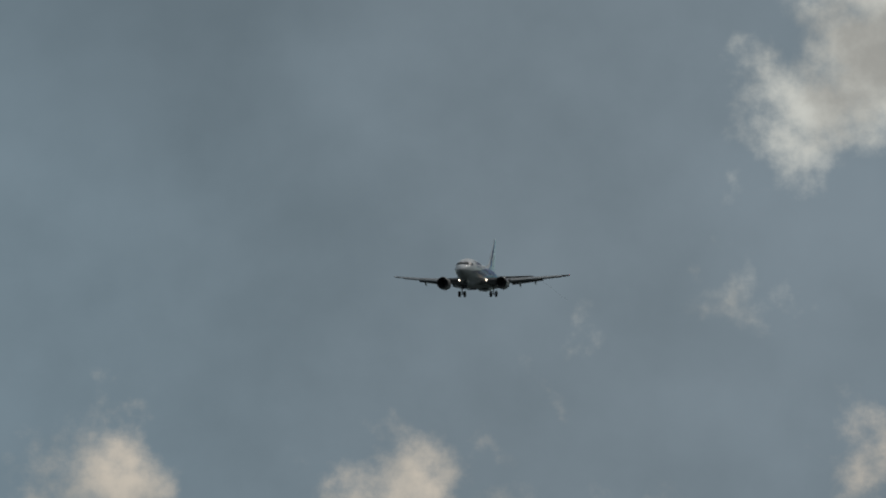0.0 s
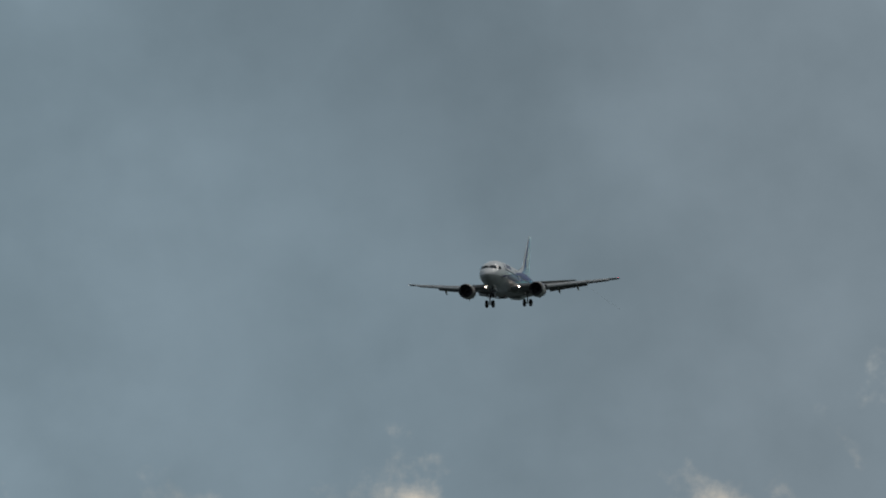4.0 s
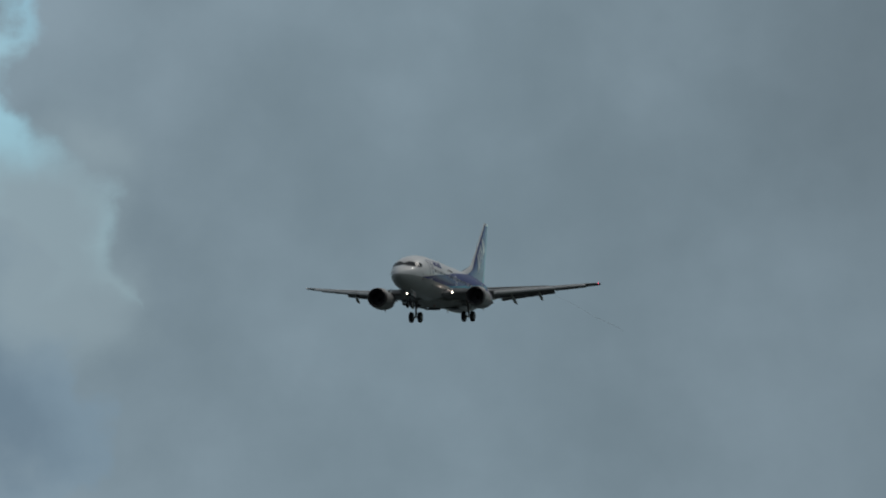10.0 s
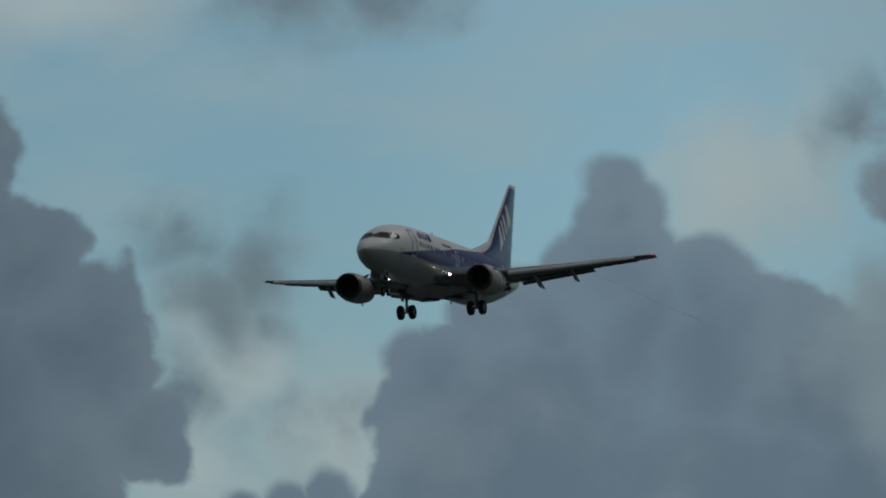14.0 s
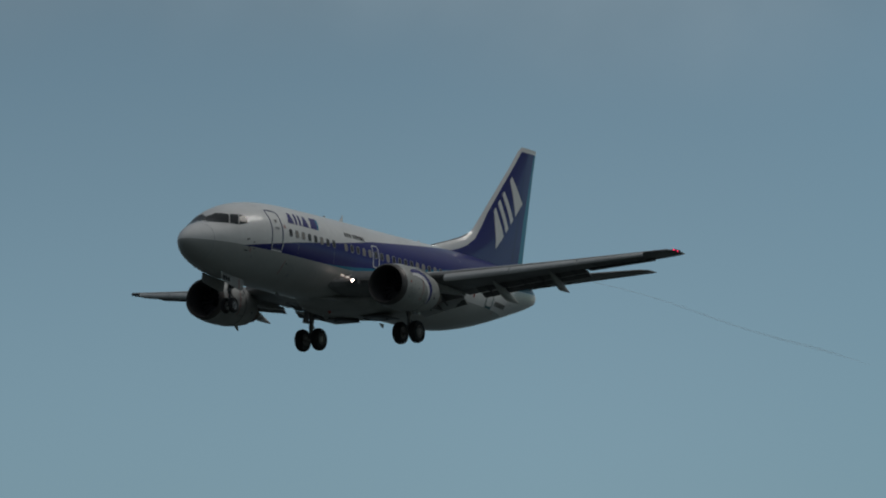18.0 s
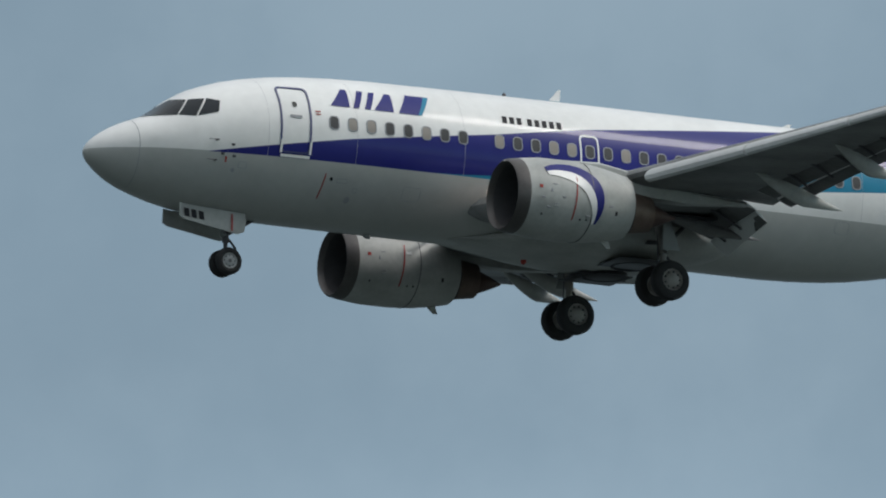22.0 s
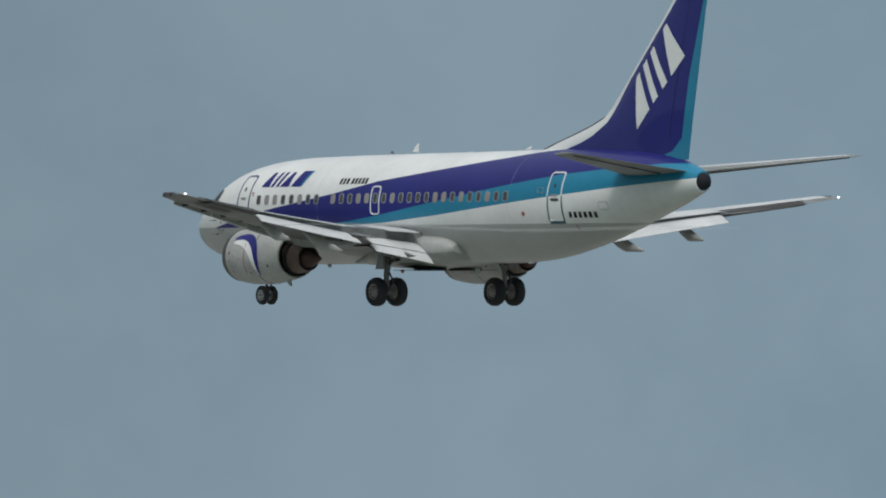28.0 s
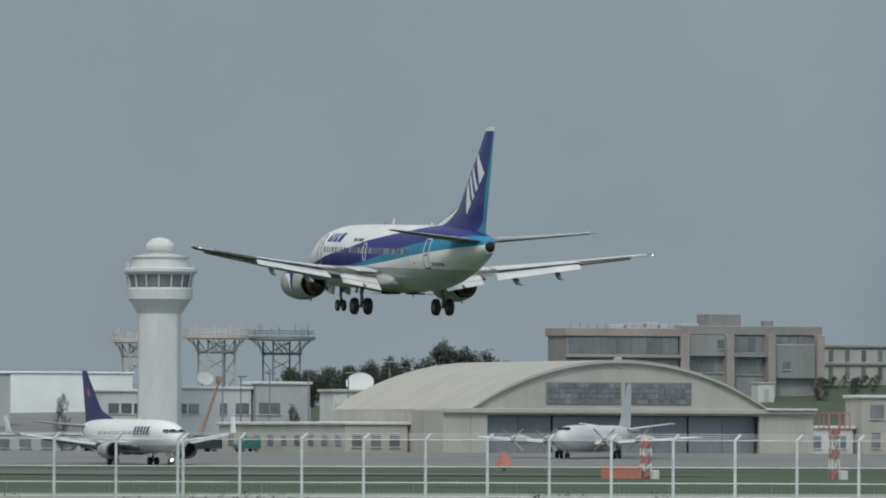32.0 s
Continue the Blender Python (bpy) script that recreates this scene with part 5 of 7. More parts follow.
_v.nodes["Principled BSDF"].inputs["Alpha"].default_value = 0.09
airliner, airliner_hull, airliner_fin = build_jet("airliner", "white, blue and turquoise twin-engined airliner with undercarriage and flaps down", fuselage_paint, fin_paint(), True)
trim_jet(airliner, airliner_hull, airliner_fin)
# vapour drawn off the outer end of the flaps
for s in (-1,):
    trail = []
    for i in range(25):
        t = i / 24
        c = Vector((18.6 + 26 * t, s * (9.95 + 0.15 * math.sin(t * 5)), -0.75 - 0.35 * t + 0.08 * math.sin(t * 9)))
        r = 0.025 + 0.05 * t if t < 0.8 else 0.075 * (1 - t) / 0.2 + 0.002
        trail.append([(c.x, c.y + r * math.cos(k), c.z + r * math.sin(k)) for k in [j * math.tau / 8 for j in range(8)]])
    part("vapour_trail", loft(trail), vapour, airliner, "faint thread of vapour").visible_shadow = False

# ---- ground ----
def land(x, y):
    """Height of the ground: sea bed under the approach, level airfield, apron rising gently, wooded slope behind it."""
    d = math.hypot(x, y)
    az = math.degrees(math.atan2(x, y))
    side = max(0.0, min(1.0, (44 - abs(az + 66)) / 12))
    rise = np.interp(d, (0, 1300, 1440, 1560, 1700, 1790, 1900, 2050, 4900), (0, 0, 1.75, 1.75, 7.5, 13.2, 20.0, 25.0, 25.0))
    sea = max(0.0, min(1.0, (x + 230) / 40)) * max(0.0, min(1.0, (d - 45) / 15))
    ridge = 29.0 * math.exp(-((d - 1700) / 48) ** 2) * max(0.0, min(1.0, (az + 62.5) / 1.25)) * max(0.0, min(1.0, (-53.0 - az) / 3))
    cap = np.interp(az, (-115, -85, -71, -68, -66, -64.5, -58, -40, -25), (0, 3.0, 7.5, 9.5, 14.0, 22.0, 25.0, 18.0, 0))
    return float(max(min(rise, cap + 0.12 * max(0.0, rise - cap)) * side, ridge) - 2.5 * sea)


grass = shader("mown_grass", (0.052, 0.080, 0.042), 0.9, spread=0.35, scale=0.02, bump=0.3, bump_scale=3.0)
asphalt = shader("airfield_asphalt", (0.11, 0.115, 0.115), 0.85, spread=0.2, scale=0.03, bump=0.15, bump_scale=6.0)
concrete = shader("apron_concrete", (0.18, 0.184, 0.182), 0.85, spread=0.15, scale=0.03, bump=0.15, bump_scale=6.0)
line_paint = shader("line_paint", (0.75, 0.75, 0.72), 0.6, spread=0.15, scale=0.3)
sea_water = shader("shallow_sea", (0.040, 0.052, 0.052), 0.35, spread=0.3, scale=0.01, bump=0.6, bump_scale=0.25)
sea_water.node_tree.nodes["Principled BSDF"].inputs["Specular IOR Level"].default_value = 0.25
RINGS = [0, 20, 45, 60, 90, 140, 200, 260, 330, 420, 550, 700, 850, 1000, 1150, 1300, 1340, 1380, 1440, 1500, 1560, 1600, 1650, 1700, 1750, 1790, 1850, 1900, 1980, 2050, 2300, 2800, 3500, 4900]
NA = 288
gv, gf = [(0, 0, 0)], []
for d in RINGS[1:]:
    for i in range(NA):
        a = i * math.tau / NA
        x, y = d * math.sin(a), d * math.cos(a)
        gv.append((x, y, land(x, y)))
for i in range(NA):
    gf.append((0, 1 + i, 1 + (i + 1) % NA))
for r in range(len(RINGS) - 2):
    for i in range(NA):
        j = (i + 1) % NA
        gf.append((1 + r * NA + i, 1 + (r + 1) * NA + i, 1 + (r + 1) * NA + j, 1 + r * NA + j))
tagged(part("ground", (gv, gf), grass), "mown green airfield grass rising to a wooded slope", "ground", kind="structure")
wr = [[(60 * math.sin(a), 60 * math.cos(a), -0.9) for a in [i * math.tau / 72 for i in range(72)]]]
for d in (400, 1200, 2600, 4900):
    wr.append([(d * math.sin(a), d * math.cos(a), -0.9) for a in [i * math.tau / 72 for i in range(72)]])
tagged(part("water", loft(wr, caps=False), sea_water), "shallow rippled sea over pale sand", "sea", kind="structure")


def sector(name, d0, d1, a0, a1, lift, material, label):
    """A paved sheet over the ground between two distances and two bearings (in steps of 1.25 degrees)."""
    ds = [d0] + [d for d in RINGS if d0 < d < d1] + [d1]
    az = [a0 + 1.25 * i for i in range(int(round((a1 - a0) / 1.25)) + 1)]
    rows = [[(d * math.sin(radians(a)), d * math.cos(radians(a)), land(d * math.sin(radians(a)), d * math.cos(radians(a))) + lift) for a in az] for d in ds]
    return tagged(part(name, loft(rows, closed=False, caps=False), material), label, name, kind="structure")


def strip(name, x0, x1, y0, y1, lift, material, label, nx=24, kind="structure"):
    rows = [[(x0 + (x1 - x0) * i / nx, y, land(x0 + (x1 - x0) * i / nx, y) + lift) for i in range(nx + 1)] for y in (y0, (y0 + y1) / 2, y1)]
    return tagged(part(name, loft(rows, closed=False, caps=False), material), label, name, kind=kind)


# Unseen pale strip, added to throw light up at the airliner's belly.
bounce_pale = shader("bounce_gravel", (0.27, 0.265, 0.245), 0.9, spread=0.18, scale=0.05, bump=0.3, bump_scale=4.0)
strip("shore", -480, -268, 120, 330, 0.05, bounce_pale, "unseen pale strip that bounces light onto the airliner", 30)
sector("apron", 1290, 1560, -85.0, -52.5, 0.06, concrete, "pale concrete parking apron before the hangars")
sector("forecourt", 1561, 1735, -75.0, -68.75, 0.07, concrete, "grey concrete forecourt below the control tower")
strip("taxiway", -1240, -800, 292, 352, 0.08, asphalt, "grey asphalt taxiway across the grass")
runway = strip("runway", -1900, -790, 204, 249, 0.10, asphalt, "grey asphalt runway with white markings", 60)
for i in range(12):
    y = 207 + i * 3.4 + (1.8 if i > 5 else 0)
    part("threshold_bar", ([(-800, y, 0.12), (-830, y, 0.12), (-830, y + 1.8, 0.12), (-800, y + 1.8, 0.12)], [(0, 1, 2, 3)]), line_paint, runway, "", False)
for y in (205.0, 247.2):
    part("edge_line", loft([[(-791 - 40 * i, y + k, land(-791 - 40 * i, y) + 0.125) for i in range(14)] for k in (0, 0.9)], closed=False, caps=False), line_paint, runway, "", False)
strip("shoulder", -1240, -790, 196, 203.5, 0.07, concrete, "pale paved runway shoulder")

# ---- perimeter fence ----
galvanised = shader("galvanised_steel", (0.62, 0.64, 0.64), 0.5, 0.2, spread=0.15, scale=4.0, random=0.08)
cream_wall = shader("cream_wall", (0.425, 0.41, 0.37), 0.8, spread=0.12, scale=0.25, streak=(1, 1, 0.3), bump=0.1, bump_scale=5.0)
white_wall = shader("white_wall", (0.595, 0.605, 0.595), 0.75, spread=0.10, scale=0.25, streak=(1, 1, 0.3), bump=0.1, bump_scale=5.0)
grey_wall = shader("grey_wall", (0.42, 0.43, 0.44), 0.8, spread=0.12, scale=0.25, streak=(1, 1, 0.3), bump=0.1, bump_scale=5.0)
brown_wall = shader("weathered_concrete", (0.262, 0.252, 0.245), 0.85, spread=0.18, scale=0.2, streak=(1, 1, 0.3), bump=0.1, bump_scale=5.0)
roof_metal = shader("pale_metal_roof", (0.43, 0.415, 0.372), 0.55, 0.0, spread=0.10, scale=0.2, streak=(1, 0.25, 1), bump=0.1, bump_scale=2.0)
roof_white = shader("white_metal_roof", (0.45, 0.463, 0.43), 0.55, 0.0, spread=0.08, scale=0.2)
# Window and door tones are lifted to carry some distance haze.
window_dark = shader("dark_window", (0.16, 0.17, 0.185), 0.10, spread=0.2, scale=0.5, random=0.3)
door_grey = shader("hangar_door_grey", (0.21, 0.225, 0.245), 0.6, spread=0.15, scale=0.2)
# Mast red, and the orange below, are paled in place of distance haze.
mast_red = shader("haze_paled_red", (0.44, 0.20, 0.18), 0.6, spread=0.15)
mast_white = shader("mast_white", (0.70, 0.70, 0.68), 0.6, spread=0.15)
steel_grey = shader("steel_grey", (0.25, 0.26, 0.27), 0.6, 0.3, spread=0.15)
orange_board = shader("haze_paled_orange", (0.43, 0.165, 0.12), 0.6, spread=0.15)
bark = shader("bark", (0.13, 0.115, 0.10), 0.9, spread=0.3, scale=2.0, bump=0.4, bump_scale=8.0)
needles = shader("casuarina_foliage", (0.125, 0.142, 0.120), 0.95, spread=0.25, scale=0.3, random=0.2)
needles.node_tree.nodes["Principled BSDF"].inputs["Specular IOR Level"].default_value = 0.05
_n = needles.node_tree
_t, _x = _n.nodes.new("ShaderNodeBsdfTranslucent"), _n.nodes.new("ShaderNodeMixShader")
_n.links.new(_n.nodes["Principled BSDF"].inputs["Base Color"].links[0].from_socket, _t.inputs["Color"])
_n.links.new(_n.nodes["Principled BSDF"].outputs[0], _x.inputs[1])
_n.links.new(_t.outputs[0], _x.inputs[2])
_n.links.new(_x.outputs[0], _n.nodes["Material Output"].inputs["Surface"])
shrub_leaf = shader("shrub_foliage", (0.035, 0.055, 0.025), 0.8, spread=0.45, scale=0.9, random=0.25)

fence_mid, fence_way = Vector((-308.8, 124.8, 0)), Vector((0.375, 0.927, 0))
fence = thing("fence", "pale galvanised steel perimeter fence with cranked posts", "fence", kind="structure")
post_geo = join(rod((0, 0, 0), (0, 0, 2.62), 0.055, 0.05, 8), rod((0, 0, 2.60), (0.07, 0.18, 2.80), 0.05, 0.045, 8), box(0, 0, 0.06, 0.3, 0.3, 0.16, 0.03))
post_mesh = None
for i in range(-26, 44):
    p = fence_mid + fence_way * (i * 2.02 + 1.37)
    if post_mesh is None:
        ob = part("post", post_geo, galvanised, fence)
        post_mesh = ob.data
    else:
        ob = new("post", post_mesh)
        ob.parent = fence
    ob.location = p
    if i == -5:
        twin = new("post", post_mesh)
        twin.parent, twin.location = fence, p + fence_way * 0.17
for z, r in ((2.60, 0.018), (1.72, 0.014), (1.20, 0.020), (0.75, 0.016), (0.18, 0.02)):
    part("rail", rod(fence_mid + fence_way * -53 + Vector((0, 0, z)), fence_mid + fence_way * 88 + Vector((0, 0, z)), r, None, 6), galvanised, fence)
for k in (0.33, 0.66, 1.0):
    off = Vector((0.07 * k, 0.18 * k, 2.60 + 0.20 * k))
    part("barbed_wire", rod(fence_mid + fence_way * -53 + off, fence_mid + fence_way * 88 + off, 0.008, None, 5), galvanised, fence)
# fine upright wires of the mesh
wires = [rod(fence_mid + fence_way * (-30 + i * 0.16) + Vector((0, 0, 0.15)), fence_mid + fence_way * (-30 + i * 0.16) + Vector((0, 0, 1.2)), 0.0014, None, 3) for i in range(560)]
tagged(part("fence_mesh", join(*wires), galvanised, fence, "fine wire mesh"), kind="stuff")


# ---- plants ----
def tuft(rng, c, r, n):
    """Small leaf blades round a centre."""
    verts, faces = [], []
    for i in range(n):
        d = Vector((rng.gauss(0, 1), rng.gauss(0, 1), rng.gauss(0, 1))).normalized()
        p = Vector(c) + d * r * rng.uniform(0.3, 1.0)
        u = Vector((rng.gauss(0, 1), rng.gauss(0, 1), rng.gauss(0, 0.6))).normalized() * r * 0.25
        v = Vector((rng.gauss(0, 0.6), rng.gauss(0, 0.6), 1)).normalized().cross(u) * 0.55
        k = len(verts)
        verts += [p - u, p + v, p + u, p - v * 0.8]
        faces.append((k, k + 1, k + 2, k + 3))
    return verts, faces


def tree_parts(seed, h, spread, bare, tufts):
    """Trunk with limbs, and a ragged crown in tiers."""
    rng = random.Random(seed)
    wood = [rod((0, 0, 0), (0.2, 0.1, h * 0.5), h * 0.022, h * 0.014, 8), rod((0.2, 0.1, h * 0.5), (rng.uniform(-0.3, 0.3), 0, h * 0.93), h * 0.014, h * 0.004, 7)]
    leaf = []
    for i in range(tufts):
        t = (i + rng.random()) / tufts
        z = h * (bare + (1 - bare) * t)
        a = rng.random() * math.tau
        reach = spread * (0.35 + 0.65 * math.sin(math.pi * min(1, 0.25 + 0.75 * (1 - t)))) * (1.0 - 0.75 * t ** 2.2) * rng.uniform(0.35, 1.0)
        tip = Vector((math.cos(a) * reach, math.sin(a) * reach, z + reach * 0.30))
        if i % 3 == 0:
            wood.append(rod((0.1, 0.05, z - 0.3), tip, h * 0.006, h * 0.002, 5))
        leaf.append(tuft(rng, tip, spread * rng.uniform(0.16, 0.34), 58))
    return join(*wood), join(*leaf)


def tree(label, seed, h, spread, bare=0.25, tufts=46, group="", at=(0, 0, 0)):
    t = thing("tree", label, "tree", group)
    w, l = tree_parts(seed, h, spread, bare, tufts)
    part("trunk", w, bark, t)
    part("crown", l, needles, t, "", False)
    t.location = at
    return t


TOPS = [(-64.47, 27.0), (-64.22, 33.0), (-63.96, 34.5), (-63.7, 33.0), (-63.51, 36.0), (-63.29, 35.0), (-63.12, 40.5), (-62.85, 38.5), (-62.5, 36.5), (-62.25, 38.0), (-61.97, 44.0), (-61.85, 41.0), (-61.68, 48.0), (-61.45, 42.0), (-61.25, 35.0), (-60.92, 41.0), (-60.6, 37.0), (-60.3, 33.0)]
kinds = [tree("tall dark green casuarina with a ragged crown", 11 + k, h, s, b, n, "trees on the slope") for k, (h, s, b, n) in enumerate(((16, 4.2, 0.12, 60), (20, 4.6, 0.2, 64), (13, 4.4, 0.08, 56), (23, 3.6, 0.34, 52), (18, 5.2, 0.15, 70)))]
heights = (16, 20, 13, 23, 18)
rng = random.Random(5)
spots = []
for i in range(84):
    az = -64.45 + 4.05 * (i + rng.uniform(-0.5, 0.5)) / 84
    d = 1860 + rng.choice((0, 22, 46)) + rng.uniform(-8, 8)
    spots.append((az, d, float(np.interp(az, [t[0] for t in TOPS], [t[1] for t in TOPS])) - abs(rng.gauss(0, 5.0))))
for k, (az, top) in enumerate(TOPS):
    spots.append((az, 1850, top))
fresh = set(range(5))
for i, (az, d, top) in enumerate(spots):
    x, y = d * math.sin(radians(az)), d * math.cos(radians(az))
    z = land(x, y) - 0.3
    want = max(6.0, top * d / 1900 - z)
    k = min(range(5), key=lambda j: abs(heights[j] - want) + (0.01 * ((i * 7 + j * 3) % 11)))
    s = want / heights[k]
    src = kinds[k]
    m = Matrix.LocRotScale((x, y, z), Euler((0, 0, rng.random() * 6.28)), None)
    if k in fresh:
        fresh.discard(k)
        src.matrix_basis, c = m, src
    else:
        c = copy_thing(src, m)
    c.scale = (max(0.75, s), max(0.75, s), s)
bush_kind = [tree("low dark green tree beside the apron", 40 + k, h, s, 0.06, 40, "trees behind the hangars") for k, (h, s) in enumerate(((7, 3.4), (9, 3.0), (5, 3.2)))]
HEDGE = ((637, 15.6), (649, 15.9), (652.8, 17.1), (655, 16.2), (657.1, 18.6), (658.4, 17.0), (659.8, 17.8), (661.5, 16.0))
screen = [(-1650 - 3 * (k % 3), 637.5 + 1.25 * k, float(np.interp(637.5 + 1.25 * k, [h[0] for h in HEDGE], [h[1] for h in HEDGE])) - 0.5 * (k % 2)) for k in range(20)]
screen += [(-1650, 666.2, 19.3), (-1652, 667.4, 20.2), (-1650, 670.5, 19.8), (-1652, 671.4, 18.6), (-1650, 674.1, 18.9), (-1651, 677.2, 17.6), (-1651, 679.0, 17.0)]
screen += [(-1620, 732, 15.0), (-1620, 735, 14.5), (-1620, 740, 15.2), (-1618, 747, 17.0), (-1620, 755, 15), (-1620, 762, 15), (-1620, 768, 14.5), (-1600, 722, 14.0), (-1600, 716, 14.5)]
for i, (x, y, top) in enumerate(screen):
    z = land(x, y) - 0.2
    h = (7, 9, 5)[i % 3]
    m = Matrix.LocRotScale((x, y, z), Euler((0, 0, i * 1.7)), None)
    c = copy_thing(bush_kind[i % 3], m) if i > 2 else bush_kind[i]
    c.matrix_basis = m
    s = max(0.3, (top - z) / h)
    c.scale = (0.92 * s, 0.92 * s, s)
for i in range(11):
    az, d = -61.5 + 0.19 * i + 0.05 * math.sin(i * 5.0), 1686 + 9 * (i % 3)
    x, y = d * math.sin(radians(az)), d * math.cos(radians(az))
    c = copy_thing(bush_kind[i % 3], Matrix.LocRotScale((x, y, land(x, y) - 0.6), Euler((0, 0, i * 2.1)), None))
    s = (0.32, 0.55, 0.42, 0.7, 0.38)[i % 5]
    c.scale = (s * 1.3, s * 1.3, s)
for i, (x, y, h) in enumerate([(-1405, 543.5, 6.5), (-1432, 517.0, 8.2)]):
    c = copy_thing(bush_kind[i], Matrix.LocRotScale((x, y, land(x, y)), Euler((0, 0, i)), None))
    c.scale = (0.42 + 0.13 * i, 0.42 + 0.13 * i, h / (7, 9)[i])
# scrub on the bank and among the trees of the slope
sc = []
rng = random.Random(21)
for i in range(3900):
    if i < 2600:
        az, d, h = rng.uniform(-62.6, -58.6), rng.uniform(1640, 1704), rng.uniform(0.2, 1.6)
        r = rng.uniform(0.7, 1.3)
    else:
        az, d, h = rng.uniform(-64.9, -60.2), rng.uniform(1800, 1860), rng.uniform(0.3, 5.5)
        r = rng.uniform(0.9, 1.7)
    x, y = d * math.sin(radians(az)), d * math.cos(radians(az))
    sc.append(tuft(rng, (x, y, land(x, y) + h - 0.4), r, 12))
scrub_leaf = shader("scrub_foliage", (0.060, 0.088, 0.058), 0.95, spread=0.35, scale=0.2)
scrub_leaf.node_tree.nodes["Principled BSDF"].inputs["Specular IOR Level"].default_value = 0.05
tagged(part("scrub", join(*sc), scrub_leaf, None, "", False), "low green scrub on the bank and slope", "scrub", kind="stuff")
# rough growth at the foot of the fence
sv = []
rng = random.Random(9)
for i in range(150):
    p = fence_mid + fence_way * (rng.choice((rng.uniform(-32, 80), rng.gauss(-7.5, 2.5), rng.gauss(3.5, 2.0), rng.gauss(-17, 1.5), rng.gauss(24, 2.0)))) + Vector((3.2 + rng.uniform(-1, 1), -1.3, 0))
    h = rng.uniform(0.45, 1.02)
    for k in range(5):
        sv.append(tuft(rng, (p.x + rng.gauss(0, 0.2), p.y + rng.gauss(0, 0.25), h * (0.2 + 0.16 * k)), 0.22, 8))
tagged(part("undergrowth", join(*sv), shrub_leaf, None, "", False), "rough dark undergrowth along the fence", "undergrowth", kind="stuff")


# ---- buildings ----
def pane_x(parent, x, y0, y1, z0, z1, proud=0.06, material=None, name="window"):
    """A window on a wall that faces +x, with its frame."""
    w = part(name, box(x + proud / 2, (y0 + y1) / 2, (z0 + z1) / 2, proud + 0.1, y1 - y0, z1 - z0, 0.03), material or window_dark, parent)
    if name == "window":
        part("sill", box(x + 0.1, (y0 + y1) / 2, z0 - 0.08, 0.3, y1 - y0 + 0.3, 0.12, 0.02), white_wall, w)
    return w


def pane_y(parent, y, x0, x1, z0, z1, material=None, name="window"):
    """A window on a wall that faces -y."""
    return part(name, box((x0 + x1) / 2, y - 0.03, (z0 + z1) / 2, x1 - x0, 0.16, z1 - z0, 0.03), material or window_dark, parent)


def block(name, label, x0, x1, y0, y1, z1, wall, roof=None, category="building", parapet=0.5, sink=0.6):
    """A flat-roofed building from the ground up."""
    z0 = min(land(x, y) for x in (x0, x1) for y in (y0, y1)) - sink
    b = thing(name, label, category)
    part("wall", box((x0 + x1) / 2, (y0 + y1) / 2, (z0 + z1) / 2, x1 - x0, y1 - y0, z1 - z0, 0.08), wall, b)
    part("roof", box((x0 + x1) / 2, (y0 + y1) / 2, z1 + parapet / 2, x1 - x0 + 0.7, y1 - y0 + 0.7, parapet, 0.12), roof or wall, b)
    return b


def arch(half, eave, peak, n=28):
    """Points (offset, height) of a round roof from one eave to the other."""
    rise = peak - eave
    r = (half * half + rise * rise) / (2 * rise)
    t = math.asin(min(1.0, half / r))
    if rise > half:
        t = math.pi - t
    return [(r * math.sin(-t + 2 * t * i / n), peak - r + r * math.cos(-t + 2 * t * i / n)) for i in range(n + 1)]


def vault(along, c, a0, a1, half, eave, peak, thick, material, name, parent, label=""):
    """A round roof shell; along is the axis, c the centre across it."""
    outer, inner = arch(half + thick, eave, peak + thick), arch(half, eave, peak)
    rings = []
    for a in (a0, a1):
        ring = [(a, c + o, z) if along == "x" else (c + o, a, z) for o, z in outer + inner[::-1]]
        rings.append(ring)
    n = len(outer)
    v, f = loft(rings, caps=False)
    for base in (0, 2 * n):
        for i in range(n - 1):
            f.append((base + i, base + i + 1, base + 2 * n - 2 - i, base + 2 * n - 1 - i))
    return part(name, (v, f), material, parent, label)


def gable(along, c, a, half, eave, peak, low, opening, thick, material, parent):
    """An end wall under a round roof with one broad opening (o0, o1, top)."""
    pts = arch(half, eave, peak)
    o0, o1, top = opening
    v, f = [], []

    def put(o, z):
        for k in (0, thick):
            v.append((a - k, c + o, z) if along == "x" else (c + o, a + k, z))
        return len(v) - 2

    def prism(poly):
        idx = [put(o, z) for o, z in poly]
        f.append(tuple(idx))
        f.append(tuple(i + 1 for i in reversed(idx)))
        for i in range(len(idx)):
            j = (i + 1) % len(idx)
            f.append((idx[i], idx[j], idx[j] + 1, idx[i] + 1))

    if top <= eave:
        prism([(-half, low), (o0, low), (o0, top), (-half, top)])
        prism([(o1, low), (half, low), (half, top), (o1, top)])
    else:
        # the opening rises past the eaves: the side pieces follow the roof's curve
        flank = [p for p in pts if p[1] <= top and p[0] < 0]
        reach = flank[-1][0]
        prism([(-half, low), (o0, low), (o0, top), (reach, top), *reversed(flank)])
        prism([(o1, low), (half, low), *[(-a, z) for a, z in flank], (-reach, top), (o1, top)])
    prism([(-half, top), (half, top), *reversed(pts)] if eave > top else [(-half, top), (half, top), *[p for p in reversed(pts) if p[1] > top]])
    return part("gable_wall", (v, f), material, parent)


# the near hangar, its great door towards the approach
ha = thing("hangar", "cream round-roofed hangar with wide open dark doorway", "hangar")
hz = 1.4
gable("x", 566.1, -1335, 22.7, 8.0, 14.6, hz, (-20.2, 21.8, 7.15), 0.6, cream_wall, ha)
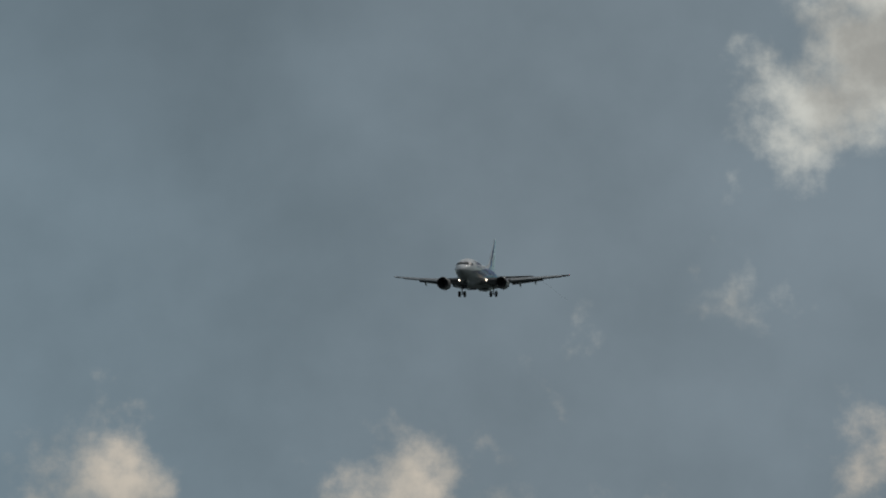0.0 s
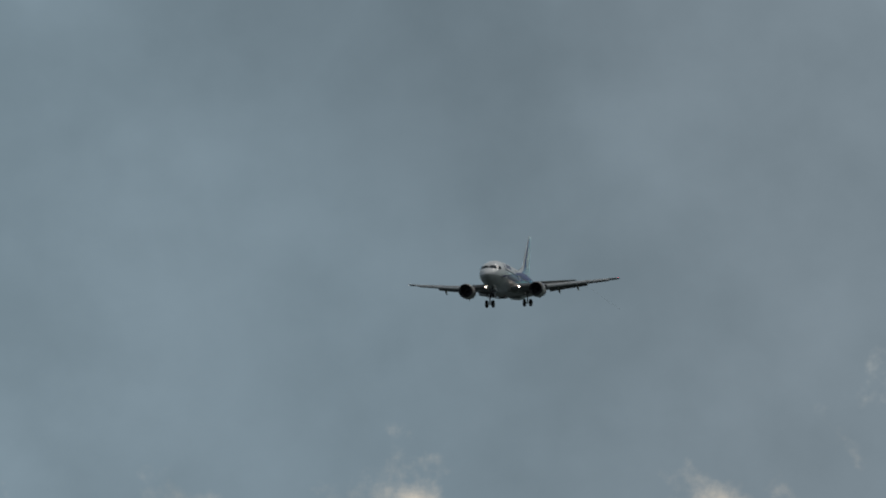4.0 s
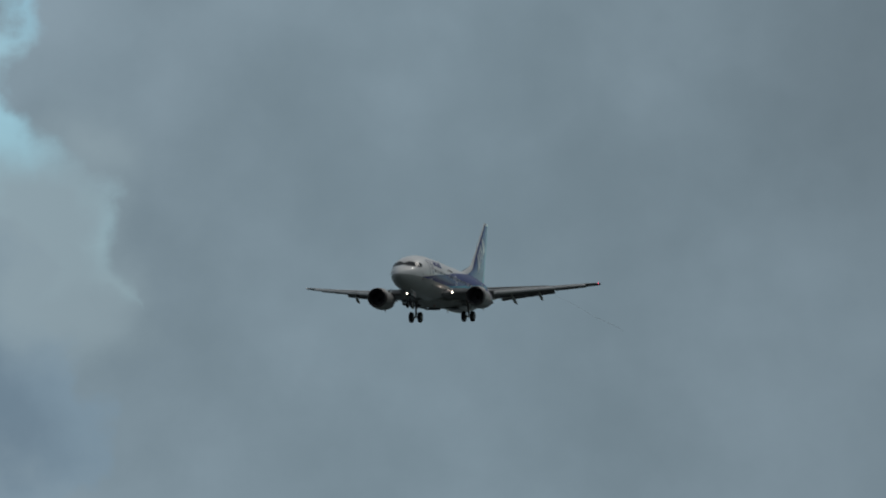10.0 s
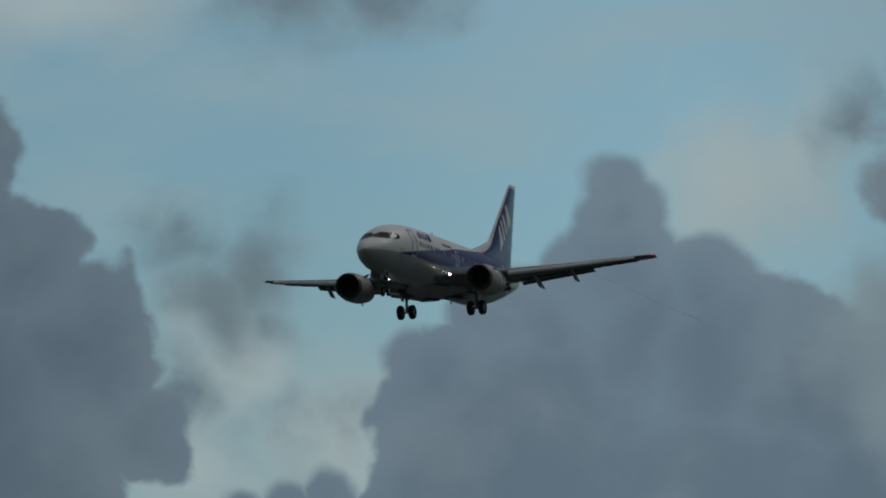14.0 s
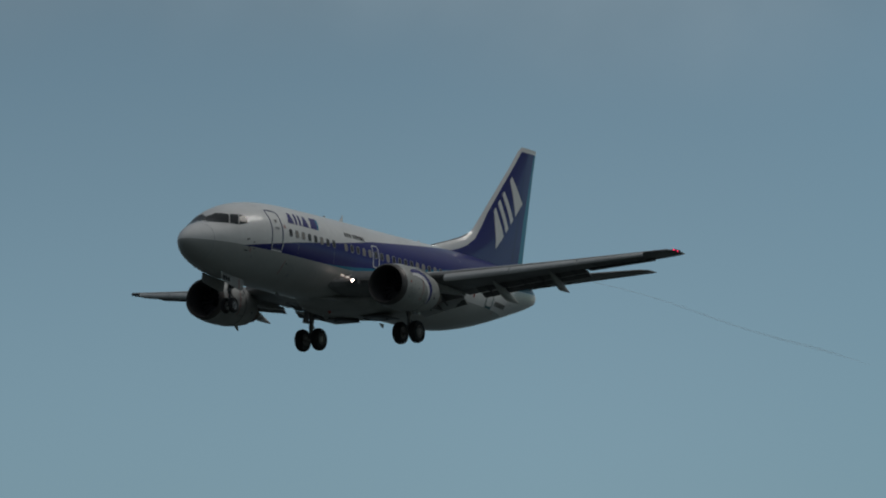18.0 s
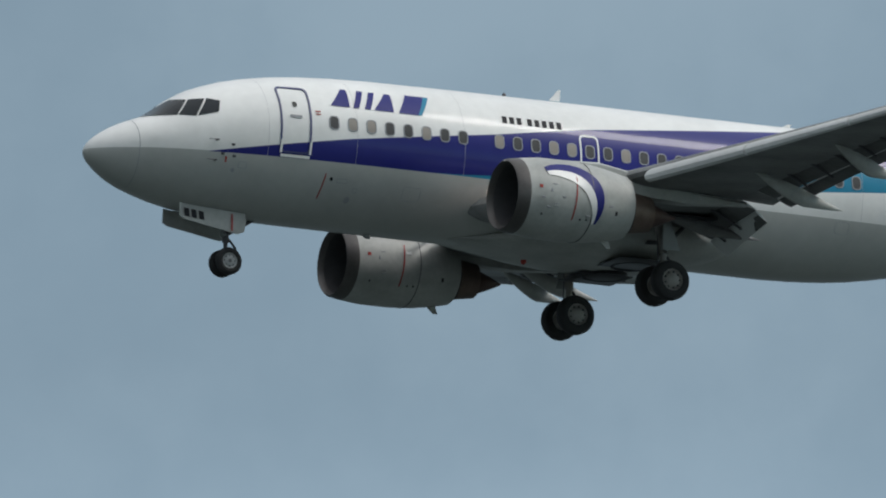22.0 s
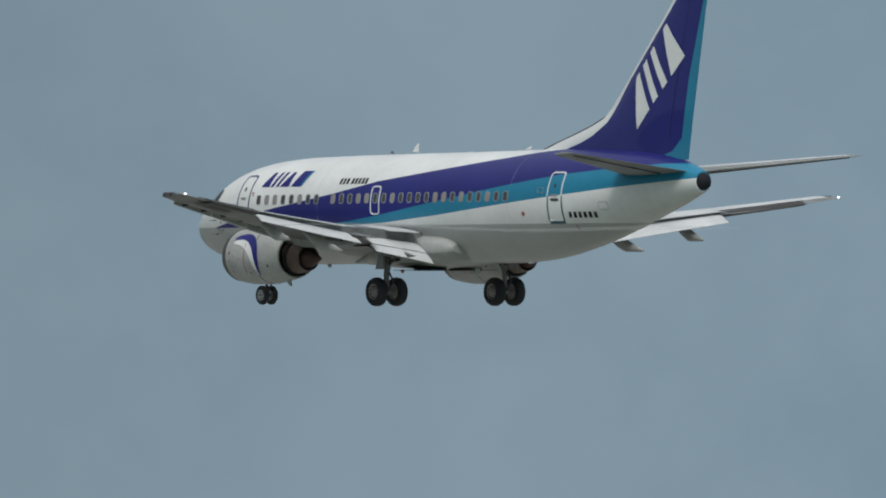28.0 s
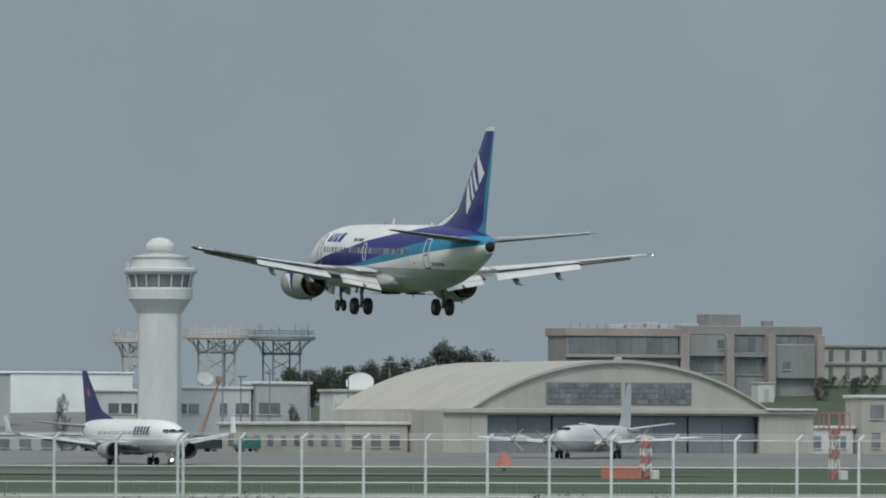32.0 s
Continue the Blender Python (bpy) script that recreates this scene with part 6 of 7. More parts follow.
vault("x", 566.1, -1388, -1334.4, 22.7, 8.0, 14.6, 0.45, roof_metal, "roof", ha, "pale round roof")
for y0, y1 in ((539.2, 543.4), (588.8, 596.4)):
    part("side_block", box(-1341, (y0 + y1) / 2, (hz + 7.9) / 2, 12, y1 - y0, 7.9 - hz, 0.1), cream_wall, ha)
part("lintel", box(-1334.7, 567.8, 7.75, 0.7, 57.6, 0.7, 0.08), cream_wall, ha)
part("ledge", box(-1340, 592.6, 8.1, 12, 8.0, 0.3, 0.05), white_wall, ha)
part("rear_wall", box(-1387.5, 566.1, 5, 0.6, 45.4, 8, 0.05), cream_wall, ha)
for y in (543.3, 588.9):
    part("side_wall", box(-1361.7, y, 4.7, 51, 0.6, 6.7, 0.05), cream_wall, ha)
for k in range(8):
    part("door_leaf", box(-1336.6 - 0.35 * (k % 2), 548.6 + 5.25 * k, 4.2, 0.25, 5.1, 5.7, 0.05), door_grey, ha, "sliding grey door leaf")
for y0, y1 in ((554.8, 566.4), (567.0, 577.3)):
    part("window_frame", box(-1335, (y0 + y1) / 2, 10.25, 0.2, y1 - y0, 3.25, 0.03), steel_grey, ha)
    for i in range(12):
        w = (y1 - y0 - 0.2) / 12
        for j in range(4):
            pane_x(ha, -1334.9, y0 + 0.1 + i * w + 0.07, y0 + 0.1 + (i + 1) * w - 0.07, 8.78 + j * 0.75, 9.44 + j * 0.75, 0.05, None, "pane")
part("ridge_vent", box(-1335.5, 566.1, 14.6, 1.2, 0.9, 1.6, 0.1), cream_wall, ha)
for i in range(7):
    part("wall_rib", box(-1348 - i * 5.6, 542.9, 4.9, 0.35, 0.4, 6.2, 0.04), cream_wall, ha)
lean = block("annex", "low cream annex along the hangar's side", -1408, -1357, 533, 542.6, 5.7, cream_wall, white_wall)
for i in range(9):
    pane_y(lean, 533, -1404 + i * 5.4, -1402 + i * 5.4, 2.7, 4.3)
for i in range(3):
    pane_x(lean, -1357, 534 + i * 2.9, 535.5 + i * 2.9, 2.6, 4.3)

# the far hangar, its gable turned to the runway
hb = thing("hangar", "large pale round-roofed hangar with grey louvre in its gable", "hangar")
pale_wall = shader("pale_plaster", (0.51, 0.50, 0.455), 0.8, spread=0.08, scale=0.2, streak=(1, 1, 0.3))
gable("y", -1334.5, 640, 32.5, 7.0, 19.6, 1.2, (-27.5, 22.5, 9.4), 0.6, pale_wall, hb)
vault("y", -1334.5, 639.4, 704, 32.5, 7.0, 19.6, 0.5, roof_white, "roof", hb, "white round roof")
part("flank_wall", box(-1302.3, 672, 4.2, 0.6, 64, 5.8, 0.05), pale_wall, hb)
part("back_wall", box(-1366.7, 672, 4.2, 0.6, 64, 5.8, 0.05), cream_wall, hb)
part("end_wall", loft([[(-1334.5 + o, y, z) for o, z in arch(32.4, 7.0, 19.5)] for y in (703.4, 704)]), cream_wall, hb)
pane_y(hb, 640, -1343, -1324.3, 14.2, 17.0, steel_grey, "louvre")
for i in range(9):
    pane_y(hb, 639.95, -1342.9, -1324.4, 14.3 + i * 0.3, 14.45 + i * 0.3, window_dark, "louvre_slat")
for x in (-1351, -1341.5, -1334, -1325.5, -1317):
    pane_y(hb, 640, x - 0.9, x + 0.9, 10.2, 12.0)
for x, z in ((-1346, 18.0), (-1334, 19.0), (-1318, 18.0)):
    part("vent_hood", moved(box(0, 0, 0, 2.6, 0.8, 0.7, 0.1), pose(x, 639.7, z, 0, 20 if x > -1330 else -20)), steel_grey, hb)
for k in range(7):
    leaf = part("door_leaf", box(-1358.4 + 7.15 * k, 640.5 + 0.3 * (k % 2), 5.3, 7.0, 0.25, 8.0, 0.05), pale_wall, hb, "pale grey sliding door leaf")
    pane_y(leaf, 640.35 + 0.3 * (k % 2), -1359.4 + 7.15 * k, -1357.4 + 7.15 * k, 7.6, 8.4, window_dark, "pane")
part("door_pier", box(-1364.2, 639.2, 3.9, 3.2, 1.6, 5.2, 0.1), pale_wall, hb)
for y in (660, 678, 696):
    part("roof_vent", join(rod((-1316, y, 16.2), (-1316, y, 18.2), 0.9, None, 10), rod((-1316, y, 18.2), (-1316, y, 18.6), 1.5, 0.9, 10)), steel_grey, hb, "grey roof ventilator")
# its round-headed porch and the low range beside it
hp = thing("porch", "small round-headed pale building beside the hangar", "building")
gable("x", 646.8, -1291, 6.4, 10.4, 14.8, 1.2, (-4.5, 4.5, 4.2), 0.5, pale_wall, hp)
vault("x", 646.8, -1302, -1290.6, 6.4, 10.4, 14.8, 0.4, roof_metal, "roof", hp)
for y in (640.7, 652.9):
    part("side_wall", box(-1296.8, y, 5.8, 10.2, 0.5, 9.3, 0.05), pale_wall, hp)
pane_x(hp, -1291, 642.2, 651.4, 11.0, 12.4)
for i in range(4):
    pane_x(hp, -1291, 641.6 + i * 2.8, 643.4 + i * 2.8, 7.2, 9.4)
rng_ = block("hangar_range", "low pale range with a row of dark windows", -1302, -1294, 653.4, 704, 9.9, white_wall, roof_white)
for i in range(11):
    pane_x(rng_, -1294, 654.6 + i * 4.5, 658.0 + i * 4.5, 7.2, 9.1)
ah = block("annex", "low pale annex at the hangar's corner", -1301.8, -1297, 632.6, 639.2, 10.6, pale_wall, roof_white, parapet=0.2)
pane_x(ah, -1297, 635.8, 638.6, 8.8, 10.0)

# offices between the hangars
of = block("office", "two-storey cream office with dark windows", -1366, -1360, 615.3, 636.5, 9.9, cream_wall, white_wall)
for y0, y1 in ((616.6, 618.8), (620.5, 625.4), (626.2, 631.0), (632.6, 635.6)):
    pane_x(of, -1360, y0, y1, 6.9, 9.0)
for y0, y1 in ((616.8, 618.2), (621.0, 623.0), (626.5, 628.6), (629.6, 631.8), (633.0, 635.4)):
    pane_x(of, -1360, y0, y1, 2.7, 4.9)
part("canopy", box(-1359, 624.5, 5.6, 2.4, 8, 0.25, 0.05), white_wall, of)
lw = block("workshop", "low pale workshop beside the office", -1367, -1362, 597.5, 614.8, 5.4, white_wall, white_wall)
for i in range(4):
    pane_x(lw, -1362, 599 + i * 4, 601.6 + i * 4, 2.6, 4.4)

# the large office block up the slope
brown_grey = shader("grey_plaster", (0.26, 0.26, 0.26), 0.85, spread=0.18, scale=0.2, streak=(1, 1, 0.3), bump=0.1, bump_scale=5.0)
rose_plaster = shader("rose_grey_plaster", (0.35, 0.31, 0.295), 0.85, spread=0.15, scale=0.2, streak=(1, 1, 0.3))
bo = block("office_block", "broad weathered office block with long window bands", -1620, -1611.6, 673.6, 694.4, 21.7, brown_wall, rose_plaster, parapet=1.5)
part("ledge", box(-1611.4, 684.0, 18.35, 1.2, 21.2, 0.6, 0.08), rose_plaster, bo, "rose-grey ledge")
for z0, z1 in ((14.6, 17.7), (18.75, 21.5)):
    for i in range(14):
        pane_x(bo, -1611.6, 674.05 + i * 1.45, 675.3 + i * 1.45, z0, z1, 0.06, None, "pane")
for y, w, h in ((684.0, 2.4, 0.7), (687.2, 3.0, 0.9), (690.4, 2.0, 1.1), (693.2, 2.6, 0.8), (697.5, 3.2, 1.0)):
    part("roof_plant", box(-1615, y, 23.1 + h / 2, 3, w, h, 0.1), grey_wall, bo)
for i in range(13):
    part("railing_post", rod((-1611.2, 674.2 + i * 1.65, 23.1), (-1611.2, 674.2 + i * 1.65, 23.9), 0.05, None, 6), steel_grey, bo)
b2 = block("office_block", "grey office block with tall piers and recessed bays", -1621, -1613, 694.8, 721.6, 22.1, brown_grey, brown_wall, parapet=1.6)
for y0, y1 in ((694.7, 696.4), (703.4, 704.8), (711.2, 712.6), (720.5, 721.8)):
    part("pier", box(-1612.1, (y0 + y1) / 2, 15.6, 1.9, y1 - y0, 13.2, 0.06), rose_plaster, b2, "rose-grey pier")
part("infill_panel", box(-1612.4, 699.9, 20.25, 1.0, 6.9, 3.6, 0.05), brown_grey, b2)
pane_x(b2, -1611.9, 701.9, 703.0, 19.7, 21.3)
for i in range(4):
    pane_x(b2, -1613, 696.7 + i * 1.65, 698.2 + i * 1.65, 15.6, 17.9)
part("balcony_slab", box(-1612.3, 708.0, 18.55, 1.5, 6.3, 0.45, 0.05), brown_grey, b2)
for z0, z1 in ((15.3, 17.9), (19.1, 21.8)):
    for i in range(4):
        pane_x(b2, -1613, 705.1 + i * 1.5, 706.4 + i * 1.5, z0, z1)
part("infill_panel", box(-1612.4, 716.5, 17.6, 1.0, 7.7, 5.8, 0.05), brown_grey, b2)
for i in range(5):
    pane_x(b2, -1613, 712.9 + i * 1.52, 714.3 + i * 1.52, 20.6, 21.9)
pane_x(b2, -1611.9, 714.2, 715.6, 16.2, 17.6)
part("roof_house", box(-1616, 703.9, 24.6, 5, 6.2, 2.3, 0.1), brown_wall, b2)
part("roof_house", box(-1616, 713.0, 24.1, 2, 1.6, 1.2, 0.1), brown_wall, b2)
lb = block("barracks", "long two-storey cream building with narrow windows", -1646, -1640, 730.4, 779.5, 20.3, cream_wall, brown_wall, parapet=0.6)
part("floor_band", box(-1639.9, 755, 17.45, 0.5, 49.4, 0.4, 0.05), brown_wall, lb)
part("down_pipe", rod((-1639.8, 749.9, 13.5), (-1639.8, 749.9, 20.3), 0.14, None, 6), white_wall, lb)
for z0, z1 in ((14.7, 17.0), (17.9, 20.0)):
    for y, w in [(732.3 + 3.17 * i, 0.85) for i in range(6)] + [(750.9, 0.6), (753.8, 0.95), (756.2, 1.7), (759.4, 0.85)] + [(762.6 + 3.17 * i, 0.85) for i in range(6)]:
        pane_x(lb, -1640, y, y + w, z0 + (0.4 if 750 < y < 757 else 0), z1)
part("roof_tank", box(-1643, 754.5, 21.5, 1.6, 1.4, 1.2, 0.3), white_wall, lb)
# the block with the pale green dome further along
db = block("office_block", "long pale concrete block with stepped roof", -1507, -1500, 900.3, 1010, 38.2, brown_wall, cream_wall, parapet=0.9)
for j in range(4):
    for i in range(24):
        pane_x(db, -1500, 902 + i * 4.5, 905 + i * 4.5, 22.5 + j * 3.6, 24.4 + j * 3.6)
d2 = block("office_block", "lower pale wing of the long block", -1508, -1502, 879, 899.8, 33.2, cream_wall, white_wall, parapet=0.6)
for i in range(4):
    pane_x(d2, -1502, 881.5 + i * 4.0, 882.6 + i * 4.0, 30.2, 31.6)
dome = thing("radar_dome", "pale green radar dome on a short drum", "radar dome")
part("shell", turned([(-1.3, 1.25), (-0.9, 1.55), (-0.2, 1.82), (0.5, 1.76), (1.2, 1.35), (1.65, 0.7), (1.82, 0.02)], "z", 24, (-1506, 919.2, 41.0), caps=True), shader("dome_green", (0.36, 0.50, 0.42), 0.6, spread=0.08), dome, "pale green shell")
part("drum", turned([(39.4, 1.2), (40.1, 1.2)], "z", 20, (-1506, 919.2, -0.3), caps=True), white_wall, dome)

# control tower
tw = thing("control_tower", "white concrete control tower with glazed cab and radar dome", "control tower")
tc = (-1466, 545.2, 0)


def tier(name, prof, material, label="", n=24):
    return part(name, turned(prof, "z", n, tc, caps=True), material, tw, label, angle=30)


tier("shaft", [(0.8, 3.45), (22.9, 3.35), (23.2, 3.6), (24.9, 4.7), (25.1, 5.0), (26.6, 5.1), (26.9, 4.7)], white_wall, "white eight-sided shaft", 12)
tier("cab_glazing", [(26.9, 4.65), (28.9, 5.0)], window_dark, "dark cab windows", 16)
for i in range(16):
    t = i * math.tau / 16
    part("mullion", rod((tc[0] + 4.8 * math.cos(t), tc[1] + 4.8 * math.sin(t), 26.7), (tc[0] + 5.2 * math.cos(t), tc[1] + 5.2 * math.sin(t), 29.2), 0.12, None, 6), white_wall, tw)
tier("cab_roof", [(28.85, 5.2), (29.3, 5.8), (29.75, 5.8), (29.9, 5.0), (30.0, 4.4), (31.4, 4.3), (31.5, 4.6), (31.75, 4.6), (31.8, 3.6), (32.0, 2.2)], white_wall, "white stepped roof")
tier("dome_base", [(31.9, 2.0), (32.4, 1.8)], grey_wall)
tier("dome", [(32.2, 1.7), (32.7, 2.15), (33.3, 2.2), (33.9, 1.85), (34.4, 1.1), (34.6, 0.02)], white_wall, "white radar dome")
for i in range(12):
    t = i * math.tau / 12
    part("rail_post", rod((tc[0] + 5.2 * math.cos(t), tc[1] + 5.2 * math.sin(t), 29.9), (tc[0] + 5.2 * math.cos(t), tc[1] + 5.2 * math.sin(t), 30.8), 0.06, None, 6), white_wall, tw)

# white buildings at the tower's foot
t1 = block("terminal_block", "white flat-roofed building with square dark windows", -1485, -1480, 541, 549.5, 10.9, white_wall)
for y in (542.0, 544.1, 546.2):
    pane_x(t1, -1480, y, y + 1.7, 7.6, 9.2)
t2 = block("terminal_block", "white flat-roofed building with dark window bands", -1486, -1480, 550.5, 565.6, 11.4, white_wall)
for y in (551.2, 553.2, 555.2):
    pane_x(t2, -1480, y, y + 1.7, 7.6, 9.2)
for y0, y1 in ((560.4, 561.6), (563.0, 565.2)):
    pane_x(t2, -1480, y0, y1, 7.6, 9.3)
    pane_x(t2, -1480, y0, y1, 3.0, 4.6)
t3 = block("terminal_block", "taller pale building beside the tower", -1485, -1479, 566.0, 575.0, 12.2, grey_wall, white_wall)
pane_x(t3, -1479, 566.5, 570.0, 7.6, 9.4)
for i in range(2):
    pane_x(t3, -1479, 567 + i * 3, 569 + i * 3, 3.0, 4.6)
t4 = block("terminal_block", "pale cream building beside the hangar", -1476, -1470, 575.4, 586, 11.0, white_wall, cream_wall)
pane_x(t4, -1470, 577.0, 578.0, 7.8, 9.6)
pane_x(t4, -1470, 580.0, 583.0, 3.0, 5.0)
bright_wall = shader("bright_white_cladding", (0.82, 0.83, 0.83), 0.7, spread=0.05, scale=0.2)
sh = block("store_shed", "large windowless white shed", -1646, -1640, 581, 605, 15.0, bright_wall, bright_wall, parapet=0.3)
part("plinth", box(-1639.8, 592, 7.0, 0.6, 26.4, 0.7, 0.05), grey_wall, sh)

# aerial platforms on lattice legs
pale_steel = shader("pale_pinkish_steel", (0.52, 0.46, 0.43), 0.6, spread=0.15, scale=0.5)
for k, (y, z, w, mat_, label) in enumerate(((655.4, 22.0, 11.6, steel_grey, "dark aerial platform on lattice legs"), (627.6, 21.4, 8.0, pale_steel, "pale aerial platform partly behind the tower"), (643.0, 22.2, 11.4, pale_steel, "pale aerial platform on lattice legs"))):
    a = thing("aerial_tower", label, "aerial tower", "aerial platforms behind the tower")
    g = land(-1700, y) - 0.5
    part("platform", turned([(z - 0.45, w * 0.44), (z - 0.35, w * 0.52), (z + 0.25, w * 0.52), (z + 0.3, w * 0.46)], "z", 16, (-1700, y, 0), caps=True), mat_, a)
    part("waist_ring", turned([(z - 3.0, w * 0.30), (z - 2.8, w * 0.32), (z - 2.6, w * 0.30)], "z", 12, (-1700, y, 0)), mat_, a)
    for i in range(12):
        t, t2 = i * math.tau / 12, (i + (1 if i % 2 else -1)) * math.tau / 12
        part("strut", rod((-1700 + w * 0.47 * math.cos(t), y + w * 0.47 * math.sin(t), z - 0.3), (-1700 + w * 0.31 * math.cos(t2), y + w * 0.31 * math.sin(t2), z - 2.8), 0.08, None, 5), mat_, a)
    for h in (0.75, 1.2):
        part("gallery_rail", turned([(z + h, w * 0.50), (z + h + 0.12, w * 0.50), (z + h + 0.12, w * 0.51), (z + h, w * 0.51)], "z", 16, (-1700, y, 0)), mat_, a)
    legs = [(-1700 + i * w * 0.22, y + j * w * 0.22) for i in (-1, 1) for j in (-1, 1)]
    for x_, y_ in legs:
        part("leg", rod((x_, y_, g), (x_, y_, z - 0.6), 0.16, None, 6), mat_, a)
    for h in range(4):
        z0, z1 = g + (z - g) * h / 4, g + (z - g) * (h + 1) / 4
        for (p, q) in ((0, 1), (1, 3), (3, 2), (2, 0)):
            part("brace", rod((*legs[p], z0), (*legs[q], z1 - 0.7), 0.09, None, 5), mat_, a)
    for i in range(14):
        t, h = i * math.tau / 14, 1.4 + 0.5 * (i % 3)
        part("aerial", rod((-1700 + w * 0.42 * math.cos(t), y + w * 0.42 * math.sin(t), z + 0.25), (-1700 + w * 0.42 * math.cos(t), y + w * 0.42 * math.sin(t), z + h), 0.09, None, 5), mat_, a)
dish = thing("satellite_dish", "white dish aerial on a steel mast", "dish aerial")
part("reflector", moved(turned([(0.0, 0.05), (0.1, 0.8), (0.35, 1.6), (0.75, 2.3), (0.82, 2.3), (0.42, 1.6), (0.17, 0.8), (0.06, 0.02)], "z", 28, caps=False), pose(-1560, 615.3, 12.6, 18, 42, 0)), white_wall, dish)
part("mast", rod((-1560.6, 615.3, land(-1560, 615) - 0.4), (-1560.4, 615.3, 12.6), 0.25, None, 8), steel_grey, dish)

# lamp posts on the apron
for y, z in ((538.1, 17.6), (541.0, 13.0), (545.6, 13.5), (551.8, 13.9), (558.2, 13.6), (564.8, 15.3)):
    lp = thing("apron_lamp", "slim grey lamp post on the apron", "lamp post", "lamp posts on the apron")
    part("pole", rod((-1420, y, land(-1420, y) - 0.2), (-1420, y, z), 0.16, 0.09, 8), steel_grey, lp)
    part("head", box(-1419.4, y, z, 1.6, 0.9, 0.22, 0.05), steel_grey, lp)
    part("footing", box(-1420, y, land(-1420, y) + 0.15, 0.7, 0.7, 0.4, 0.05), grey_wall, lp)


def lattice_mast(x, y, z0, z1, w0, w1, bands, label):
    m = thing("lattice_mast", label, "mast", "red and white masts")
    n = bands
    for i in range(n):
        a, b = z0 + (z1 - z0) * i / n, z0 + (z1 - z0) * (i + 1) / n
        wa, wb = w0 + (w1 - w0) * i / n, w0 + (w1 - w0) * (i + 1) / n
        mat_ = mast_red if i % 2 == 0 else mast_white
        bars = []
        for sx_, sy_ in ((-1, -1), (1, -1), (1, 1), (-1, 1)):
            bars.append(rod((x + sx_ * wa / 2, y + sy_ * wa / 2, a), (x + sx_ * wb / 2, y + sy_ * wb / 2, b), 0.13, None, 6))
        for k in range(3):
            u, v = a + (b - a) * k / 3, a + (b - a) * (k + 1) / 3
            w = wa + (wb - wa) * k / 3
            for (p, q) in (((-1, -1), (1, -1)), ((1, -1), (1, 1)), ((1, 1), (-1, 1)), ((-1, 1), (-1, -1))):
                bars.append(rod((x + p[0] * w / 2, y + p[1] * w / 2, u), (x + q[0] * w / 2, y + q[1] * w / 2, v), 0.09, None, 5))
                bars.append(rod((x + q[0] * w / 2, y + q[1] * w / 2, u), (x + p[0] * w / 2, y + p[1] * w / 2, v), 0.09, None, 5))
        part("section", join(*bars), mat_, m, "red section" if i % 2 == 0 else "white section")
    return m


lattice_mast(-1600, 744.6, 10.5, 34.8, 1.7, 0.9, 5, "tall red and white lattice mast")
lattice_mast(-1600, 809.2, 14.0, 37.2, 1.7, 0.9, 5, "tall red and white lattice mast among trees")
for y, z in ((732.3, 29.7), (758.0, 31.2)):
    pl = thing("slim_mast", "slim grey steel mast on the slope", "mast")
    part("pole", rod((-1600, y, land(-1600, y) - 0.4), (-1600, y, z), 0.26, 0.18, 8), steel_grey, pl)
    part("cap", rod((-1600, y, z), (-1600, y, z + 0.4), 0.3, 0.24, 8), steel_grey, pl)


# ---- parked and taxiing aircraft, field markers ----
parked_paint = livery("plain_white_livery", (0.80, 0.80, 0.79), (0.62, 0.63, 0.63), False, -1.2)
navy_paint = shader("navy_paint", (0.03, 0.035, 0.12), 0.35, spread=0.08)
taxi_jet, tj_hull, tj_fin = build_jet("airliner", "white airliner with dark blue tail on the taxiway", parked_paint, navy_paint, False)
for s in (-1, 1):
    rings = [[(17.5 + 0.9 * k, s * (14.4 + 0.25 * k), 0.35 + 1.9 * k), (18.9 + 0.25 * k, s * (14.4 + 0.25 * k), 0.35 + 1.9 * k), (18.9 + 0.25 * k, s * (14.48 + 0.25 * k), 0.35 + 1.9 * k), (17.5 + 0.9 * k, s * (14.48 + 0.25 * k), 0.35 + 1.9 * k)] for k in (0, 1)]
    part("winglet", loft(rings), white_paint, taxi_jet, "upturned wing tip")
part("tail_star", fin_patch([(27.0, 4.6), (27.7, 4.6), (28.2, 5.5), (27.5, 5.5)], 1, 0.02), orange_board, tj_fin, "yellow-orange tail mark")
for i in range(5):
    part("marking_bar", skin_quad([(6.2 + i * 0.9, -0.05), (6.8 + i * 0.9, -0.05), (6.95 + i * 0.9, 1.0), (6.35 + i * 0.9, 1.0)], 1, 0.02, 3, 5), navy_paint, tj_hull, "blue marking")
part("taxi_light", turned([(3.55, 0.01), (3.56, 0.12)], "x", 14, (0, 0, -2.9)), land_light, taxi_jet, "bright nose lamp")
taxi_jet.matrix_world = pose(-1212.5, 454.3, 3.96, 0, 0, 183.5) @ Matrix.Scale(1.09, 4)

patrol = thing("patrol_aircraft", "pale grey four-propeller patrol aircraft parked on the apron", "aircraft")
pale_grey = shader("pale_grey_paint", (0.60, 0.61, 0.61), 0.45, spread=0.08, scale=0.6)
BODY = [(0, 0.05, 0.1), (0.5, 0.7, 0.05), (1.5, 1.25, 0.0), (3.2, 1.65, 0.05), (6, 1.73, 0.1), (20, 1.73, 0.1), (24, 1.5, 0.35), (28, 0.95, 0.8), (31, 0.4, 1.1), (33, 0.16, 1.2)]
part("fuselage", loft([[(a, r * math.cos(t), z + r * math.sin(t)) for t in [i * math.tau / 32 for i in range(32)]] for a, r, z in BODY]), pale_grey, patrol)
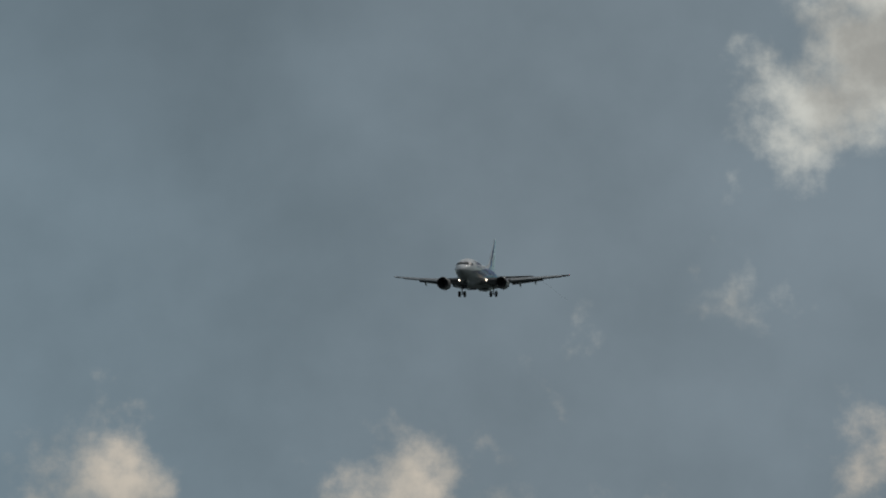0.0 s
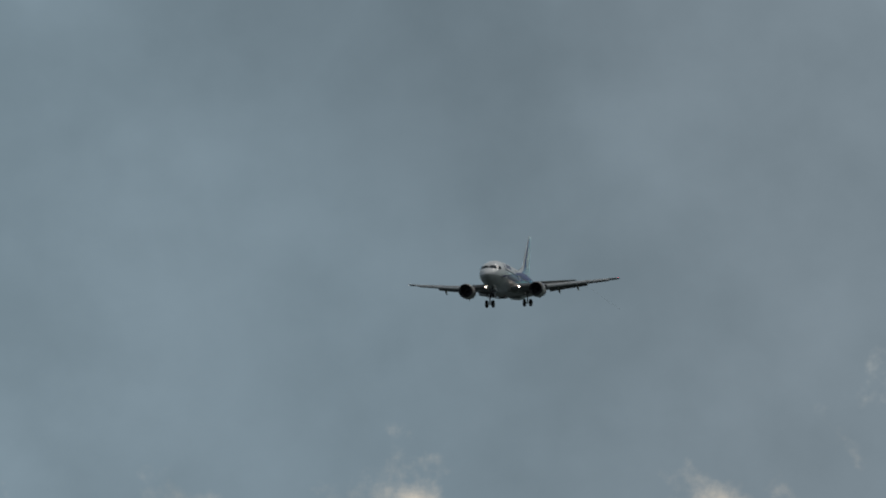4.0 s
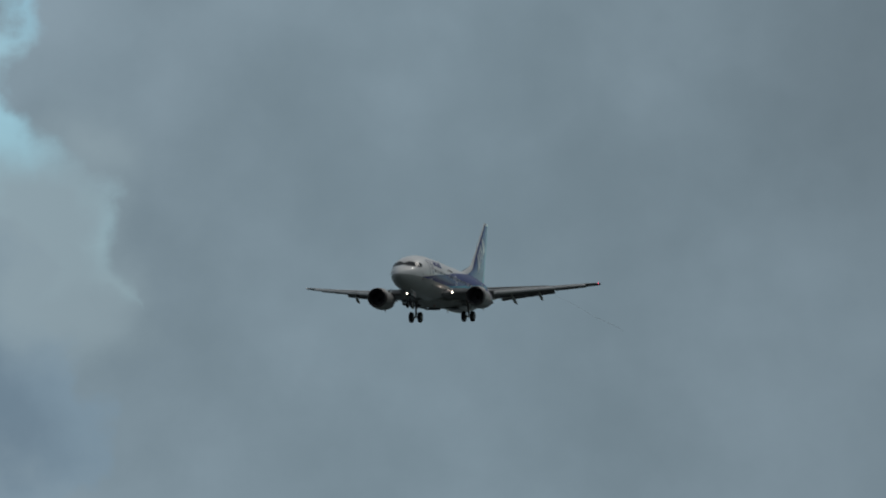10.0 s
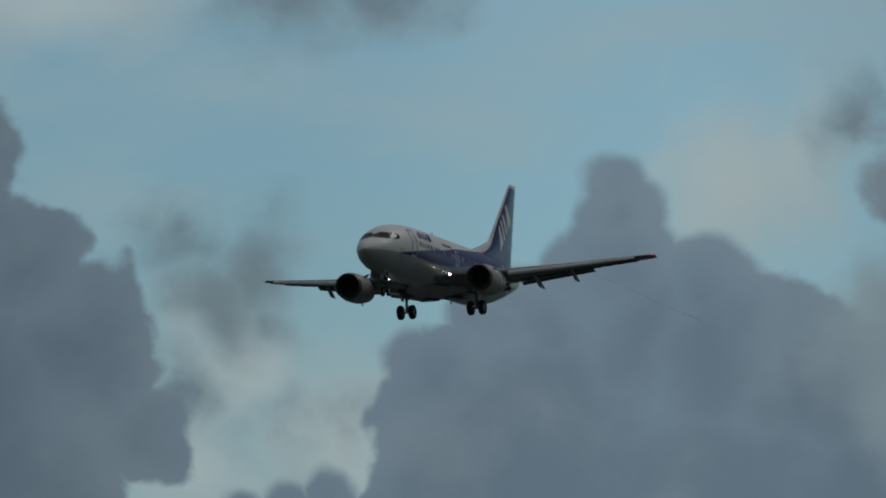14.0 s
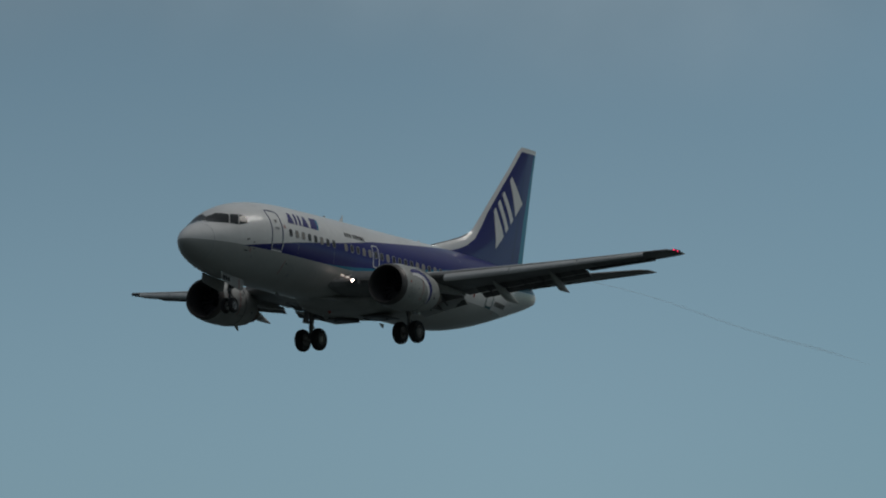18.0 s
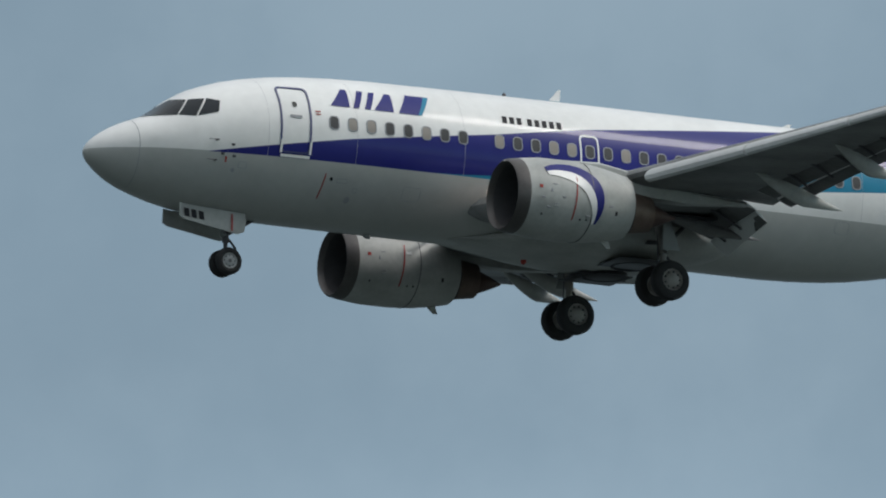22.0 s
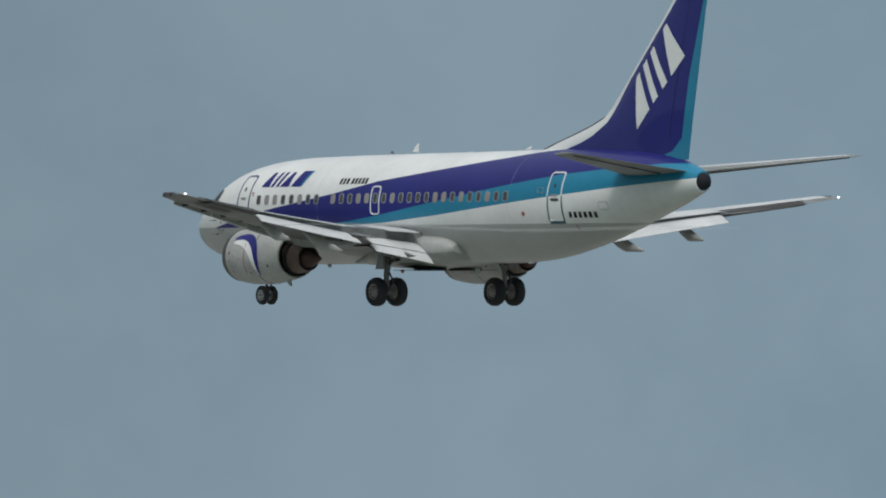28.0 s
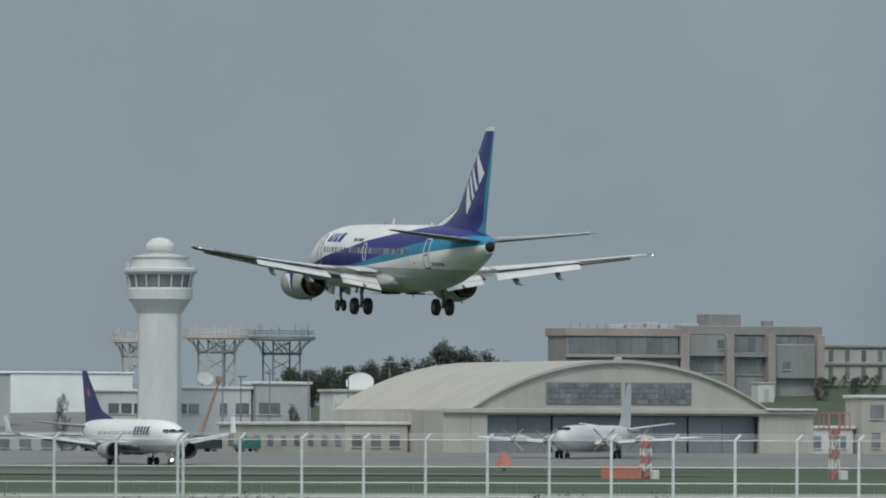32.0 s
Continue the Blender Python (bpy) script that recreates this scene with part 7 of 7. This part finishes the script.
part("magnetic_boom", rod((32.5, 0, 1.2), (35.6, 0, 1.25), 0.16, 0.07, 10), pale_grey, patrol)
part("fin", loft([[(a0, -w, z), (a0 + 0.4, 0, z), (a1, w, z), (a1, -w, z)] for z, a0, a1, w in ((1.4, 25.5, 31.0, 0.2), (4.0, 27.6, 31.4, 0.16), (7.0, 29.6, 31.6, 0.1), (7.4, 30.1, 31.6, 0.06))]), pale_grey, patrol)
part("canopy", box(2.0, 0, 1.32, 1.3, 1.5, 0.45, 0.15), cockpit_glass, patrol, "dark cockpit windows")
for s in (-1, 1):
    part("wing", loft([aerofoil(10.2, 5.6, -0.7, s * 1.0, 0.13), aerofoil(11.2, 4.4, -0.3, s * 8.0, 0.12), aerofoil(12.2, 2.5, 0.25, s * 15.2, 0.1)]), pale_grey, patrol)
    part("tailplane", loft([aerofoil(27.6, 3.4, 1.25, s * 0.5, 0.09), aerofoil(29.3, 1.8, 2.1, s * 6.5, 0.08)]), pale_grey, patrol)
    for y in (4.0, 8.6):
        nc = part("engine_nacelle", turned([(6.9, 0.35), (7.1, 0.52), (8.5, 0.66), (11.0, 0.62), (13.5, 0.4), (15.0, 0.1)], "x", 20, (0, s * y, -0.1), caps=True), pale_grey, patrol)
        part("spinner", turned([(6.3, 0.02), (6.5, 0.2), (6.9, 0.33)], "x", 16, (0, s * y, -0.1), caps=True), dark_metal, nc)
        for k in range(4):
            t = radians(45 + 90 * k)
            c, d = math.cos(t), math.sin(t)
            part("propeller_blade", loft([[(6.7, s * y + c * r - d * w, -0.1 + d * r + c * w), (6.76, s * y + c * r + d * w, -0.1 + d * r - c * w), (6.80, s * y + c * r + d * w, -0.1 + d * r - c * w), (6.74, s * y + c * r - d * w, -0.1 + d * r + c * w)] for r, w in ((0.3, 0.08), (1.2, 0.13), (2.05, 0.11))]), hub_metal, nc)
    part("main_strut", rod((12.6, s * 4.0, -0.4), (12.6, s * 4.0, -1.95), 0.12), dark_metal, patrol)
    for k in (-0.3, 0.3):
        wheel(patrol, "main_wheel", 12.6, s * 4.0 + k, -2.0, 0.55, 0.3, k, 0)
part("nose_strut", rod((3.4, 0, -1.4), (3.4, 0, -2.2), 0.1), dark_metal, patrol)
for k in (-0.2, 0.2):
    wheel(patrol, "nose_wheel", 3.4, k, -2.2, 0.36, 0.22, k, 0)
patrol.matrix_world = pose(-1266.5, 528.4, land(-1275, 532) + 2.69, 0, 0, 140) @ Matrix.Scale(1.03, 4)


def on_field(px_off, d):
    """A place on the ground by bearing offset (mrad from the last view's axis) and distance."""
    a = radians(-67.99) + px_off
    return Vector((d * math.sin(a), d * math.cos(a), 0))


cone = thing("marker", "orange-red four-sided field marker on a post", "marker")
p = on_field(0.00570, 1060)
part("pyramid", ([(p.x - 0.8, p.y - 0.8, 0.45), (p.x + 0.8, p.y - 0.8, 0.45), (p.x + 0.8, p.y + 0.8, 0.45), (p.x - 0.8, p.y + 0.8, 0.45), (p.x, p.y, 2.25)], [(0, 1, 2, 3), (0, 1, 4), (1, 2, 4), (2, 3, 4), (3, 0, 4)]), orange_board, cone, "", False)
part("foot", rod((p.x, p.y, -0.1), (p.x, p.y, 0.4), 0.2, None, 8), steel_grey, cone)
board = thing("equipment_hut", "low orange-red equipment hut on the grass", "hut")
p = on_field(0.01715, 800)
part("body", moved(box(0, 0, 0.45, 1.6, 3.2, 0.95, 0.05), pose(p.x, p.y, 0, 0, 0, -22)), orange_board, board)
part("lid", moved(box(0, 0, 0.96, 1.8, 3.4, 0.1, 0.03), pose(p.x, p.y, 0, 0, 0, -22)), orange_board, board)


def field_mast(off, d, h, w, label, basket):
    m = thing("field_mast", label, "mast", "red and white field masts")
    p = on_field(off, d)
    n = 5
    for i in range(n):
        a, b = h * i / n, h * (i + 1) / n
        bars = [rod((p.x + sx_ * w, p.y + sy_ * w, a), (p.x + sx_ * w, p.y + sy_ * w, b), 0.05, None, 6) for sx_ in (-1, 1) for sy_ in (-1, 1)]
        bars += [rod((p.x - w, p.y + k * w, a), (p.x + w, p.y + k * w, b), 0.04, None, 5) for k in (-1, 1)]
        bars += [rod((p.x + k * w, p.y - w, a), (p.x + k * w, p.y + w, b), 0.04, None, 5) for k in (-1, 1)]
        bars += [box(p.x, p.y, (a + b) / 2, w * 1.2, w * 1.2, (b - a) * 0.9, 0.03)] if i % 2 == 0 else []
        part("section", join(*bars), mast_red if i % 2 == 0 else mast_white, m, "red section" if i % 2 == 0 else "white section")
    if basket:
        bars = []
        for s in (0, 1.2):
            for q in range(4):
                c = [(-0.9, -0.9), (0.9, -0.9), (0.9, 0.9), (-0.9, 0.9)]
                bars.append(rod((p.x + c[q][0], p.y + c[q][1], h + s), (p.x + c[(q + 1) % 4][0], p.y + c[(q + 1) % 4][1], h + s), 0.06, None, 6))
        for cx_, cy_ in ((-0.9, -0.9), (0.9, -0.9), (0.9, 0.9), (-0.9, 0.9), (0, -0.9), (0, 0.9), (-0.9, 0), (0.9, 0)):
            bars.append(rod((p.x + cx_, p.y + cy_, h), (p.x + cx_, p.y + cy_, h + 1.2), 0.05, None, 6))
        part("basket", join(*bars), mast_red, m, "open red railing")
    else:
        part("lamp", turned([(h, 0.06), (h + 0.12, 0.06), (h + 0.16, 0.02)], "z", 10, (p.x, p.y, 0), caps=True), red_light, m, "glowing red lamp")
    part("cabinet", box(p.x + 0.6, p.y + 0.5, 0.3, 0.6, 0.6, 0.8, 0.05), white_wall, m)


field_mast(0.01955, 800, 3.0, 0.32, "short red and white field mast with red lamp", False)
field_mast(0.03800, 800, 4.0, 0.30, "red and white field mast with open basket", True)


def vehicle(x, y, heading, length, height, colour, label, kind_):
    v = thing(kind_, label, "vehicle", "service vehicles on the apron")
    w = 1.9
    bz = 0.45
    prof = [(0, bz), (0, bz + 0.55), (0.15, bz + 0.7), (length * 0.2, bz + 0.8), (length * 0.3, height), (length - 0.2, height), (length, height - 0.2), (length, bz)]
    part("body", loft([[(a, s * w / 2 * (0.92 if z > bz + 0.8 else 1), z) for a, z in prof] for s in (-1, 1)]), colour, v)
    part("windscreen", box(length * 0.27, 0, (bz + 0.85 + height) / 2, 0.3, w * 0.86, (height - bz - 0.95) * 0.8, 0.04), window_dark, v)
    for s in (-1, 1):
        part("side_window", box(length * 0.55, s * w * 0.465, (bz + 0.95 + height) / 2, length * 0.4, 0.05, (height - bz - 1.0) * 0.7, 0.01), window_dark, v)
        for a in (length * 0.18, length * 0.8):
            wheel(v, "wheel", a, s * (w / 2 - 0.12), 0.36, 0.36, 0.24, s, 0)
    v.matrix_world = pose(x, y, land(x, y) + 0.07, 0, 0, heading)


# small things about the apron
block("store_shed", "grey windowless shed at the apron's end", -1566, -1560, 540, 554.4, 14.2, grey_wall, grey_wall, parapet=0.3)
la = block("annex", "low pale annex with a row of windows", -1446, -1440, 500, 523, 4.2, grey_wall, white_wall, parapet=0.25)
for i in range(6):
    pane_x(la, -1440, 503 + i * 3.4, 504.8 + i * 3.4, 2.3, 3.6)
boom = thing("boom_lift", "rust-brown boom lift raised beside the tower", "boom lift")
rust = shader("rust_brown_paint", (0.28, 0.19, 0.15), 0.6, spread=0.2)
part("boom", rod((-1440, 542.1, 4.3), (-1440, 545.1, 12.4), 0.32, 0.2, 8), rust, boom)
part("chassis", box(-1440, 541.9, land(-1440, 542) + 1.2, 2.4, 3.4, 1.6, 0.15), rust, boom)
for k in (-1.1, 1.1):
    wheel(boom, "wheel", -1440 + 0.2, 541.9 + k, land(-1440, 542) + 0.5, 0.5, 0.4, 1, 0)
part("cage", box(-1440, 545.3, 12.7, 1.0, 1.2, 1.0, 0.08), rust, boom)
d2h = thing("satellite_dish", "small white dish aerial on the roof", "dish aerial")
part("reflector", moved(turned([(0.0, 0.05), (0.1, 0.6), (0.4, 1.3), (0.46, 1.3), (0.16, 0.6), (0.06, 0.02)], "z", 20, caps=False), pose(-1481, 558.2, 12.9, 20, 50, 20)), white_wall, d2h)
part("mast", rod((-1482, 558.0, 11.6), (-1481.2, 558.2, 13.0), 0.12, None, 8), steel_grey, d2h)
fl = thing("apron_lamp", "tall slim lamp post before the hangar", "lamp post", "lamp posts on the apron")
part("pole", rod((-1260, 606.1, land(-1260, 606) - 0.2), (-1260, 606.1, 13.6), 0.18, 0.12, 8), steel_grey, fl)
part("head", box(-1259.5, 606.1, 13.6, 1.4, 0.8, 0.22, 0.05), steel_grey, fl)
hut = thing("hut", "small pale hut on the grass bank", "hut")
hz0 = land(-1600, 705)
part("wall", box(-1600, 705.2, hz0 + 1.4, 3.0, 3.0, 3.4, 0.05), white_wall, hut)
part("roof", box(-1600, 705.2, hz0 + 3.2, 3.4, 3.4, 0.25, 0.05), grey_wall, hut)
part("door", box(-1598.5, 705.2, hz0 + 1.1, 0.12, 0.9, 2.1, 0.02), grey_wall, hut)
for i in range(8):
    y = 727 + i * 2.0
    c = copy_thing(bush_kind[i % 3], Matrix.LocRotScale((-1632, y, land(-1632, y) - 0.3), Euler((0, 0, i * 1.3)), None))
    s = (2.3, 1.9, 2.5)[(i * 5) % 3] / (7, 9, 5)[i % 3]
    c.scale = (s * 1.2, s * 1.2, s)
olive = shader("olive_vehicle_paint", (0.055, 0.062, 0.050), 0.6, spread=0.2)
mc = thing("mobile_crane", "dark olive mobile crane parked before the hangar", "mobile crane")
mz = land(-1240, 626)
part("chassis", box(-1240, 627.5, mz + 1.7, 2.6, 10.5, 1.5, 0.2), olive, mc)
part("cab", box(-1240, 623.4, mz + 3.2, 2.4, 2.2, 1.8, 0.25), olive, mc)
part("window", box(-1238.75, 623.4, mz + 3.5, 0.1, 1.4, 0.8, 0.05), window_dark, mc)
part("turntable", box(-1240, 628.5, mz + 3.0, 2.3, 4.6, 1.3, 0.25), olive, mc)
part("mast_post", rod((-1240, 622.0, mz + 3.8), (-1240, 622.4, mz + 9.6), 0.35, 0.28, 8), olive, mc)
part("winch", box(-1240, 622.3, mz + 9.4, 0.9, 1.2, 0.8, 0.1), olive, mc)
part("jib", rod((-1240, 622.4, mz + 9.2), (-1240, 629.5, mz + 7.6), 0.16, 0.1, 8), olive, mc)
for k in (-4.0, -2.4, 2.0, 3.8):
    wheel(mc, "wheel", -1238.9, 627.5 + k, mz + 0.62, 0.62, 0.5, 1, 0)
teal = shader("teal_vehicle_paint", (0.05, 0.16, 0.15), 0.4)
dark_van = shader("dark_vehicle_paint", (0.04, 0.05, 0.05), 0.4)
vehicle(-1385, 527, 100, 3.6, 2.1, teal, "small teal service truck on the apron", "service_truck")
vehicle(-1392, 521, 100, 6.5, 2.4, dark_van, "dark service truck on the apron", "service_truck")
vehicle(-1236, 612, 95, 6.5, 2.6, olive, "dark olive truck before the hangar", "service_truck")
vehicle(-1236, 619, 95, 5.5, 2.3, olive, "dark olive truck before the hangar", "service_truck")
vehicle(-1395, 507, 95, 5.0, 2.3, dark_van, "dark van parked on the apron", "van")
vehicle(-1400, 516, 95, 6.0, 2.6, white_paint, "white service van on the apron", "van")

# ---- what moves ----
def motions():
    walk(airliner, [(t, pose(x, y, z, bank, pitch, heading)) for t, x, y, z, heading, pitch, bank in FLIGHT])


motions()
